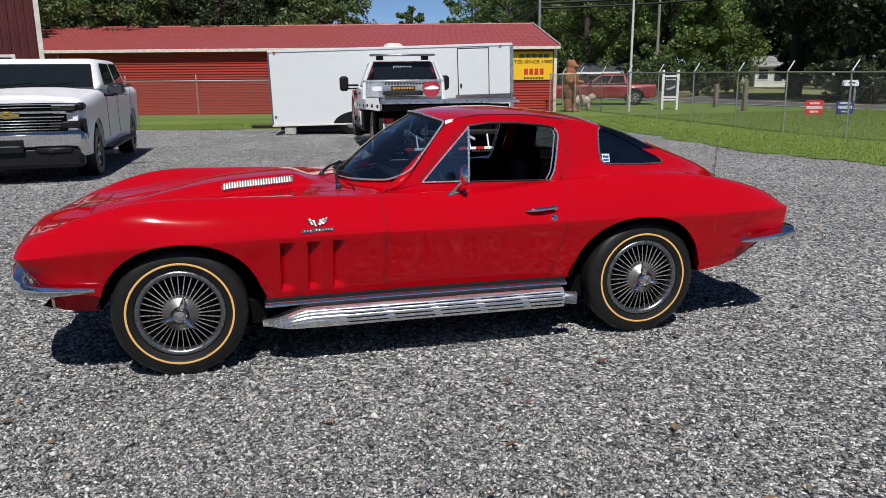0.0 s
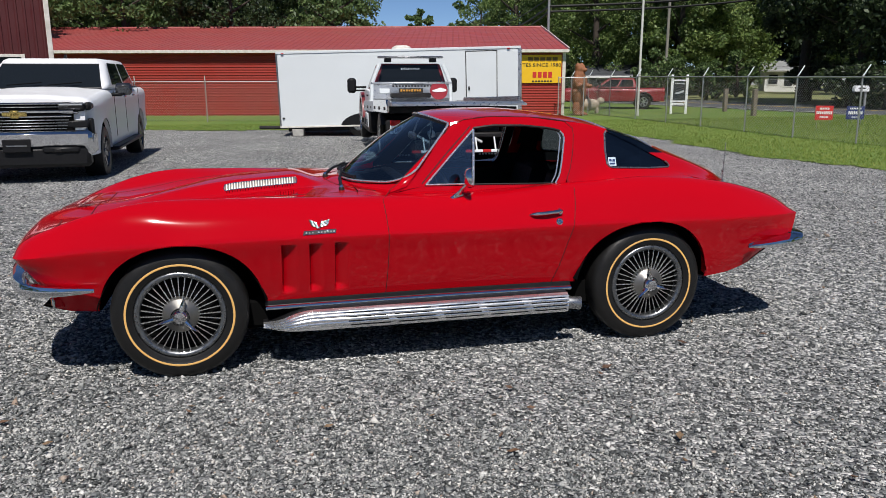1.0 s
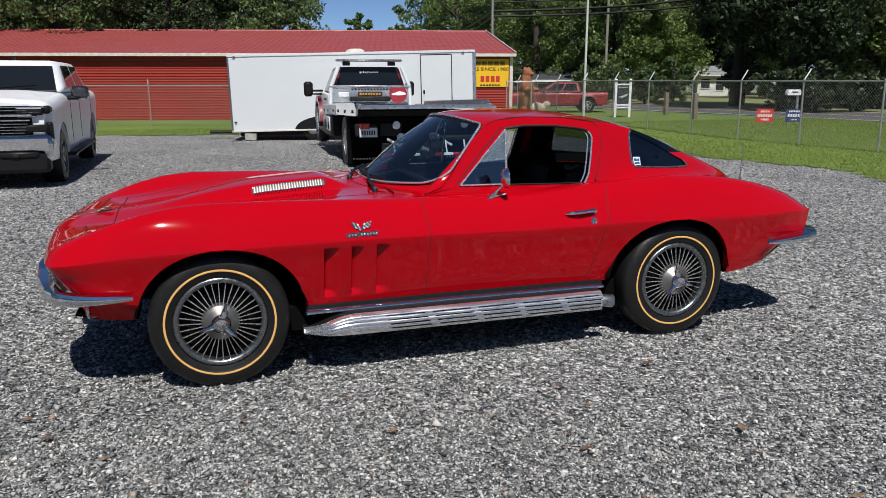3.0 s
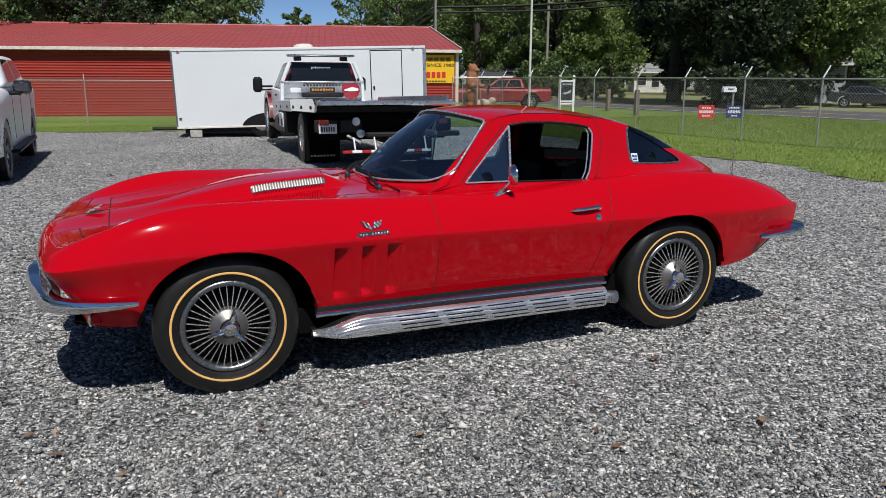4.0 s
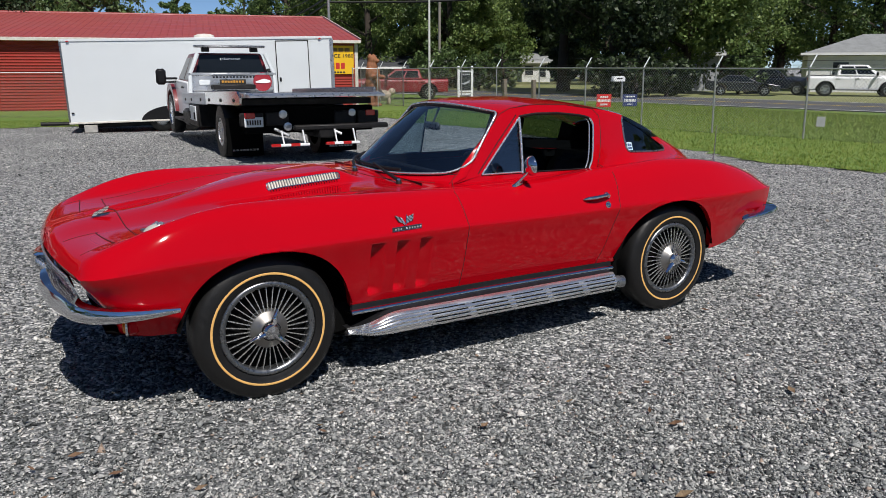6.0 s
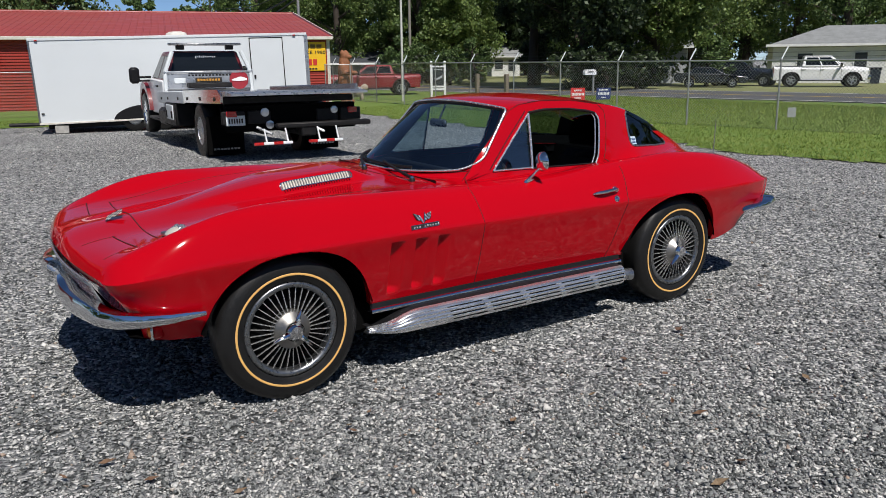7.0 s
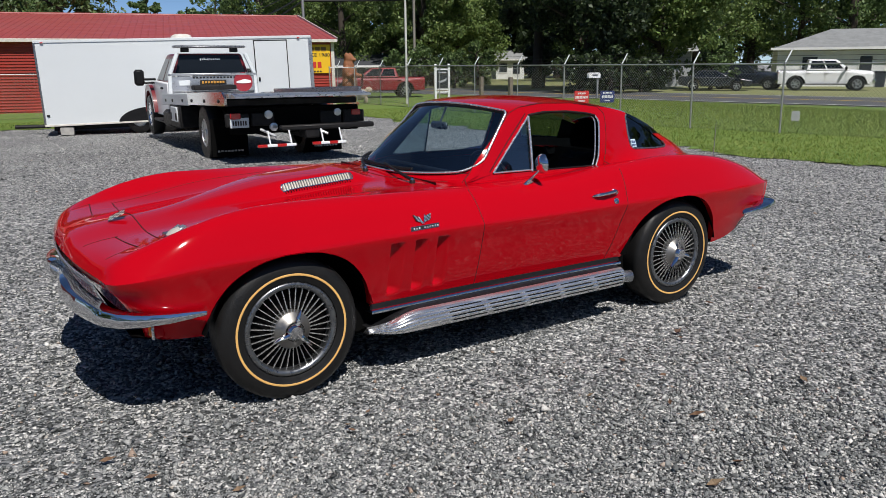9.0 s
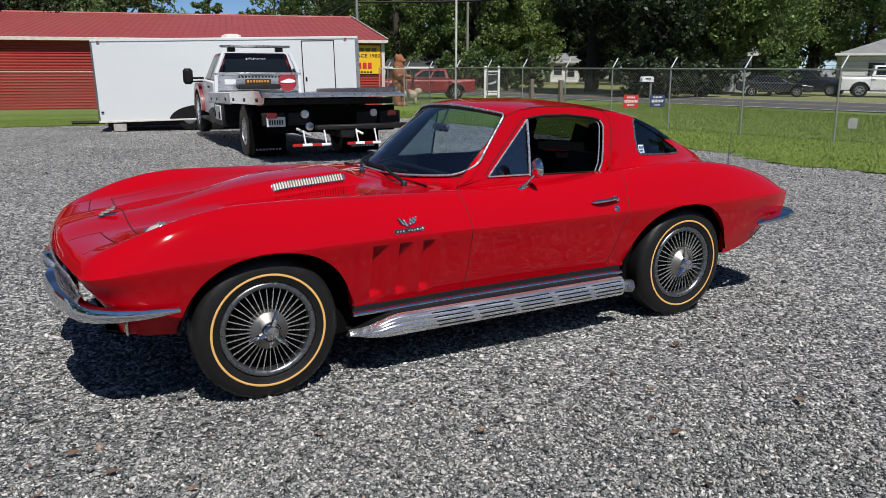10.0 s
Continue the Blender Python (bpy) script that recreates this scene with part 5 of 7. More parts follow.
YELLOW = mat("yellow_sign_board", (0.85, 0.50, 0.015), 0.5, vary=0.1, scale=2)
INK = mat("black_sign_ink", (0.03, 0.025, 0.02), 0.6)
REDINK = mat("red_sign_ink", (0.55, 0.03, 0.02), 0.6)
PANE = mat("dark_window_pane", (0.03, 0.035, 0.04), 0.06)

ALONG, AWAY = Vector((0.97, -0.243, 0)), Vector((0.243, 0.97, 0))     # the long building and the trailer stand parallel
CORNER = Vector((12.5, 28.0, 0))


def flipped(name, geo, *rest, **more):
    """A part whose x runs the other way."""
    geo.v = [(-p[0], p[1], p[2]) for p in geo.v]
    geo.f = [f[::-1] for f in geo.f]
    return part(name, geo, *rest, **more)


def flat_text(name, words, size, material, parent, m):
    cu = bpy.data.curves.new(name, "FONT")
    cu.body, cu.size, cu.align_x, cu.align_y, cu.extrude = words, size, "LEFT", "BOTTOM", 0.004
    ob = new(name, cu)
    cu.materials.append(material)
    ob.parent = parent
    ob.matrix_basis = m
    return ob


def build_long_building():
    L, depth, eave, base = 30.0, 15.5, 2.50, -0.42
    ry = 10.8           # the ridge lies behind the middle
    m = Matrix.Translation(CORNER) @ Matrix(((ALONG.x, AWAY.x, 0, 0), (ALONG.y, AWAY.y, 0, 0), (0, 0, 1, 0), (0, 0, 0, 1)))
    # local: x to the west along the front, y to the back
    b = thing("metal_building", "long red metal-clad shed with a red metal roof", "building", m=m)
    ridge = 4.14
    g = Geo()
    pts = []
    n = int((eave - base) / 0.115)
    for i in range(n + 1):      # horizontal ribs
        z = base + i * 0.115
        pts += [(0.0, z), (0.0, z + 0.06), (-0.022, z + 0.072), (-0.022, z + 0.103)]
    pts = [(y, min(z, eave)) for y, z in pts]
    g.bridge([[(x, y, z) for y, z in pts] for x in (0.0, L)])
    flipped("front_wall", g, WALLRED, b, smooth=0)
    g = Geo().add([(0, 0, base), (0, depth, base), (0, depth, eave), (0, ry, ridge - 0.05), (0, 0, eave)], [(0, 1, 2, 3, 4)])
    g.add([(L, 0, base), (L, depth, base), (L, depth, eave), (L, ry, ridge - 0.05), (L, 0, eave)], [(4, 3, 2, 1, 0)])
    g.add([(0, depth, base), (L, depth, base), (L, depth, eave), (0, depth, eave)], [(0, 1, 2, 3)])
    flipped("end_wall", g, WALLRED, b, smooth=0)
    for sgn in (1, -1):
        g = Geo()
        over = 0.28
        y0 = -over if sgn > 0 else depth + over
        z0 = eave + 0.06 - over * (ridge - eave) / ry * 0.2
        xs = []
        x = -0.12
        while x < L + 0.35:
            xs += [(x, 0.0), (x + 0.235, 0.0), (x + 0.25, 0.018), (x + 0.285, 0.018)]
            x += 0.30
        g.bridge([[(x, y0 + (ry - y0) * t, z0 + (ridge - z0) * t + dz) for x, dz in xs] for t in (0, 0.5, 1)])
        flipped("roof_slope", g, ROOFRED, b, smooth=0)
    flipped("ridge_cap", Geo().tube([(-0.14, ry, ridge + 0.01), (L, ry, ridge + 0.01)], 0.07, 8), ROOFRED, b)
    flipped("fascia", Geo().box((L / 2, -0.30, eave + 0.0), (L + 0.24, 0.03, 0.13), 0.008), DULLWHITE, b, "flaking white eaves board")
    flipped("soffit", Geo().box((L / 2, -0.15, eave - 0.05), (L + 0.2, 0.29, 0.03)), DULLWHITE, b)
    g = Geo()
    for y0 in (-0.3,):
        a, c = Vector((-0.15, y0, eave + 0.0)), Vector((-0.15, ry, ridge - 0.02))
        up = Vector((0, 0, 0.16))
        g.add([a, c, c + up * 0.8, a + up * 0.8, a + Vector((0.04, 0, 0)), c + Vector((0.04, 0, 0)), c + up * 0.8 + Vector((0.04, 0, 0)), a + up * 0.8 + Vector((0.04, 0, 0))],
              [(0, 1, 2, 3), (7, 6, 5, 4), (3, 2, 6, 7), (0, 4, 5, 1)])
    flipped("barge_board", g, DULLWHITE, b, "white gable trim board")
    flipped("corner_trim", Geo().box((0.05, -0.03, (eave + base) / 2), (0.14, 0.05, eave - base), 0.008), DULLWHITE, b)
    # yellow sign near the corner
    g = Geo().box((1.55, -0.05, 1.73), (2.75, 0.05, 1.22), 0.008)
    s = flipped("wall_sign", g, YELLOW, b, "yellow painted sign board with dark lettering")
    face = Matrix.Translation((0, -0.084, 0)) @ Matrix(((1, 0, 0, 0), (0, 0, -1, 0), (0, 1, 0, 0), (0, 0, 0, 1)))
    FADEDINK = mat("faded_brown_ink", (0.24, 0.13, 0.03), 0.6, vary=0.4, scale=12)

    def row(words, size, x, z, material):
        flat_text("lettering", words, size, material, s, face @ Matrix.Translation((-x, z, 0)) @ Matrix.Diagonal((1.05, 0.82, 1, 1)))
    row("TES SINCE 1980", 0.24, 1.90, 1.80, INK)
    for i in range(5):          # large dark heading, cut off by the trailer
        flipped("letter_bar", Geo().box((0.46 + i * 0.27, -0.082, 2.15), (0.22, 0.008, 0.17), 0.003), FADEDINK, s)
    for i in range(7):
        flipped("letter_bar", Geo().box((0.62 + i * 0.13, -0.082, 1.20), (0.09, 0.008, 0.07), 0.003), INK, s)
    for i in range(4):
        flipped("number_bar", Geo().box((0.66 + i * 0.23, -0.082, 1.48), (0.17, 0.008, 0.26), 0.003), REDINK, s)
    return b


build_long_building()


def build_barn():
    # the tall dark red building; only its corner stands in view
    c = Vector((-5.63, 16.4, 0))
    m = Matrix.Translation(c) @ Matrix(((0.962, -0.272, 0, 0), (0.272, 0.962, 0, 0), (0, 0, 1, 0), (0, 0, 0, 1)))
    b = thing("red_barn", "tall dark red ribbed metal building with white trim", "building", m=m)
    H, base = 4.6, -0.4
    g = Geo()
    xs = []
    x = 0.0
    while x < 9:
        xs += [(x, 0.0), (x + 0.11, 0.0), (x + 0.125, -0.02), (x + 0.165, -0.02)]
        x += 0.18
    wins = (0.62, 1.52, 0.55, 1.95)
    for x0, x1, z0, z1 in ((0, wins[0], base, H), (wins[1], 9, base, H), (wins[0], wins[1], base, wins[2]), (wins[0], wins[1], wins[3], H)):
        sel = [(x0, 0.0)] + [p for p in xs if x0 < p[0] < x1] + [(x1, 0.0)]
        g.bridge([[(x, y, z) for x, y in sel] for z in (z0, z1)])
    flipped("front_wall", g, BARNRED, b, smooth=0)
    ys = [(y, d) for k in range(44) for y, d in ((k * 0.18, 0.0), (k * 0.18 + 0.11, 0.0), (k * 0.18 + 0.125, 0.02), (k * 0.18 + 0.165, 0.02))]
    g = Geo().bridge([[(-d, y, z) for y, d in ys] for z in (base, H)])
    flipped("side_wall", g, BARNRED, b, smooth=0)
    flipped("back_wall", Geo().box((4.5, 7.9, (H + base) / 2), (9, 0.1, H - base)), BARNRED, b)
    flipped("corner_trim", Geo().box((0.03, -0.03, (H + base) / 2), (0.11, 0.11, H - base), 0.008), DULLWHITE, b, "white corner trim")
    flipped("roof", Geo().prism([(-0.4, H), (9.4, H), (9.4, H + 0.1), (4.5, H + 1.8), (-0.4, H + 0.1)], -0.4, 8.2), ROOFRED, b)
    w = flipped("window", Geo().box((1.07, 0.04, 1.25), (0.86, 0.03, 1.36)), PANE, b, "white framed sash window")
    for a, c2 in (((0.64, 1.25), (0.08, 1.46)), ((1.50, 1.25), (0.08, 1.46))):
        flipped("frame", Geo().box((a[0], -0.02, a[1]), (c2[0], 0.08, c2[1]), 0.006), DULLWHITE, w)
    for z in (0.56, 1.25, 1.94):
        flipped("frame", Geo().box((1.07, -0.018, z), (0.86, 0.07, 0.07), 0.006), DULLWHITE, w)
    return b


build_barn()


def build_house(name, label, m, L, W, h, ridge, wall_mat, wins=(), hip=0.0, cover=None):
    b = thing(name, label, "house", m=m)
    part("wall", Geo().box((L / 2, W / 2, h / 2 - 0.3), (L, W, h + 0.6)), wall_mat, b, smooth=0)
    g = Geo()
    o = 0.5
    g.add([(-o, -o, h), (L + o, -o, h), (L + o, W + o, h), (-o, W + o, h), (-o + hip, W / 2, ridge), (L + o - hip, W / 2, ridge)],
          [(0, 1, 5, 4), (2, 3, 4, 5), (3, 0, 4), (1, 2, 5), (0, 3, 2, 1)])
    part("roof", g, cover or SHINGLE, b, "shingle roof", smooth=0)
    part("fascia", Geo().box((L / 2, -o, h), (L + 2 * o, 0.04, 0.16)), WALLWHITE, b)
    for x, z, w, hh in wins:
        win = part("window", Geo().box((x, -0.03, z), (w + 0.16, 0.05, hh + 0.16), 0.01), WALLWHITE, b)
        part("pane", Geo().box((x, -0.055, z + hh / 4), (w, 0.03, hh / 2 - 0.03)), PANE, win)
        part("pane", Geo().box((x, -0.055, z - hh / 4), (w, 0.03, hh / 2 - 0.03)), PANE, win)
    return b


def frame_at(x, y, ax, z=-0.3):
    """A local frame at x, y whose x axis points along ax degrees from world x."""
    return pose(x, y, z, 0, 0, ax)


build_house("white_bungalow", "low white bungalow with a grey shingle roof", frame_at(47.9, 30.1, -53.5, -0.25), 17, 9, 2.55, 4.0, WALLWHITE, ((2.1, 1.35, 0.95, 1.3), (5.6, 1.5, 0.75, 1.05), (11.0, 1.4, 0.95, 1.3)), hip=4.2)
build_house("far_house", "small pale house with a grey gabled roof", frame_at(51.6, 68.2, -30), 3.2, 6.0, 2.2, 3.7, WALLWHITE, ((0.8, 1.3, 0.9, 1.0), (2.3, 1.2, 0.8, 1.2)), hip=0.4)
build_house("far_house", "low grey house with a dark shingle roof beyond the road", frame_at(27.6, 60.0, -24), 8.2, 7, 1.65, 2.7, mat("grey_siding", (0.12, 0.13, 0.14), 0.7, vary=0.2), ((1.4, 1.0, 0.9, 0.8), (3.4, 1.0, 1.3, 0.8), (6.2, 1.0, 0.9, 0.8)), hip=0.6, cover=mat("dark_shingles", (0.05, 0.055, 0.062), 0.9, vary=0.4, scale=2, bump=0.4, bscale=20))
build_house("garden_shed", "pale grey garden shed among the trees", frame_at(41.2, 38.0, -52), 4.5, 3.5, 2.6, 3.4, mat("pale_grey_siding", (0.42, 0.44, 0.46), 0.7, vary=0.2), ((1.2, 1.3, 0.7, 0.8),), hip=0.3)


# ---- enclosed trailer ----
def build_trailer():
    m = Matrix.Translation((-0.21, 18.31, 0)) @ Matrix(((ALONG.x, AWAY.x, 0, 0), (ALONG.y, AWAY.y, 0, 0), (0, 0, 1, 0), (0, 0, 0, 1))) @ pose(0, 0, 0, 0, -1.25, 0)
    t = thing("enclosed_trailer", "long white enclosed car trailer with a side door", "trailer", m=m)
    L, W, lo, hi = 6.96, 2.4, -0.02, 2.12
    part("box", Geo().box((L / 2, W / 2, (lo + hi) / 2), (L, W, hi - lo), 0.03), WHITEMETAL, t, smooth=20)
    part("top_rail", Geo().box((L / 2, -0.005, hi - 0.03), (L, 0.03, 0.07), 0.008), WHITEMETAL, t)
    part("bottom_rail", Geo().box((L / 2, -0.005, lo + 0.02), (L, 0.03, 0.05), 0.008), DULLWHITE, t)
    part("corner_post", Geo().box((L - 0.03, -0.006, (lo + hi) / 2), (0.10, 0.03, hi - lo - 0.1), 0.008), ALU, t)
    part("corner_post", Geo().box((0.02, -0.006, (lo + hi) / 2), (0.05, 0.03, hi - lo - 0.1), 0.008), GREYMETAL, t)
    d = part("side_door", Geo().box((5.84, -0.012, 1.13), (0.86, 0.03, 1.74), 0.01), WHITEMETAL, t)
    for a, s in (((5.40, 1.13), (0.022, 1.78)), ((6.28, 1.13), (0.022, 1.78)), ((5.84, 2.01), (0.90, 0.022)), ((5.84, 0.25), (0.90, 0.022))):
        part("door_seal", Geo().box((a[0], -0.022, a[1]), (s[0], 0.02, s[1])), STEELDARK, d)
    part("latch", Geo().box((5.48, -0.035, 0.98), (0.05, 0.03, 0.11), 0.008), BLACK, d)
    for x in (0.20, L - 0.35):
        part("marker_lamp", Geo().box((x, -0.03, hi - 0.06), (0.07, 0.03, 0.03), 0.006), REDLENS, t)
    part("marker_lamp", Geo().box((0.12, -0.025, 0.26), (0.07, 0.02, 0.035), 0.006), BLACK, t)
    part("roof_vent", Geo().lathe((3.55, 0.5, hi), (0, 0, 1), [(0, 0.28), (0.07, 0.26), (0.11, 0.16), (0.12, 0)], 20), DULLWHITE, t, "cream domed roof vent")
    # wheel arch and tandem wheels
    part("wheel_arch", Geo().prism([(1.75, -0.02)] + [(2.6 + 0.62 * c * 1.35, -0.02 + 0.40 * s) for c, s in [(math.cos(a), math.sin(a)) for a in np.linspace(math.pi, 0, 16)]] + [(3.45, -0.02)], -0.015, 0.25), BLACK, t)
    for x in (2.28, 3.0):
        w = part("wheel", Geo().lathe((x, 0.14, 0.03), (0, 1, 0), [(-0.1, 0.17), (-0.1, 0.29), (-0.07, 0.33), (0.1, 0.33), (0.1, 0.2)], 28), RUBBER, t)
        part("rim", Geo().lathe((x, 0.14, 0.03), (0, 1, 0), [(-0.09, 0.18), (-0.05, 0.15), (-0.06, 0.0)], 20), ALU, w)
    part("chassis", Geo().box((L / 2, 1.2, -0.10), (L - 0.3, 1.6, 0.12)), STEELDARK, t)
    part("tongue", Geo().tube([(-0.05, 1.2, -0.08), (-0.9, 1.2, -0.06)], 0.05, 8), STEELDARK, t)
    return t


build_trailer()
CONCRETE = mat("concrete_block", (0.42, 0.41, 0.38), 0.9, vary=0.4, scale=8, bump=0.5, bscale=60)
solid("concrete_block", Geo().box((0.30, 18.3, -0.15), (0.32, 0.22, 0.20), 0.012, Euler((0, 0, -0.2)).to_matrix()), CONCRETE, "grey concrete block under the trailer", "block")


# ---- fences ----
def build_fence(name, label, pts, rail, base_drop, arms, cell=0.085, top_arm=(0.16, 0.31), group=""):
    """Chain-link between posts at pts (x, y): posts, rail, woven wire and, with arms, barbed strands."""
    f = thing(name, label, "fence")
    tops = []
    for x, y in pts:
        zb = float(ground_z(x, y)) - base_drop
        p = part("post", Geo().tube([(x, y, zb), (x, y + 0.02, rail)], 0.024, 8).lathe((x, y + 0.02, rail), (0, 0, 1), [(0, 0.030), (0.04, 0.027), (0.05, 0)], 10), GALV, f)
        tops.append(Vector((x, y + 0.02, rail)))
        if arms:
            part("barb_arm", Geo().tube([(x, y + 0.02, rail + 0.02), (x + top_arm[0], y - 0.02, rail + top_arm[1])], 0.018, 6), WHITEMETAL, p)
    part("top_rail", Geo().tube(tops, 0.019, 8), GALV, f)
    wires = Geo()
    for (a, b) in zip(tops[:-1], tops[1:]):
        span = (b - a)
        L = span.length
        ux = Vector((span.x, span.y, 0)).normalized()
        zl = float(ground_z(*((a + b) / 2).xy)) + 0.03
        H = rail - zl
        n = int((L + H) / cell)
        for k in range(-int(H / cell) - 1, int(L / cell) + 1):
            for sg in (1, -1):
                s0 = k * cell
                # a straight diagonal clipped to the panel
                t0, t1 = max(0.0, -s0), min(H, L - s0)
                if t1 - t0 < 0.02:
                    continue
                z0, z1 = (zl + t0, zl + t1) if sg > 0 else (rail - t0, rail - t1)
                p0, p1 = a + ux * (s0 + t0), a + ux * (s0 + t1)
                wires.tube([(p0.x, p0.y, z0), (p1.x, p1.y, z1)], 0.0028, 3, caps=False)
    tagged(part("chain_link", wires, GALV, f, "woven diamond wire mesh", smooth=0), kind="stuff")
    if arms:
        for k in range(3):
            t = (k + 0.6) / 2.8
            strand = Geo().tube([p + Vector((top_arm[0] * t, -0.02, 0.02 + (top_arm[1] - 0.02) * t)) for p in tops], 0.004, 4)
            part("barbed_wire", strand, STEELDARK, f)
    return f


line = [(16.0, -4.9), (15.7, -2.5), (15.45, -0.1), (15.1, 2.35), (14.75, 4.78), (14.3, 7.2), (13.95, 9.55), (13.9, 12.0), (13.85, 14.35), (14.05, 16.9), (14.05, 19.4), (14.1, 21.85), (14.1, 24.3)]
build_fence("chain_link_fence", "galvanised chain-link fence with barbed wire on slanted arms", line, 1.40, 0.02, True)
build_fence("chain_link_fence", "galvanised chain-link fence with barbed wire on slanted arms", [(14.1, 24.3), (14.1, 26.7), (14.2, 29.2), (14.3, 31.5)], 1.36, 0.02, True)
build_fence("chain_link_fence", "low chain-link fence beside the shed corner", [(11.95, 27.3), (13.0, 27.0), (14.1, 26.7)], 1.36, 0.02, False)
build_fence("chain_link_fence", "chain-link fence running in front of the shed", [(-13.5, 29.7), (-10.8, 29.0), (-8.1, 28.3), (-5.4, 27.6), (-2.75, 26.95), (2.6, 25.6)], 1.24, 0.02, True, cell=0.10, top_arm=(0.0, 0.22))


# ---- poles and cables ----
PALEPOLE = mat("pale_pole_paint", (0.62, 0.62, 0.58), 0.6, vary=0.3, scale=3)


def pole(name, label, x, y, r, h, material, lean=0.0):
    zb = float(ground_z(x, y)) - 0.1
    return solid(name, Geo().tube([(x, y, zb), (x + lean * 0.5, y, zb + h / 2), (x + lean, y, zb + h)], [r, r * 0.9, r * 0.75], 12), material, label, "pole")


pole("flag_pole", "thin pale metal pole standing on the lawn", 15.5, 26.8, 0.055, 11, PALEPOLE)
pole("utility_pole", "weathered grey wooden utility pole", 28.4, 47.6, 0.11, 13, mat("grey_pole_wood", (0.26, 0.25, 0.21), 0.85, vary=0.5, scale=4, bump=0.5, bscale=30, stretch=(3, 3, 0.3)))
p1 = pole("utility_pole", "grey utility pole behind the shed roof", 16.35, 40.2, 0.09, 12, GALV)
for k, (z0, z1, r) in enumerate(((5.15, 8.2, 0.07), (5.45, 8.7, 0.08), (5.95, 9.4, 0.045))):
    a, b = Vector((16.35, 40.2, z0)), Vector((42, 38, z1))
    pts = [a.lerp(b, t) - Vector((0, 0, 0.7 * math.sin(math.pi * t))) for t in np.linspace(0, 1, 20)]
    solid("overhead_cable", Geo().tube(pts, r, 6), BLACK, "black overhead cable strung between poles", "cable", group="overhead cables")
    a, b = Vector((16.35, 40.2, z0)), Vector((20.5, 66, 4.6 + k * 0.8))
    pts = [a.lerp(b, t) - Vector((0, 0, 0.5 * math.sin(math.pi * t))) for t in np.linspace(0, 1, 16)]
    solid("overhead_cable", Geo().tube(pts, r * 0.7, 6), BLACK, "black overhead cable strung between poles", "cable", group="overhead cables")


# ---- things on the lawn ----
def post_sign():
    s = thing("post_sign", "white post-framed sign with a dark display board", "sign", m=pose(18.0, 27.7, -0.3, 0, 0, -20))
    for x in (-0.33, 0.33):
        p = part("post", Geo().box((x, 0, 0.82), (0.11, 0.11, 1.66), 0.008), WHITE, s)
        part("cap", Geo().box((x, 0, 1.68), (0.18, 0.18, 0.05), 0.01).box((x, 0, 1.74), (0.12, 0.12, 0.08), 0.03), WHITE, p)
    for z in (1.52, 0.58, 0.46):
        part("rail", Geo().box((0, 0, z), (0.6, 0.06, 0.07), 0.006), WHITE, s)
    b = part("board", Geo().box((0, -0.01, 1.06), (0.56, 0.03, 0.84), 0.004), mat("dark_board", (0.03, 0.035, 0.04), 0.3), s, "dark framed display board")
    pale_ink = mat("pale_ink", (0.6, 0.62, 0.65), 0.5)
    for k in range(5):
        part("letter_bar", Geo().box((-0.18 + k * 0.09, -0.028, 1.38), (0.06, 0.006, 0.05)), pale_ink, b)
    part("picture_shape", Geo().add([(-0.22, -0.03, 0.95), (0.05, -0.03, 1.03), (0.22, -0.03, 1.12), (0.2, -0.03, 1.0), (-0.05, -0.03, 0.9)], [(0, 1, 2, 3, 4)]), mat("pale_shape", (0.45, 0.47, 0.5), 0.5), b)
    return s


post_sign()
for x, y, h in ((20.2, 25.2, 0.90), (21.4, 29.2, 0.86)):
    solid("wooden_post", Geo().box((x, y, -0.3 + (h + 0.25) / 2), (0.19, 0.19, h + 0.25), 0.02), WOOD, "weathered square wooden post in the lawn", "post", group="wooden posts")


def yard_sign(x, y, z, w, h, board, ink, rz, label, rows):
    s = thing("yard_sign", label, "sign", m=pose(x, y, 0, 0, 0, rz))
    zb = float(ground_z(x, y))
    for dx in (-w * 0.35, w * 0.35):
        part("stake", Geo().tube([(dx, 0.01, zb - 0.05), (dx, 0.01, z)], 0.006, 5), GALV, s)
    b = part("board", Geo().box((0, 0, z), (w, 0.012, h), 0.003), board, s)
    for zz, ww, hh, n in rows:
        for k in range(n):
            part("letter_bar", Geo().box((-ww / 2 + (k + 0.5) * ww / n, -0.009, z + zz), (ww / n * 0.72, 0.005, hh)), ink, b)


SIGNRED = mat("red_sign_board", (0.62, 0.03, 0.03), 0.45)
SIGNBLUE = mat("navy_sign_board", (0.03, 0.045, 0.16), 0.45)
SIGNWHITE = mat("white_sign_ink", (0.78, 0.78, 0.78), 0.5)
yard_sign(16.55, 16.45, 0.29, 0.53, 0.44, SIGNRED, SIGNWHITE, -22, "red yard sign with pale lettering on wire stakes", ((0.13, 0.3, 0.06, 4), (0.0, 0.48, 0.09, 9), (-0.13, 0.26, 0.06, 7)))
yard_sign(17.0, 15.65, 0.32, 0.52, 0.40, SIGNBLUE, SIGNWHITE, -22, "navy yard sign with pale lettering on wire stakes", ((0.13, 0.34, 0.05, 7), (0.0, 0.42, 0.09, 8), (-0.13, 0.2, 0.04, 5)))
yard_sign(17.0, 8.55, 0.02, 0.22, 0.26, mat("grey_sign_back", (0.35, 0.36, 0.37), 0.6), GALV, -40, "small grey round-cornered sign on a stake", ((0, 0.1, 0.05, 1),))

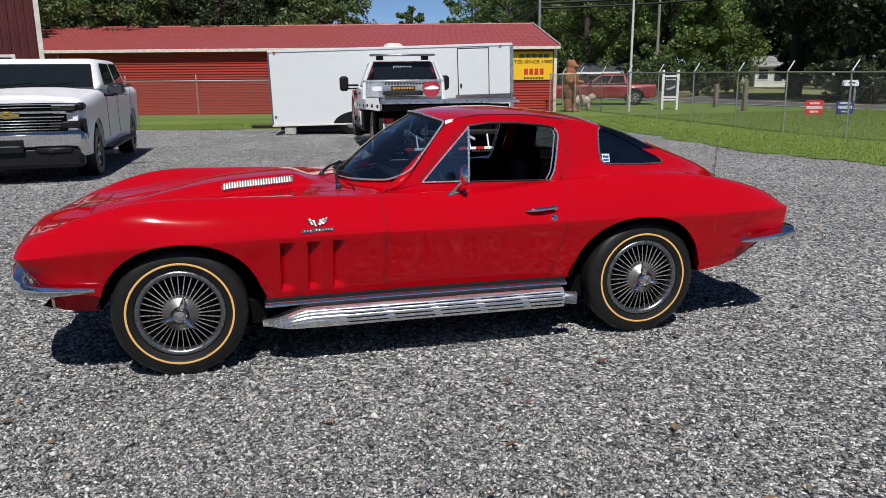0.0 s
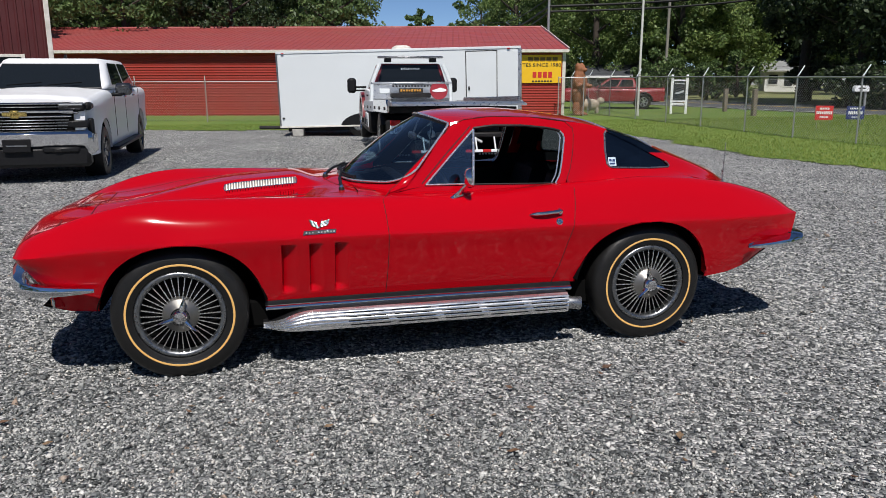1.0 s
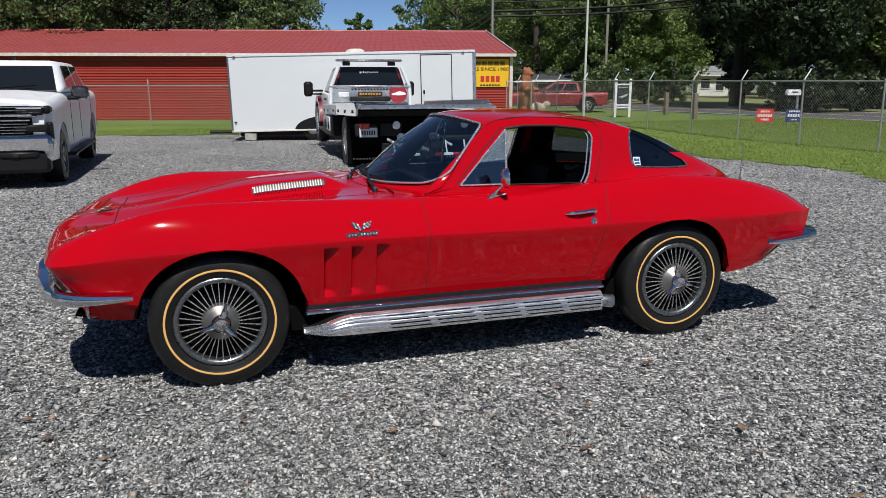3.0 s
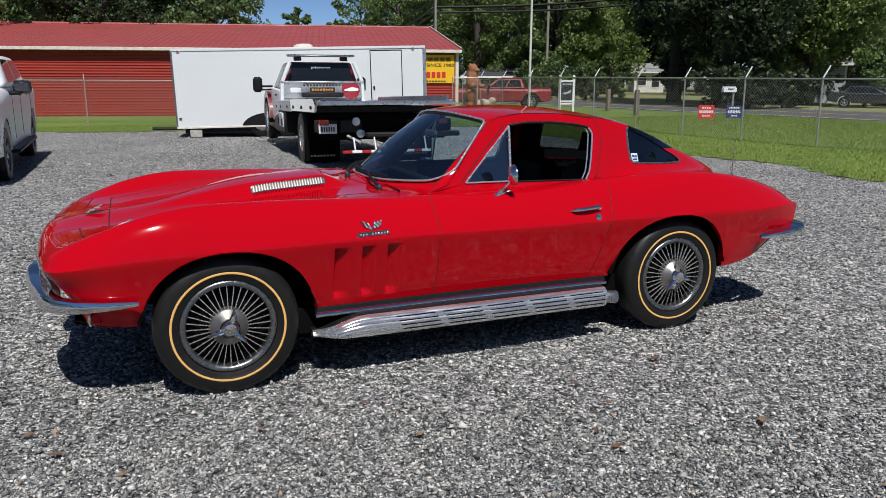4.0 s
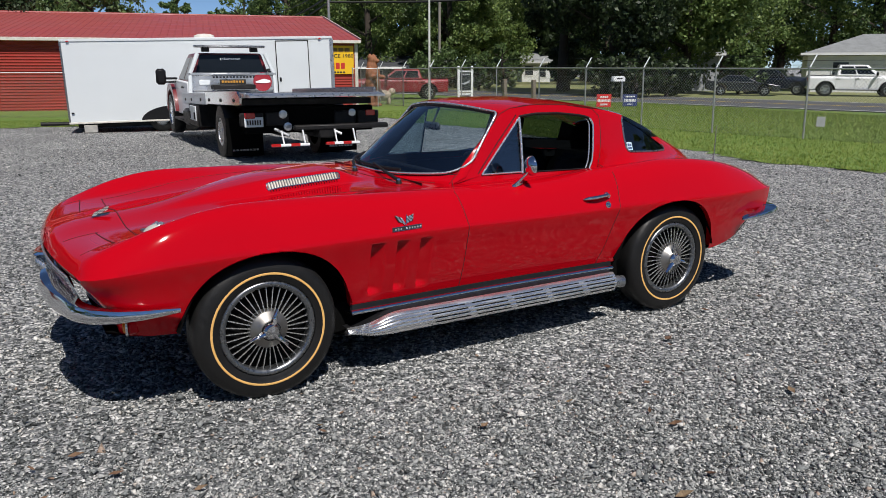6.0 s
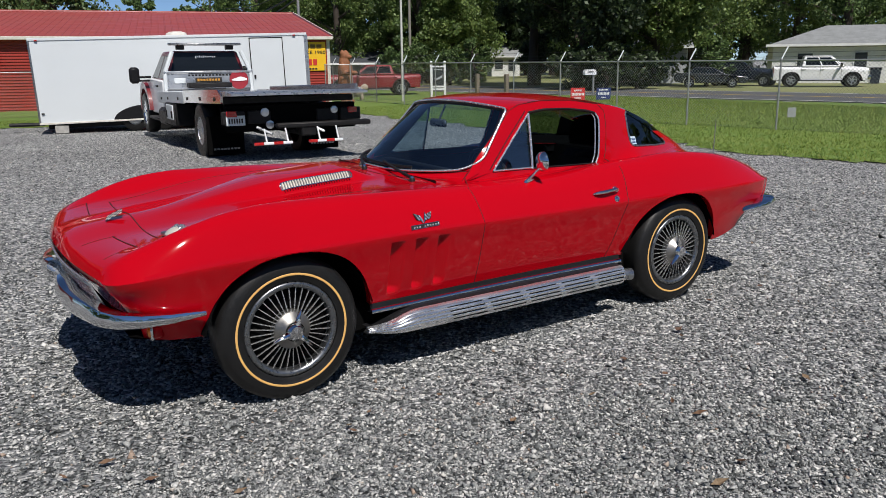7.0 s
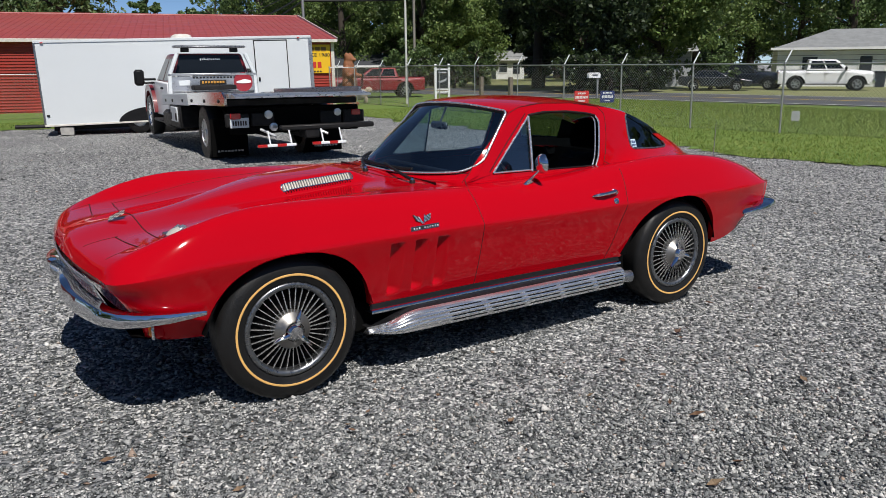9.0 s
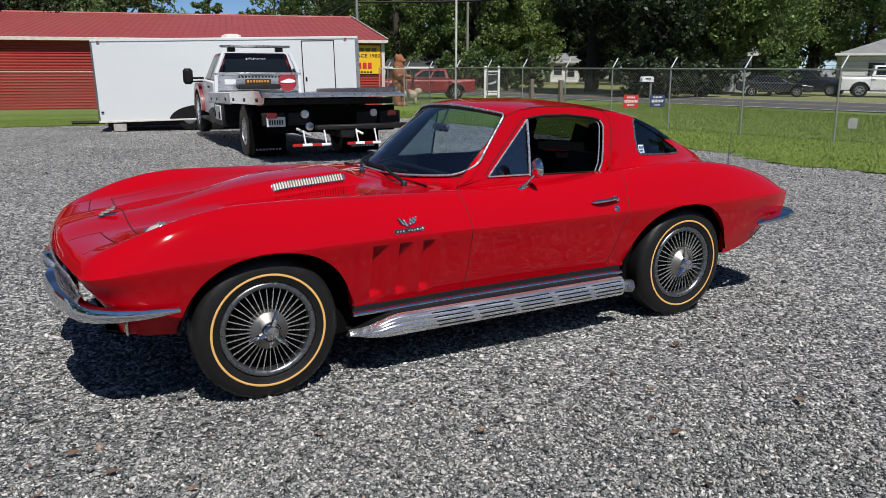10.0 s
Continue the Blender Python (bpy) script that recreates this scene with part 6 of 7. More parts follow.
mb = thing("mailbox", "pale mailbox on a thin post by the road", "mailbox", m=pose(26.6, 26.2, -0.3, 0, 0, -15))
part("post", Geo().box((0.12, 0, 0.55), (0.09, 0.09, 1.15), 0.008), GALV, mb)
part("box", Geo().prism([(-0.45, 1.0), (0.22, 1.0), (0.22, 1.18), (0.15, 1.27), (-0.38, 1.27), (-0.45, 1.18)], -0.12, 0.12), WHITE, mb)
part("flag", Geo().box((-0.1, -0.13, 1.15), (0.3, 0.01, 0.05)), STEELDARK, mb)


# the carved bear, one plain shape, and the carved pale one behind it
def blob(g, c, r, seg=14):
    n = 9
    prof = [(-math.cos(math.pi * k / n), math.sin(math.pi * k / n)) for k in range(n + 1)]
    vs, fs = [], []
    for a, q in prof:
        vs += [(c[0] + r[0] * q * math.cos(2 * math.pi * k / seg), c[1] + r[1] * q * math.sin(2 * math.pi * k / seg), c[2] + r[2] * a) for k in range(seg)]
    for i in range(n):
        fs += [(i * seg + k, i * seg + (k + 1) % seg, (i + 1) * seg + (k + 1) % seg, (i + 1) * seg + k) for k in range(seg)]
    g.add(vs, fs)


BEAR = mat("carved_brown_wood", (0.30, 0.12, 0.055), 0.75, vary=0.5, scale=5, bump=0.6, bscale=25, stretch=(2, 2, 0.6))
g = Geo()
for c, r in (((0, 0, 0.98), (0.37, 0.31, 0.62)), ((0, 0, 1.40), (0.35, 0.30, 0.55)), ((0, 0.0, 1.72), (0.28, 0.25, 0.40)), ((0, -0.02, 2.04), (0.25, 0.23, 0.22)), ((-0.13, 0.0, 2.14), (0.13, 0.15, 0.13)), ((0.13, 0.0, 2.14), (0.13, 0.15, 0.13)),
             ((0.02, -0.22, 1.99), (0.11, 0.15, 0.09)), ((-0.17, 0.02, 2.24), (0.07, 0.05, 0.07)), ((0.17, 0.02, 2.24), (0.07, 0.05, 0.07)), ((-0.17, 0, 0.32), (0.17, 0.19, 0.38)), ((0.17, 0, 0.32), (0.17, 0.19, 0.38)),
             ((-0.17, -0.12, 0.06), (0.17, 0.25, 0.10)), ((0.17, -0.12, 0.06), (0.17, 0.25, 0.10)), ((0.33, -0.06, 1.48), (0.11, 0.14, 0.24)), ((0.33, -0.24, 1.30), (0.10, 0.24, 0.10)), ((-0.33, -0.06, 1.48), (0.11, 0.14, 0.24)), ((-0.31, -0.24, 1.30), (0.10, 0.24, 0.10))):
    blob(g, c, r)
bear = solid("carved_bear", g, BEAR, "standing brown carved wooden bear statue", "statue", m=pose(13.10, 27.75, -0.3, 0, 0, 35))
rm = bear.modifiers.new("fuse", "REMESH")
rm.mode, rm.voxel_size = "VOXEL", 0.035
rm.use_smooth_shade = True
PALE = mat("pale_carved_wood", (0.55, 0.46, 0.36), 0.8, vary=0.6, scale=4, tint=(0.22, 0.16, 0.10))
g = Geo()
for c, r in (((0, 0, 0.5), (0.60, 0.34, 0.34)), ((0.62, 0, 0.72), (0.22, 0.18, 0.2)), ((-0.45, 0.1, 0.18), (0.1, 0.1, 0.24)), ((0.4, 0.1, 0.18), (0.1, 0.1, 0.24)), ((-0.4, -0.12, 0.18), (0.1, 0.1, 0.24)), ((0.45, -0.12, 0.18), (0.1, 0.1, 0.24))):
    blob(g, c, r)
st = solid("carved_animal", g, PALE, "low pale carved animal statue on the grass", "statue", m=pose(14.35, 29.4, -0.3, 0, 0, -25) @ Matrix.Scale(0.82, 4))
rm = st.modifiers.new("fuse", "REMESH")
rm.mode, rm.voxel_size = "VOXEL", 0.035
rm.use_smooth_shade = True


# ---- trees ----
BARK = mat("bark", (0.055, 0.043, 0.033), 0.9, vary=0.5, scale=5, bump=0.8, bscale=18, stretch=(3, 3, 0.6))
LEAVES = {k: ramp_island("leaves_" + k, st, 0.55, 0, 3) for k, st in {
    "mid": [(0.0, (0.045, 0.082, 0.024)), (0.5, (0.096, 0.160, 0.048)), (0.85, (0.138, 0.212, 0.066)), (1.0, (0.19, 0.25, 0.09))],
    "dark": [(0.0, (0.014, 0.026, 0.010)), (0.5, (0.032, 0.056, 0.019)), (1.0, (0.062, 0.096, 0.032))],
    "light": [(0.0, (0.065, 0.115, 0.028)), (0.5, (0.140, 0.215, 0.055)), (0.85, (0.20, 0.275, 0.078)), (1.0, (0.26, 0.31, 0.10))]}.items()}


for leafy in LEAVES.values():       # light shining through the leaves
    nt = leafy.node_tree
    pr, outn = nt.nodes["Principled BSDF"], nt.nodes["Material Output"]
    tl, mx = nt.nodes.new("ShaderNodeBsdfTranslucent"), nt.nodes.new("ShaderNodeMixShader")
    mx.inputs[0].default_value = 0.3
    nt.links.new(pr.inputs["Base Color"].links[0].from_socket, tl.inputs[0])
    nt.links.new(pr.outputs[0], mx.inputs[1])
    nt.links.new(tl.outputs[0], mx.inputs[2])
    nt.links.new(mx.outputs[0], outn.inputs[0])


def crown_mesh(cx, cy, z0, z1, rad, clumps, per, size, material, flat=0.0):
    """Leaves in clumps inside an uneven crown between heights z0 and z1."""
    h = (z1 - z0) / 2
    u = RNG.normal(size=(clumps, 3))
    u /= np.linalg.norm(u, axis=1)[:, None]
    r = RNG.uniform(0.35, 1.0, clumps) ** 0.5 * (1 + 0.18 * np.sin(3 * np.arctan2(u[:, 1], u[:, 0]) + cx))
    c = u * r[:, None] * np.array((rad, rad, h)) + np.array((cx, cy, z0 + h))
    k = RNG.integers(0, clumps, clumps * per)
    cr = rad * 0.20 * RNG.uniform(0.7, 1.4, clumps)
    d = RNG.normal(size=(clumps * per, 3))
    d *= (RNG.uniform(0.2, 1, (clumps * per, 1)) ** 0.4) / np.linalg.norm(d, axis=1)[:, None]
    p = c[k] + d * cr[k][:, None] * np.array((1, 1, 0.75))
    n = len(p)
    t = turns(n)
    s = size * RNG.uniform(0.6, 1.4, n)
    q = np.array([(-1, 0, 0), (0, -0.55, 0.12), (1, 0, 0), (0, 0.55, 0.12)])
    v = np.einsum("nij,kj->nki", t, q) * s[:, None, None] + p[:, None, :]
    return big_mesh("crown", v.reshape(-1, 3), np.arange(n * 4).reshape(n, 4), material)


def build_tree(x, y, h, rad, base, kind, label, clumps=60, per=110, size=0.17, name="tree"):
    zb = float(ground_z(x, y))
    t = thing(name, label, "tree")
    g = Geo()
    r0 = 0.018 * h + 0.06
    g.tube([(x, y, zb - 0.2), (x + 0.1, y, zb + h * 0.3), (x - 0.05, y + 0.1, zb + h * 0.6), (x, y, zb + h * 0.93)], [r0 * 1.3, r0, r0 * 0.6, r0 * 0.12], 9)
    for k in range(9):
        a, zz = k * 2.4 + x, base + (h - base) * (0.05 + 0.085 * k)
        e = rad * (0.85 - 0.05 * k)
        g.tube([(x, y, zb + zz), (x + e * 0.5 * math.cos(a), y + e * 0.5 * math.sin(a), zb + zz + 0.12 * h * 0.5), (x + e * math.cos(a), y + e * math.sin(a), zb + zz + 0.12 * h)], [r0 * 0.45, r0 * 0.28, r0 * 0.08], 6)
    part("trunk", g, BARK, t)
    ob = new("crown", crown_mesh(x, y, zb + base, zb + h, rad, clumps, per, size, LEAVES[kind]))
    ob.parent = t


def at_bearing(az, d):
    a = radians(az)
    return -1.2 + d * math.sin(a), -4.5 + d * math.cos(a)


# woods behind the shed
for k, az in enumerate(np.linspace(-22, 6.0, 17)):
    d = 50 + 11 * ((k * 7) % 4) / 3
    build_tree(*at_bearing(az, d), 8.6 + (k * 5 % 4) * 0.7, 3.2, 1.6, "mid" if k % 3 else "dark", "leafy green deciduous tree in the woods behind the shed", 80, 120, 0.115)
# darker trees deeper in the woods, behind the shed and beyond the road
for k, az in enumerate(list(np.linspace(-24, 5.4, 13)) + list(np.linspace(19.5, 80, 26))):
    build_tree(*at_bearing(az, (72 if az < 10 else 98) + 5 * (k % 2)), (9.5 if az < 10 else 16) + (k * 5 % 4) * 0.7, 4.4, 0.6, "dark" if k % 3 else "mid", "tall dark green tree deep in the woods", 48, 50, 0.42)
# small trees far off in the gap of sky
for az, d, h, r in ((11.9, 120, 11.6, 2.3), (16.4, 105, 12.0, 3.8), (18.6, 100, 13.2, 3.4), (14.6, 125, 10.0, 3.2), (9.6, 120, 8.6, 2.5)):
    build_tree(*at_bearing(az, d), h, r, 4.0, "mid", "distant leafy tree against the sky", 36, 70, 0.29)
# trees across the road
for k, az in enumerate(np.linspace(19, 34, 9)):
    d = 74 + 12 * ((k * 5) % 3) / 2
    build_tree(*at_bearing(az, d), 13.5 + (k * 3 % 4), 4.2, 1.6, ("light", "light", "mid", "light")[k % 4], "leafy green tree beyond the road", 120, 180, 0.115)
for az, d, h, r, b in ((30.5, 70, 14, 3.6, 1.6), (38.4, 56, 13, 3.4, 4.4), (41.8, 50, 12, 4.8, 2.6), (46.9, 54, 12.5, 4.6, 1.4), (49.6, 64, 14, 4.0, 1.5)):
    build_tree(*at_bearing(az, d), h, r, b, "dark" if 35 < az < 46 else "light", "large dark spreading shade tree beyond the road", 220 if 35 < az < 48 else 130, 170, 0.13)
for k, az in enumerate(np.linspace(33, 74, 15)):
    if 35 < az < 39.6:
        continue        # a gap in front of the pale house
    d = 78 + 10 * ((k * 5) % 3) / 2
    build_tree(*at_bearing(az, d), 14 + (k * 3 % 4), 5.0, 1.2, ("light", "mid", "light", "mid")[k % 4], "leafy yellow-green tree behind the bungalow", 90, 120, 0.15)
for az, d in ((34.4, 97), (36.6, 95), (38.6, 98), (40.4, 95)):
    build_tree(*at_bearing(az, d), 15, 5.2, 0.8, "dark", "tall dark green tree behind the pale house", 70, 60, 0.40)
# shrubs across the road
for k, (az, d, h, r) in enumerate(((22.6, 62, 1.6, 1.2), (29, 60, 3.4, 2.0), (31, 64, 2.6, 1.6), (32.4, 58, 2.6, 1.5), (41.2, 47, 2.4, 1.5), (34.3, 66, 3.6, 1.5), (38.9, 58, 4.2, 1.6), (43.4, 46, 2.6, 1.8), (45.6, 48, 2.3, 1.7), (50.5, 53, 3.2, 1.6), (22.0, 66, 3.6, 1.8), (20.2, 64, 4.4, 2.0))):
    build_tree(*at_bearing(az, d), h, r, 0.2, "mid" if k % 2 and not 38 < az < 44 else "dark", "rounded leafy shrub across the road", 40, 90, 0.12, "shrub")
# woods that close the place behind and beside the camera
woods = []
for k in range(34):
    az = 78 + k * (262 - 0) / 33
    x, y = at_bearing(az, 46 + 7 * (k % 3))
    woods.append(crown_mesh(x, y, 0.0, 11 + (k % 4), 5.2, 40, 32, 0.52, LEAVES["mid"]))
for me in woods:
    tagged(new("woodland", me), "leafy woodland closing the lot all round", "trees", kind="stuff")


# ---- other vehicles ----
def simple_wheel(parent, x, y, r, w, sgn, spokes=6, rim=ALU, rr=0.62):
    """Tyre, rim and spokes; the axle lies along y."""
    c, out = Vector((x, y, r)), Vector((0, sgn, 0))
    ob = part("wheel", Geo().lathe(c, out, [(-w / 2, r * 0.6), (-w / 2, r * 0.93), (-w * 0.32, r), (w * 0.32, r), (w / 2, r * 0.94), (w / 2 + 0.01, r * 0.8), (w / 2, r * rr), (w * 0.2, r * rr * 0.97)], 36), RUBBER, parent)
    part("rim", Geo().lathe(c, out, [(w * 0.48, r * rr), (w * 0.50, r * rr * 0.93), (w * 0.30, r * rr * 0.86), (w * 0.15, r * rr * 0.84)], 32), rim, ob)
    part("disc", Geo().lathe(c, out, [(w * 0.12, r * rr * 0.86), (w * 0.12, 0.0)], 24), DARK, ob)
    for k in range(spokes):
        a = 2 * math.pi * k / spokes + 0.3
        d, t = Vector((math.cos(a), 0, math.sin(a))), Vector((-math.sin(a), 0, math.cos(a)))
        g = Geo()
        rows = []
        for q, wd, o in ((r * 0.06, r * 0.10, w * 0.40), (r * 0.3, r * 0.075, w * 0.42), (r * rr * 0.9, r * 0.10, w * 0.46)):
            p = c + d * q
            rows.append([p - t * wd + out * (o - 0.03), p - t * wd + out * o, p + t * wd + out * o, p + t * wd + out * (o - 0.03)])
        g.bridge(rows)
        part("spoke", g, rim, ob, smooth=20)
    part("hub_cap", Geo().lathe(c, out, [(w * 0.38, r * 0.16), (w * 0.46, r * 0.13), (w * 0.47, 0)], 16), rim, ob)
    return ob


def arch_line(cx, r, z0, n=12):
    """Points of a wheel arch from back to front, above z0."""
    a0 = math.asin(min(max((z0 - 0.36) / r, -0.9), 0.9))
    return [(cx + r * math.cos(a), 0.36 + r * math.sin(a)) for a in np.linspace(math.pi - a0, a0, n)]


def frustum(g, lower, upper):
    """A four-sided block between two rings of four corners."""
    g.add(list(lower) + list(upper), [(3, 2, 1, 0), (4, 5, 6, 7), (0, 1, 5, 4), (1, 2, 6, 5), (2, 3, 7, 6), (3, 0, 4, 7)])


def quad_on(g, c, inset, out):
    """A pane on the quad c (four corners), drawn in by inset and lifted by out."""
    c = [Vector(p) for p in c]
    mid = sum(c, Vector()) / 4
    n = (c[1] - c[0]).cross(c[3] - c[0]).normalized()
    g.add([p + (mid - p) * inset + n * out for p in c], [(0, 1, 2, 3)])


def pickup_shell(wb, xf, xr, h, hood, belt, cab, wr, low):
    """Rounded pickup body: crowned bonnet, full shoulders, flared arches."""
    g = Geo()
    xs = np.concatenate([np.linspace(xr, xf - 0.35, 110)[:-1], np.linspace(xf - 0.35, xf, 18)])
    c0 = cab[0] + 0.42
    arches = [(wb / 2, 0.40, wr + 0.115), (-wb / 2, 0.40, wr + 0.115)]
    for sgn in (1, -1):
        rows = []
        for x in xs:
            f = float(smooth01(x, xf - 0.35, xf))
            w = h - 0.015 - 0.085 * f ** 2 - 0.02 * float(1 - smooth01(x, xr, xr + 0.2))
            top = hood + 0.10 - 0.09 * float(smooth01(x, c0, xf)) - 0.05 * f ** 3 if x > c0 else belt
            row = [(x, sgn * k * w, top - d) for k, d in ((0, -0.015), (0.3, -0.012), (0.52, 0.0), (0.60, 0.012), (0.8, 0.02), (0.92, 0.05), (0.975, 0.10), (1.0, 0.19))]
            for t in np.linspace(0, 1, 24)[1:]:
                z = top - 0.19 + (low - top + 0.19) * t
                d = min(math.hypot(x - cx, z - cz) - r for cx, cz, r in arches)
                flare = 0.03 * math.exp(-max(d, 0) * 9)
                row.append((x, sgn * (w - 0.02 * math.sin(math.pi * t) - 0.05 * t ** 4 + flare), z))
            rows.append([list(p) for p in row])
        n, m = len(rows), len(rows[0])
        keep = {}
        for i in range(n - 1):
            for j in range(m - 1):
                q = (rows[i][j], rows[i][j + 1], rows[i + 1][j + 1], rows[i + 1][j])
                cx, cz = sum(p[0] for p in q) / 4, sum(p[2] for p in q) / 4
                keep[i, j] = j < 8 or all(math.hypot(cx - ax, cz - az) > r for ax, az, r in arches)
        for i in range(n):
            for j in range(m):
                near = [keep[a, b] for a in (i - 1, i) for b in (j - 1, j) if (a, b) in keep]
                if True in near and False in near:
                    p = rows[i][j]
                    ax, az, r = min(arches, key=lambda q: abs(q[0] - p[0]))
                    d = math.hypot(p[0] - ax, p[2] - az)
                    if d > 0.1 and j < m - 1:
                        p[0], p[2] = ax + (p[0] - ax) * r / d, az + (p[2] - az) * r / d
        for (i, j), k in keep.items():
            if k:
                q = (rows[i][j], rows[i][j + 1], rows[i + 1][j + 1], rows[i + 1][j])
                g.add(q, [(0, 1, 2, 3) if sgn < 0 else (3, 2, 1, 0)])
        for row in (rows[0], rows[-1]):
            g.bridge([row, [(p[0], p[1] * 0.3, p[2]) for p in row], [(p[0], 0, p[2]) for p in row]])
        for ax, az, r in arches:
            ang = np.linspace(math.radians(3), math.radians(177), 24)
            g.bridge([[(ax + r * math.cos(a), sgn * y, az + r * math.sin(a)) for a in ang] for y in (h - 0.02, h - 0.08)])
    return g


def pickup_face(v, xf, h, W, hood):
    """Plain grille and headlights."""
    gz0, gz1 = 0.70, hood - 0.10
    gr = part("grille", Geo().box((xf + 0.012, 0, (gz0 + gz1) / 2), (0.05, W * 0.70, gz1 - gz0), 0.02), DARK, v)
    for k in range(3):
        z = gz0 + (k + 0.7) * (gz1 - gz0) / 3.4
        part("bar", Geo().box((xf + 0.045, 0, z), (0.03, W * (0.66 if k < 1 else 0.72), 0.022 if k != 1 else 0.05), 0.008), CHROME, gr)
    for sgn in (1, -1):
        hl = part("headlight", Geo().box((xf - 0.01, sgn * (h - 0.22), hood - 0.20), (0.08, 0.36, 0.13), 0.03), LENS, v)
        part("lens", Geo().box((xf + 0.035, sgn * (h - 0.22), hood - 0.17), (0.02, 0.30, 0.05), 0.01), LENS, hl)


def build_pickup(m, label, paint, wb=3.75, front=1.0, rear=1.2, W=2.0, hood=1.12, bed=1.20, roof=1.86, cab=(0.45, -1.75), wr=0.40, detail=False, seg=6):
    """A crew-cab pickup: x ahead, y left, origin on the ground midway between the axles."""
    v = thing("pickup_truck", label, "pickup truck", m=m)
    xf, xr = wb / 2 + front, -wb / 2 - rear
    h = W / 2
    belt = bed + 0.02
    # body side with arches
    low = 0.42
    ob = part("body", pickup_shell(wb, xf, xr, h, hood, belt, cab, wr, low), paint, v, smooth=40, weld=True)
    inner = Geo().box((0, 0, 0.62), (xf - xr - 0.4, W - 0.5, 0.5))
    part("chassis", inner, DARK, v)
    # cab
    x1, x0 = cab[0] + 0.62, cab[1] - 0.05
    lo = [(x1, -h + 0.03, belt - 0.03), (x1, h - 0.03, belt - 0.03), (x0, h - 0.03, belt - 0.03), (x0, -h + 0.03, belt - 0.03)]
    up = [(x1 - 0.78, -h + 0.22, roof - 0.02), (x1 - 0.78, h - 0.22, roof - 0.02), (x0 + 0.16, h - 0.22, roof - 0.02), (x0 + 0.16, -h + 0.22, roof - 0.02)]
    g = Geo()
    frustum(g, lo, up)
    c = part("cab", g, paint, v, bevel=0.10 if detail else 0.045, smooth=40 if detail else 30)
    g = Geo()
    if detail:
        l0, l1, u1, u0 = (Vector(p) for p in (lo[0], lo[1], up[1], up[0]))
        q = [l0.lerp(u0, 0.05).lerp(l1, 0.06), l1.lerp(u1, 0.05).lerp(l0, 0.06), l1.lerp(u1, 0.79).lerp(u0, 0.055), l0.lerp(u0, 0.79).lerp(u1, 0.055)]
        quad_on(g, q, 0.0, 0.008)
        part("windscreen_seal", Geo().tube([p + Vector((0.004, 0, 0.004)) for p in q], 0.012, 6, closed=True), BLACK, c)
    else:
        quad_on(g, (lo[0], lo[1], up[1], up[0]), 0.09, 0.006)
    part("windscreen", g, GLASSDARK, c, "dark reflective windscreen", smooth=0)
    g = Geo()
    quad_on(g, (lo[2], lo[3], up[3], up[2]), 0.12, 0.006)
    part("rear_window", g, GLASSDARK, c, smooth=0)
    for sgn in (1, -1):
        k0, k1 = (1, 2) if sgn > 0 else (3, 0)
        a, b, cc, d = Vector(lo[k0]), Vector(lo[k1]), Vector(up[k1]), Vector(up[k0])
        for t0, t1 in ((0.10, 0.50), (0.53, 0.92)):
            if sgn < 0:
                t0, t1 = 1 - t1, 1 - t0
            q = [a.lerp(b, t0), a.lerp(b, t1), d.lerp(cc, t1), d.lerp(cc, t0)]
            q = [q[0].lerp(q[3], 0.14), q[1].lerp(q[2], 0.14), q[1].lerp(q[2], 0.86), q[0].lerp(q[3], 0.86)]
            g = Geo()
            quad_on(g, q if sgn > 0 else q, 0.02, 0.006)
            part("side_window", g, GLASSDARK, c, smooth=0)
        for dx in (cab[0] - 0.62, cab[0] - 1.62):
            part("door_handle", Geo().box((dx, sgn * (h + 0.012), belt - 0.16), (0.22, 0.035, 0.04), 0.012), CHROME if detail else paint, ob)
        for dx in (cab[0] + 0.42, cab[0] - 0.72, cab[1] - 0.03):
            part("door_seam", Geo().box((dx, sgn * (h + 0.0006), (belt + low) / 2 + 0.05), (0.012, 0.006, belt - low - 0.2)), STEELDARK, ob)
        mir = part("side_mirror", Geo().box((cab[0] + 0.36, sgn * (h + (0.15 if detail else 0.22)), belt + (-0.02 if detail else 0.10)), (0.12, 0.26, 0.2), 0.04), CHROMEDARK if detail else STEELDARK, v)
        part("mirror_arm", Geo().box((cab[0] + 0.38, sgn * (h + 0.03), belt + (-0.11 if detail else 0.01)), (0.10, 0.20, 0.06), 0.02), BLACK, mir)
        part("running_board", Geo().box((0.0, sgn * (h - 0.02), 0.40), (wb - 1.1, 0.20, 0.06), 0.02), BLACK, v)
        for x in (wb / 2, -wb / 2):
            simple_wheel(v, x, sgn * (h - 0.17), wr, 0.28, sgn, seg, CHROMEDARK if detail else ALU)
            g = Geo()
            pts = [(x + (wr + 0.11) * math.cos(a), sgn * (h - 0.005), 0.36 + (wr + 0.11) * math.sin(a)) for a in np.linspace(math.radians(5), math.radians(175), 20)]
            if detail:
                part("wheel_well", Geo().box((x, sgn * (h - 0.42), 0.62), (1.06, 0.55, 0.72)), DARK, v)
            else:
                part("arch_trim", g.tube(pts, 0.022, 6), BLACK, ob)
    # bed interior
    part("bed_liner", Geo().box(((xr + cab[1]) / 2 - 0.03, 0, belt + 0.004), (abs(xr - cab[1]) - 0.2, W - 0.25, 0.012)), DARK, v)
    part("tail_lamp", Geo().box((xr, h - 0.16, belt - 0.25), (0.04, 0.14, 0.3), 0.01), REDLENS, v)
    part("tail_lamp", Geo().box((xr, -h + 0.16, belt - 0.25), (0.04, 0.14, 0.3), 0.01), REDLENS, v)
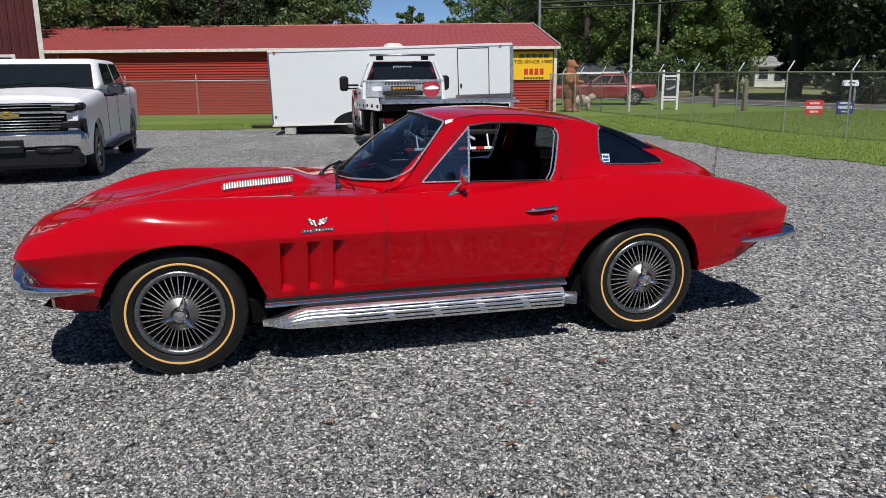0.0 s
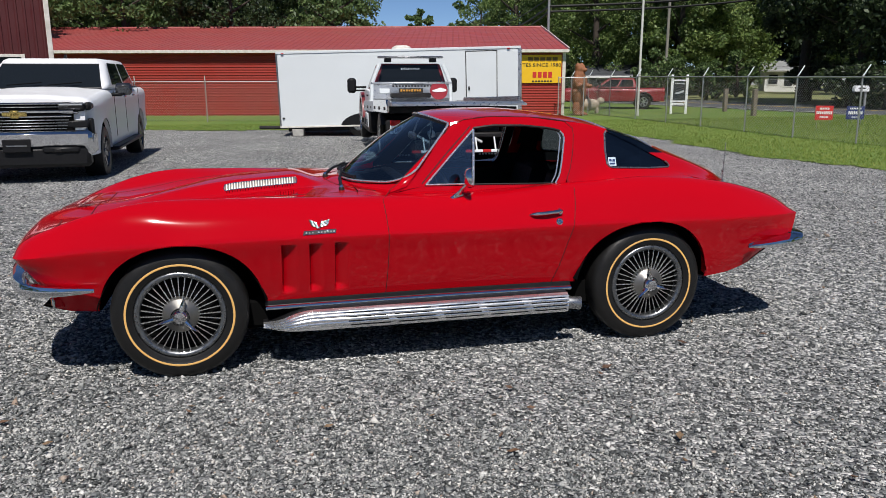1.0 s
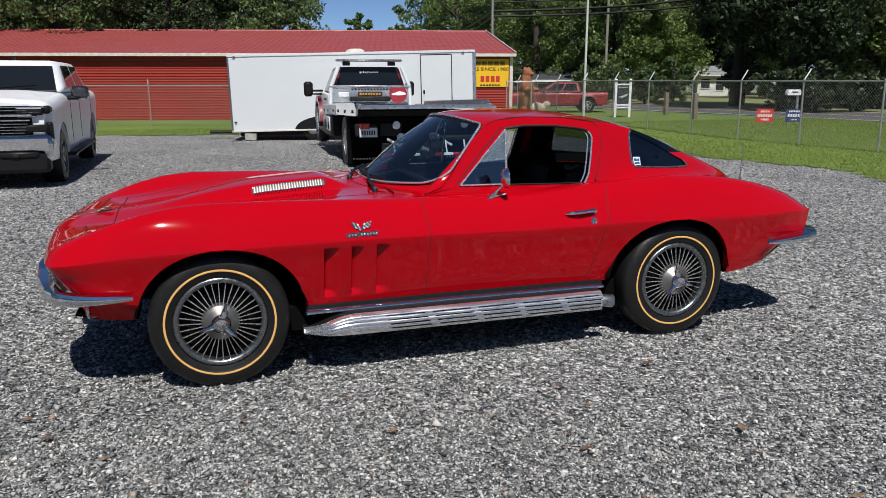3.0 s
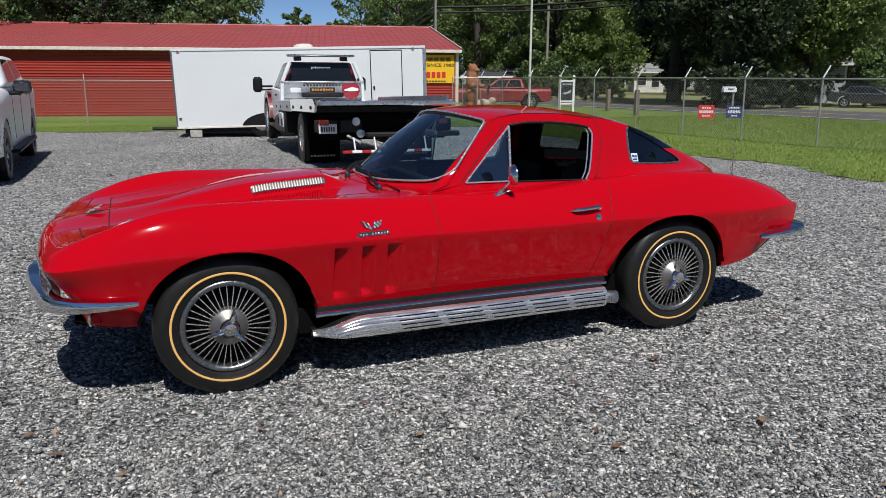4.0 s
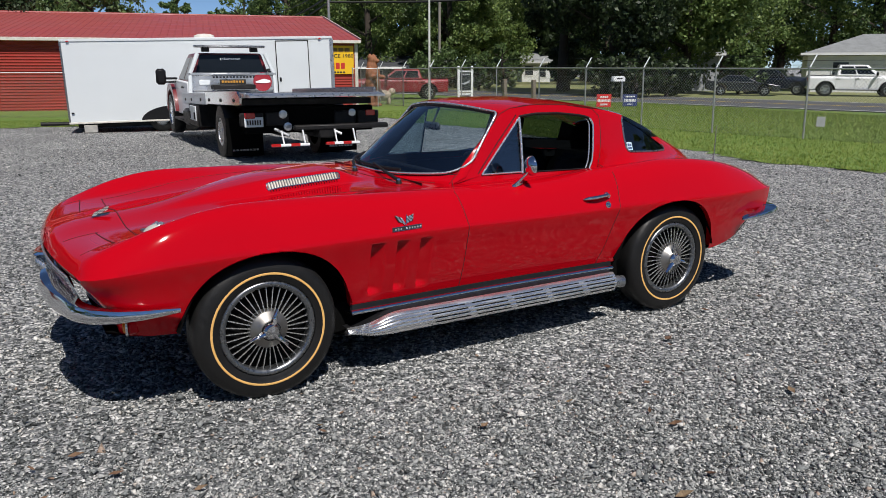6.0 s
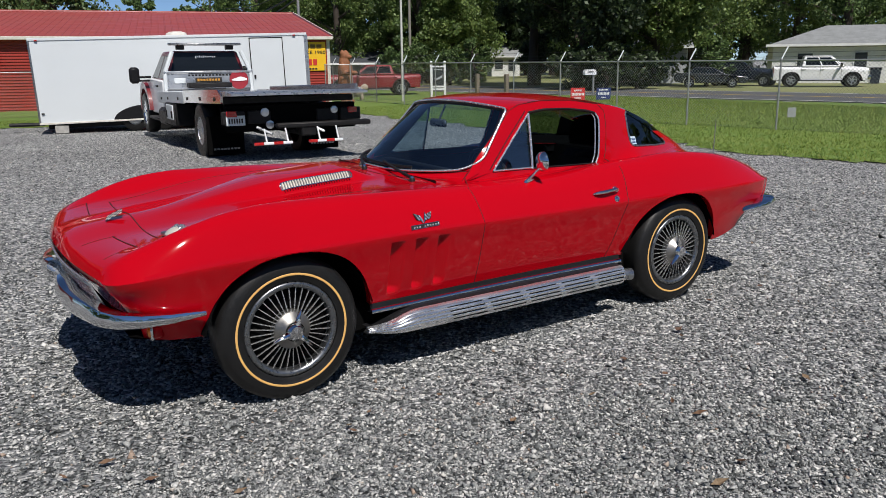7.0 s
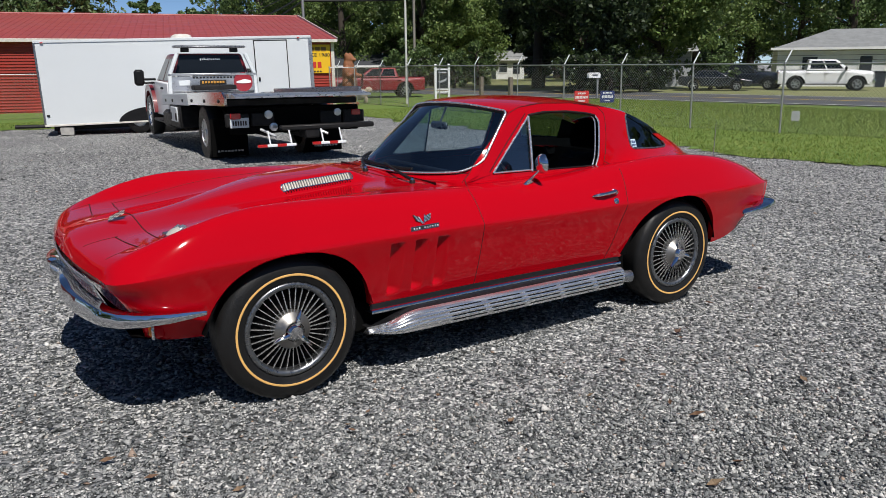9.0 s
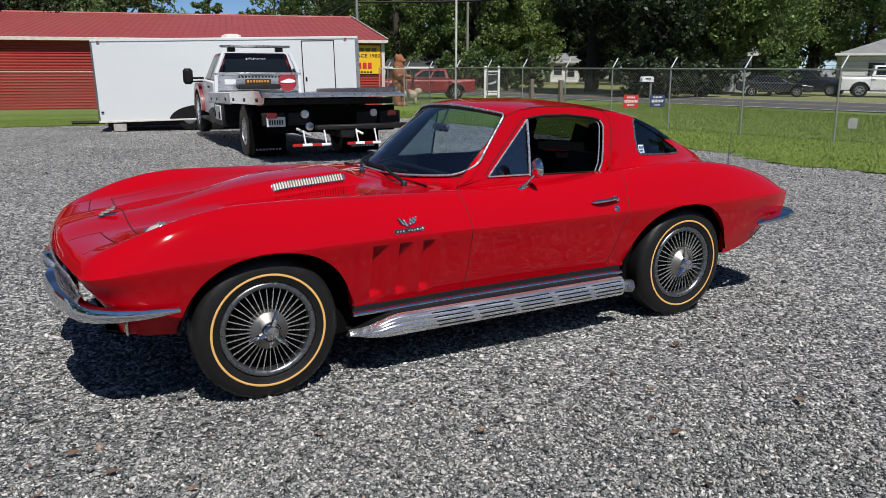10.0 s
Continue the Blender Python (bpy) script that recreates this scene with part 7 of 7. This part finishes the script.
    part("rear_bumper", Geo().box((xr - 0.05, 0, 0.58), (0.14, W - 0.1, 0.18), 0.03), CHROME, v)
    fb = part("front_bumper", Geo().box((xf + 0.03, 0, 0.68 if detail else 0.60), (0.20, W - 0.04, 0.24), 0.05), CHROME, v, "chrome front bumper")
    if not detail:
        pickup_face(v, xf, h, W, hood)
    if detail:
        gr = part("grille", Geo().box((xf + 0.02, 0, 0.985), (0.06, 1.50, 0.41), 0.03), DARK, v, "black grille with chrome bars")
        for z, wd, hh in ((1.172, 1.84, 0.020), (1.128, 1.40, 0.012), (1.062, 1.52, 0.036), (0.995, 1.46, 0.024), (0.945, 1.38, 0.014), (0.905, 1.36, 0.014), (0.865, 1.34, 0.014), (0.825, 1.30, 0.014)):
            part("bar", Geo().box((xf + 0.052, 0, z), (0.03, wd, hh), 0.006), CHROME if hh > 0.015 else GREYMETAL, gr)
        part("grille_badge", Geo().box((xf + 0.078, 0, 1.030), (0.03, 0.32, 0.062), 0.025).box((xf + 0.078, 0, 1.030), (0.03, 0.12, 0.11), 0.02), GOLDTRIM, gr, "gold-coloured grille badge")
        for sgn in (1, -1):
            hl = part("headlight", Geo().box((xf + 0.0, sgn * (h - 0.27), 1.125), (0.13, 0.36, 0.12), 0.03).box((xf - 0.14, sgn * (h - 0.075), 1.130), (0.26, 0.10, 0.11), 0.03), STEELDARK, v, "slim black headlight")
            part("lens", Geo().box((xf + 0.058, sgn * (h - 0.27), 1.155), (0.02, 0.31, 0.026), 0.008), LENS, hl)
            part("lens", Geo().box((xf + 0.058, sgn * (h - 0.25), 1.100), (0.02, 0.22, 0.022), 0.008), CHROMEDARK, hl)
            part("headlight_trim", Geo().box((xf + 0.030, sgn * (h - 0.30), 1.045), (0.05, 0.24, 0.035), 0.012), CHROME, hl)
            part("lamp_housing", Geo().box((xf + 0.01, sgn * (h - 0.27), 0.885), (0.10, 0.42, 0.10), 0.02), BLACK, v)
            part("side_duct", Geo().box((xf - 0.10, sgn * (h - 0.055), 0.80), (0.10, 0.08, 0.32), 0.02), BLACK, v)
            part("bumper_corner", Geo().box((xf - 0.12, sgn * (h - 0.10), 0.61), (0.40, 0.17, 0.36), 0.06), CHROME, fb)
            part("fog_recess", Geo().box((xf + 0.08, sgn * 0.56, 0.53), (0.09, 0.50, 0.10), 0.03), BLACK, fb)
            part("tow_ring", Geo().box((xf + 0.12, sgn * 0.52, 0.52), (0.03, 0.10, 0.05), 0.01), STEELDARK, fb)
        part("valance", Geo().box((xf - 0.02, 0, 0.43), (0.24, W - 0.14, 0.30), 0.05), BLACK, v)
        pl = part("number_plate", Geo().box((xf + 0.145, 0.0, 0.60), (0.02, 0.36, 0.18), 0.008), BLACK, fb, "dark front plate with a pale bar")
        part("plate_bar", Geo().box((xf + 0.157, 0.0, 0.60), (0.006, 0.26, 0.018)), GREYMETAL, pl)
        part("roof_fin", Geo().prism([(0, 0), (0.2, 0), (0.03, 0.09), (0, 0.09)], -0.02, 0.02), BLACK, c).matrix_local = Matrix.Translation((-0.55, 0.0, roof - 0.02))
        part("aerial", Geo().tube([(cab[0] + 0.7, -h + 0.1, hood + 0.06), (cab[0] + 0.65, -h + 0.1, hood + 0.8)], 0.005, 5), BLACK, v)
        part("wiper", Geo().tube([(x1 - 0.02, -0.55, belt + 0.05), (x1 - 0.08, -0.05, belt + 0.09)], 0.008, 5), DARK, c)
        part("wiper", Geo().tube([(x1 - 0.02, 0.05, belt + 0.05), (x1 - 0.08, 0.55, belt + 0.09)], 0.008, 5), DARK, c)
    return v


GLASSDARK = mat("vehicle_window_glass", (0.010, 0.013, 0.016), 0.03, spec=0.25)
CHROMEDARK = mat("smoked_chrome", (0.16, 0.16, 0.17), 0.15, 0.9)
GOLDTRIM = mat("gold_badge", (0.75, 0.55, 0.18), 0.2, 0.9)
REDPAINT = mat("dull_red_paint", (0.24, 0.014, 0.02), 0.5, coat=0.15, vary=0.1)
NAVY = mat("navy_paint", (0.015, 0.02, 0.035), 0.25, coat=0.6)
GREYBLUE = mat("dark_grey_paint", (0.025, 0.028, 0.032), 0.25, coat=0.6)


def heading(x, y, deg, z=None):
    """A vehicle's frame: its nose points deg degrees anticlockwise from world x."""
    return pose(x, y, float(ground_z(x, y)) if z is None else z, 0, 0, deg)


build_pickup(heading(-4.14, 10.35, -89.6, -0.09), "white crew-cab pickup truck with a chrome grille on gravel", WHITE, wb=4.0, front=0.96, rear=1.15, W=2.00, hood=1.27, bed=1.34, roof=1.86, cab=(0.62, -1.75), wr=0.40, detail=True)
build_pickup(heading(17.7, 34.2, 159, -0.3), "red extended-cab pickup truck beside the road", REDPAINT, wb=3.3, front=0.95, rear=1.05, W=1.9, hood=1.05, bed=1.10, roof=1.62, cab=(0.30, -1.25), wr=0.38)
build_pickup(heading(43.2, 23.6, -53, -0.3), "white crew-cab pickup truck parked beyond the road", WHITE, wb=3.35, front=0.85, rear=1.0, W=1.9, hood=1.15, bed=1.22, roof=1.88, cab=(0.62, -1.10), wr=0.42)
build_pickup(heading(42.1, 28.2, -70, -0.3), "dark blue pickup truck parked on dry grass", NAVY, wb=3.0, front=0.85, rear=0.9, W=1.9, hood=1.05, bed=1.10, roof=1.62, cab=(0.25, -1.15), wr=0.36)


def build_sedan(m):
    v = thing("sedan", "dark grey sedan parked beyond the road", "car", m=m)
    low = 0.28
    side = [(-2.15, 0.4)] + arch_line(-1.25, 0.36, low) + arch_line(1.25, 0.36, low) + [(2.05, low), (2.15, 0.45), (2.1, 0.66), (1.2, 0.80), (0.8, 0.84), (-1.5, 0.90), (-2.1, 0.88), (-2.18, 0.7)]
    part("body", Geo().prism(side, -0.85, 0.85), GREYBLUE, v, bevel=0.06, smooth=30)
    lo = [(0.95, -0.78, 0.80), (0.95, 0.78, 0.80), (-1.55, 0.78, 0.84), (-1.55, -0.78, 0.84)]
    up = [(0.05, -0.56, 1.26), (0.05, 0.56, 1.26), (-0.95, 0.56, 1.26), (-0.95, -0.56, 1.26)]
    g = Geo()
    frustum(g, lo, up)
    c = part("cabin", g, GREYBLUE, v, bevel=0.05, smooth=30)
    for idx in ((0, 1, 5, 4), (2, 3, 7, 6)):
        g = Geo()
        q = [(lo + up)[i] for i in idx]
        quad_on(g, q, 0.10, 0.008)
        part("window", g, GLASSDARK, c, smooth=0)
    for sgn in (1, -1):
        k0, k1 = (1, 2) if sgn > 0 else (3, 0)
        a, b, cc, d = Vector(lo[k0]), Vector(lo[k1]), Vector(up[k1]), Vector(up[k0])
        g = Geo()
        quad_on(g, [a.lerp(b, 0.1).lerp(d, 0.12), a.lerp(b, 0.9).lerp(cc, 0.12), cc.lerp(b, 0.14), d.lerp(a, 0.14)], 0.03, 0.008)
        part("window", g, GLASSDARK, c, smooth=0)
        part("headlight", Geo().box((2.06, sgn * 0.62, 0.60), (0.12, 0.36, 0.14), 0.04), LENS, v)
        part("side_mirror", Geo().box((0.7, sgn * 0.92, 0.88), (0.1, 0.18, 0.12), 0.03), GREYBLUE, v)
        for x in (1.25, -1.25):
            simple_wheel(v, x, sgn * 0.72, 0.31, 0.2, sgn, 5)
    part("grille", Geo().box((2.13, 0, 0.55), (0.05, 0.7, 0.14), 0.02), DARK, v)
    part("number_plate", Geo().box((2.16, 0, 0.42), (0.02, 0.34, 0.12)), LENS, v)
    part("windscreen_card", Geo().add([(0.42, -0.3, 1.10), (0.42, 0.25, 1.10), (0.62, 0.25, 1.0), (0.62, -0.3, 1.0)], [(0, 1, 2, 3)]), mat("lime_card", (0.5, 0.6, 0.1), 0.5), v, "lime paper behind the windscreen")
    return v


build_sedan(heading(38.4, 27.9, -50, -0.3))
bn = thing("wheeled_bin", "dark wheeled rubbish bin beside the bungalow", "bin", m=pose(50.6, 24.2, -0.3, 0, 0, -53))
part("bin_body", Geo().prism([(-0.27, 0), (0.27, 0), (0.34, 1.0), (-0.34, 1.0)], -0.3, 0.3), NAVY, bn, bevel=0.02)
part("lid", Geo().box((0, 0, 1.04), (0.74, 0.68, 0.08), 0.02), NAVY, bn)


def build_tow_truck():
    m = pose(2.39, 9.25, -0.10, 0, 0, 86.3)
    v = thing("tow_truck", "white and maroon flatbed tow truck with a raised deck", "truck", m=m)
    wb = 6.0
    # chassis
    for y in (-0.42, 0.42):
        part("frame_rail", Geo().box((2.2, y, 0.60), (7.4, 0.09, 0.24), 0.01), STEELDARK, v)
    part("subframe", Geo().box((0.9, 0, 0.80), (4.9, 1.5, 0.16), 0.02), STEELDARK, v)
    # deck
    D = 1.115
    deck = part("deck", Geo().box((1.02, 0, D + 0.01), (5.75, 2.14, 0.06), 0.02), ALU, v, "aluminium flatbed deck")
    part("deck_tail", Geo().prism([(-1.85, D - 0.02), (-1.85, D + 0.04), (-2.10, D + 0.01), (-2.10, D - 0.02)], -1.07, 1.07), ALU, deck)
    for k in range(9):
        part("cross_member", Geo().box((-1.5 + k * 0.62, 0, D - 0.09), (0.09, 2.1, 0.10), 0.01), STEELDARK, deck)
    for sgn in (1, -1):
        part("side_rail", Geo().box((1.02, sgn * 1.06, D + 0.02), (5.7, 0.05, 0.08), 0.012), ALU, deck)
    part("left_side_panel", Geo().box((2.45, 1.085, D - 0.04), (2.6, 0.04, 0.22), 0.012), WHITEMETAL, deck, "white removable side panel")
    sheet = mat("polished_sheet_metal", (0.74, 0.72, 0.71), 0.10, 1.0, vary=0.1, scale=6)
    part("left_side_panel", Geo().prism([(-1.55, D - 0.13), (1.12, D - 0.13), (1.12, D + 0.08), (-1.42, D + 0.08), (-1.60, D - 0.02)], 1.068, 1.105), sheet, deck, "polished metal side panel")
    part("right_side_panel", Geo().box((0.6, -1.06, D + 0.075), (4.6, 0.06, 0.10), 0.02), GREYMETAL, deck)
    for x in (-1.2, -0.2, 0.8, 1.6, 2.6, 3.3):
        part("stake", Geo().lathe((x, 1.10, D - 0.06), (0, 1, 0), [(0, 0.03), (0.02, 0.03), (0.02, 0)], 10), BLACK, deck)
    deck.matrix_local = Matrix.Translation((-1.95, 0, D)) @ Matrix.Rotation(radians(1.8), 4, "Y") @ Matrix.Translation((1.95, 0, -D))
    # rear: lamp bar, lights, plate, wheel lift
    part("tail_bar", Geo().box((-1.55, 0, 0.74), (0.14, 2.1, 0.40), 0.02), DARK, v)
    for y in (0.95, 0.55, -0.55, -0.95):
        part("lamp_box", Geo().box((-1.64, y, 0.76), (0.05, 0.36, 0.20), 0.015), STEELDARK, v)
    for y in (0.98, -0.98):
        part("tail_lamp", Geo().box((-1.67, y, 0.82), (0.03, 0.16, 0.09), 0.01), REDLENS, v)
    for y, z, r in ((0.47, 0.83, 0.065), (0.40, 0.64, 0.065), (-0.66, 0.83, 0.06)):
        part("work_lamp", Geo().lathe((-1.66, y, z), (-1, 0, 0), [(0, r), (0.03, r), (0.035, r * 0.8), (0.03, 0)], 16), LENS, v)
    pl = part("number_plate", Geo().box((-1.66, 0.92, 0.72), (0.02, 0.29, 0.15), 0.006), WHITEMETAL, v, "pale number plate with dark bars")
    for k in range(6):
        part("plate_bar", Geo().box((-1.672, 0.92 + 0.095 - k * 0.038, 0.715), (0.006, 0.022, 0.07)), INK, pl)
    part("lift_bar", Geo().box((-1.85, -0.42, 0.63), (0.14, 1.55, 0.08), 0.02), STEELDARK, v)
    part("lift_boom", Geo().box((-1.3, -0.15, 0.55), (1.2, 0.24, 0.18), 0.02), STEELDARK, v)
    for y0, y1 in ((0.76, 0.16), (-0.10, -0.66)):
        lift = part("step_bar", Geo().box((-2.0, (y0 + y1) / 2, 0.385), (0.04, abs(y0 - y1), 0.04), 0.006), WHITE, v, "red and white striped step bar")
        n = 4
        for k in range(n):
            if k % 2 == 0:
                yy = y0 + (y1 - y0) * (k + 0.5) / n
                part("stripe", Geo().box((-2.0, yy, 0.385), (0.046, abs(y0 - y1) / n, 0.046), 0.006), REDLENS, lift)
        for yy in (y0 * 0.65 + y1 * 0.35, y0 * 0.1 + y1 * 0.9):
            part("hanger", Geo().tube([(-1.97, yy, 0.39), (-1.92, yy + 0.02, 0.60)], 0.013, 6), WHITE, lift)
        part("brace", Geo().tube([(-1.95, (y0 + y1) / 2, 0.52), (-1.8, (y0 + y1) / 2 + 0.18, 0.62)], 0.022, 6), ALU, lift)
    # wheels: doubled at the rear
    for sgn in (1, -1):
        for yy in (0.98, 0.70):
            w = simple_wheel(v, 0, sgn * (yy - 0.02), 0.46, 0.26, sgn, 10, ALU, 0.52)
        simple_wheel(v, wb, sgn * 0.90, 0.46, 0.26, sgn, 10, CHROME, 0.60)
        part("mud_flap", Geo().box((-0.62, sgn * 0.83, 0.42), (0.02, 0.60, 0.62), 0.004), DARK, v)
        for k in range(8):
            part("flap_letter_bar", Geo().box((-0.633, sgn * 0.83 + 0.19 - k * 0.055, 0.20), (0.004, 0.038, 0.03)), GREYMETAL, v)
        box = part("tool_box", Geo().box((2.35, sgn * 0.95, 0.62), (1.0, 0.36, 0.42), 0.02), STEELDARK, v)
        part("box_plate", Geo().box((2.35, sgn * 1.135, 0.66), (0.62, 0.03, 0.28), 0.01), WHITEMETAL, box)
        part("latch", Geo().box((2.1, sgn * 1.155, 0.62), (0.06, 0.03, 0.14), 0.01), BLACK, box)
        part("latch", Geo().box((2.6, sgn * 1.155, 0.62), (0.06, 0.03, 0.14), 0.01), BLACK, box)
        part("step", Geo().box((4.4, sgn * 0.98, 0.42), (1.3, 0.24, 0.06), 0.02), STEELDARK, v)
        part("fuel_tank", Geo().box((3.35, sgn * 0.9, 0.52), (0.9, 0.42, 0.34), 0.06), STEELDARK, v)
    # cab
    x0, x1 = 3.95, 6.2
    lo = [(x1 - 0.4, -0.92, 1.12), (x1 - 0.4, 0.92, 1.12), (x0, 0.92, 1.12), (x0, -0.92, 1.12)]
    up = [(x1 - 1.15, -0.70, 1.83), (x1 - 1.15, 0.70, 1.83), (x0 + 0.10, 0.70, 1.83), (x0 + 0.10, -0.70, 1.83)]
    g = Geo()
    frustum(g, lo, up)
    c = part("cab", g, MAROON, v, "maroon upper cab", bevel=0.05, smooth=30)
    side = [(x0, 0.50), (5.45, 0.50)] + [(wb + 0.56 * math.cos(a), 0.46 + 0.56 * math.sin(a)) for a in np.linspace(math.radians(172), math.radians(5), 14)] + [(7.05, 0.5), (7.05, 1.12), (6.2, 1.24), (x1 - 0.42, 1.26), (x0, 1.22)]
    part("cab_body", Geo().prism(side, -0.95, 0.95), WHITE, v, "white lower cab", bevel=0.05, smooth=30)
    for sgn in (1, -1):
        part("fender", Geo().prism([(5.25, 0.55)] + [(wb + 0.70 * math.cos(a), 0.46 + 0.70 * math.sin(a)) for a in np.linspace(math.radians(172), math.radians(20), 14)] + [(wb + 0.56 * math.cos(a), 0.46 + 0.56 * math.sin(a)) for a in np.linspace(math.radians(5), math.radians(172), 14)], sgn * 0.93, sgn * 1.03), MAROON, v, "maroon front fender")
        k0, k1 = (1, 2) if sgn > 0 else (3, 0)
        a, b, cc, d = Vector(lo[k0]), Vector(lo[k1]), Vector(up[k1]), Vector(up[k0])
        for t0, t1 in ((0.08, 0.52), (0.56, 0.93)):
            if sgn < 0:
                t0, t1 = 1 - t1, 1 - t0
            q = [a.lerp(b, t0), a.lerp(b, t1), d.lerp(cc, t1), d.lerp(cc, t0)]
            q = [q[0].lerp(q[3], 0.2), q[1].lerp(q[2], 0.2), q[1].lerp(q[2], 0.86), q[0].lerp(q[3], 0.86)]
            g = Geo()
            quad_on(g, q, 0.02, 0.008)
            part("side_window", g, GLASSDARK, c, smooth=0)
        mir = part("tow_mirror", Geo().box((5.5, sgn * 1.27, 1.32), (0.12, 0.22, 0.36), 0.05), BLACK, v, "large black towing mirror")
        part("arm", Geo().box((5.52, sgn * 1.06, 1.28), (0.08, 0.30, 0.05), 0.015).box((5.52, sgn * 1.06, 1.20), (0.06, 0.30, 0.04), 0.012), BLACK, mir)
        part("door_handle", Geo().box((4.55, sgn * 0.965, 1.10), (0.2, 0.03, 0.04), 0.01), BLACK, v)
    g = Geo()
    quad_on(g, (lo[2], lo[3], up[3], up[2]), 0.10, 0.01)
    part("rear_window", g, GLASSDARK, c, "dark rear window with a pale script line", smooth=0)
    for k in range(11):
        part("script_bar", Geo().box((x0 + 0.068 + 0.004 * (k % 2), 0.20 - k * 0.040, 1.705 + 0.006 * (k % 3)), (0.012, 0.022, 0.05 if k in (0, 2, 4) else 0.026), 0.003), SIGNWHITE, c)
    # headboard behind the cab
    # darker grey metal here carries the shade on the truck's rear
    hb = part("headboard", Geo().box((3.80, 0, 1.20), (0.05, 1.86, 0.34), 0.02), ALU, v, "metal headboard with badges, greyed for the shade on it")
    part("headboard_rail", Geo().box((3.79, 0, 1.39), (0.07, 1.88, 0.06), 0.015), ALU, hb)
    for sgn in (1, -1):
        part("upright", Geo().tube([(3.80, sgn * 0.92, 0.95), (3.80, sgn * 0.90, 1.40), (3.82, sgn * 0.72, 1.82)], 0.045, 8), WHITEMETAL, hb)
    part("round_badge", Geo().lathe((3.772, -0.63, 1.22), (-1, 0, 0), [(0, 0.205), (0.008, 0.205), (0.010, 0.19), (0.010, 0)], 30), mat("badge_deep_red", (0.30, 0.018, 0.03), 0.4, vary=0.2), hb, "round red badge with a pale shape")
    part("badge_shape", Geo().prism([(-0.47, 1.225), (-0.56, 1.255), (-0.66, 1.285), (-0.74, 1.265), (-0.80, 1.245), (-0.80, 1.205), (-0.72, 1.195), (-0.6, 1.19), (-0.48, 1.20)], 3.758, 3.750, "yz"), SIGNWHITE, hb)
    amber_ink = mat("amber_lettering", (0.62, 0.30, 0.05), 0.5)
    for k in range(8):
        part("name_bar", Geo().box((3.752, 0.24 - k * 0.062, 1.225), (0.010, 0.044, 0.055 if k in (0, 4) else 0.045), 0.003), amber_ink, hb, "amber lettering bar")
    for k in range(13):
        part("letter_bar", Geo().box((3.771, 0.42 - k * 0.072, 1.325), (0.006, 0.045, 0.035)), STEELDARK, hb)
    part("name_back", Geo().box((3.762, 0.02, 1.225), (0.010, 0.56, 0.10)), INK, hb)
    part("winch_block", Geo().box((3.6, 0.05, 1.12), (0.3, 0.9, 0.10), 0.02), STEELDARK, v)
    part("work_tray", Geo().box((3.77, 0.62, 1.215), (0.03, 0.24, 0.11), 0.01), WHITEMETAL, hb)
    lb = part("light_bar", Geo().box((4.0, 0, 1.97), (0.30, 1.50, 0.05), 0.02), GREYMETAL, v, "flat grey light bar above the cab")
    for y in (-0.52, 0.52):
        part("foot", Geo().box((4.0, y, 1.90), (0.12, 0.16, 0.09), 0.01), BLACK, lb)
    return v


build_tow_truck()
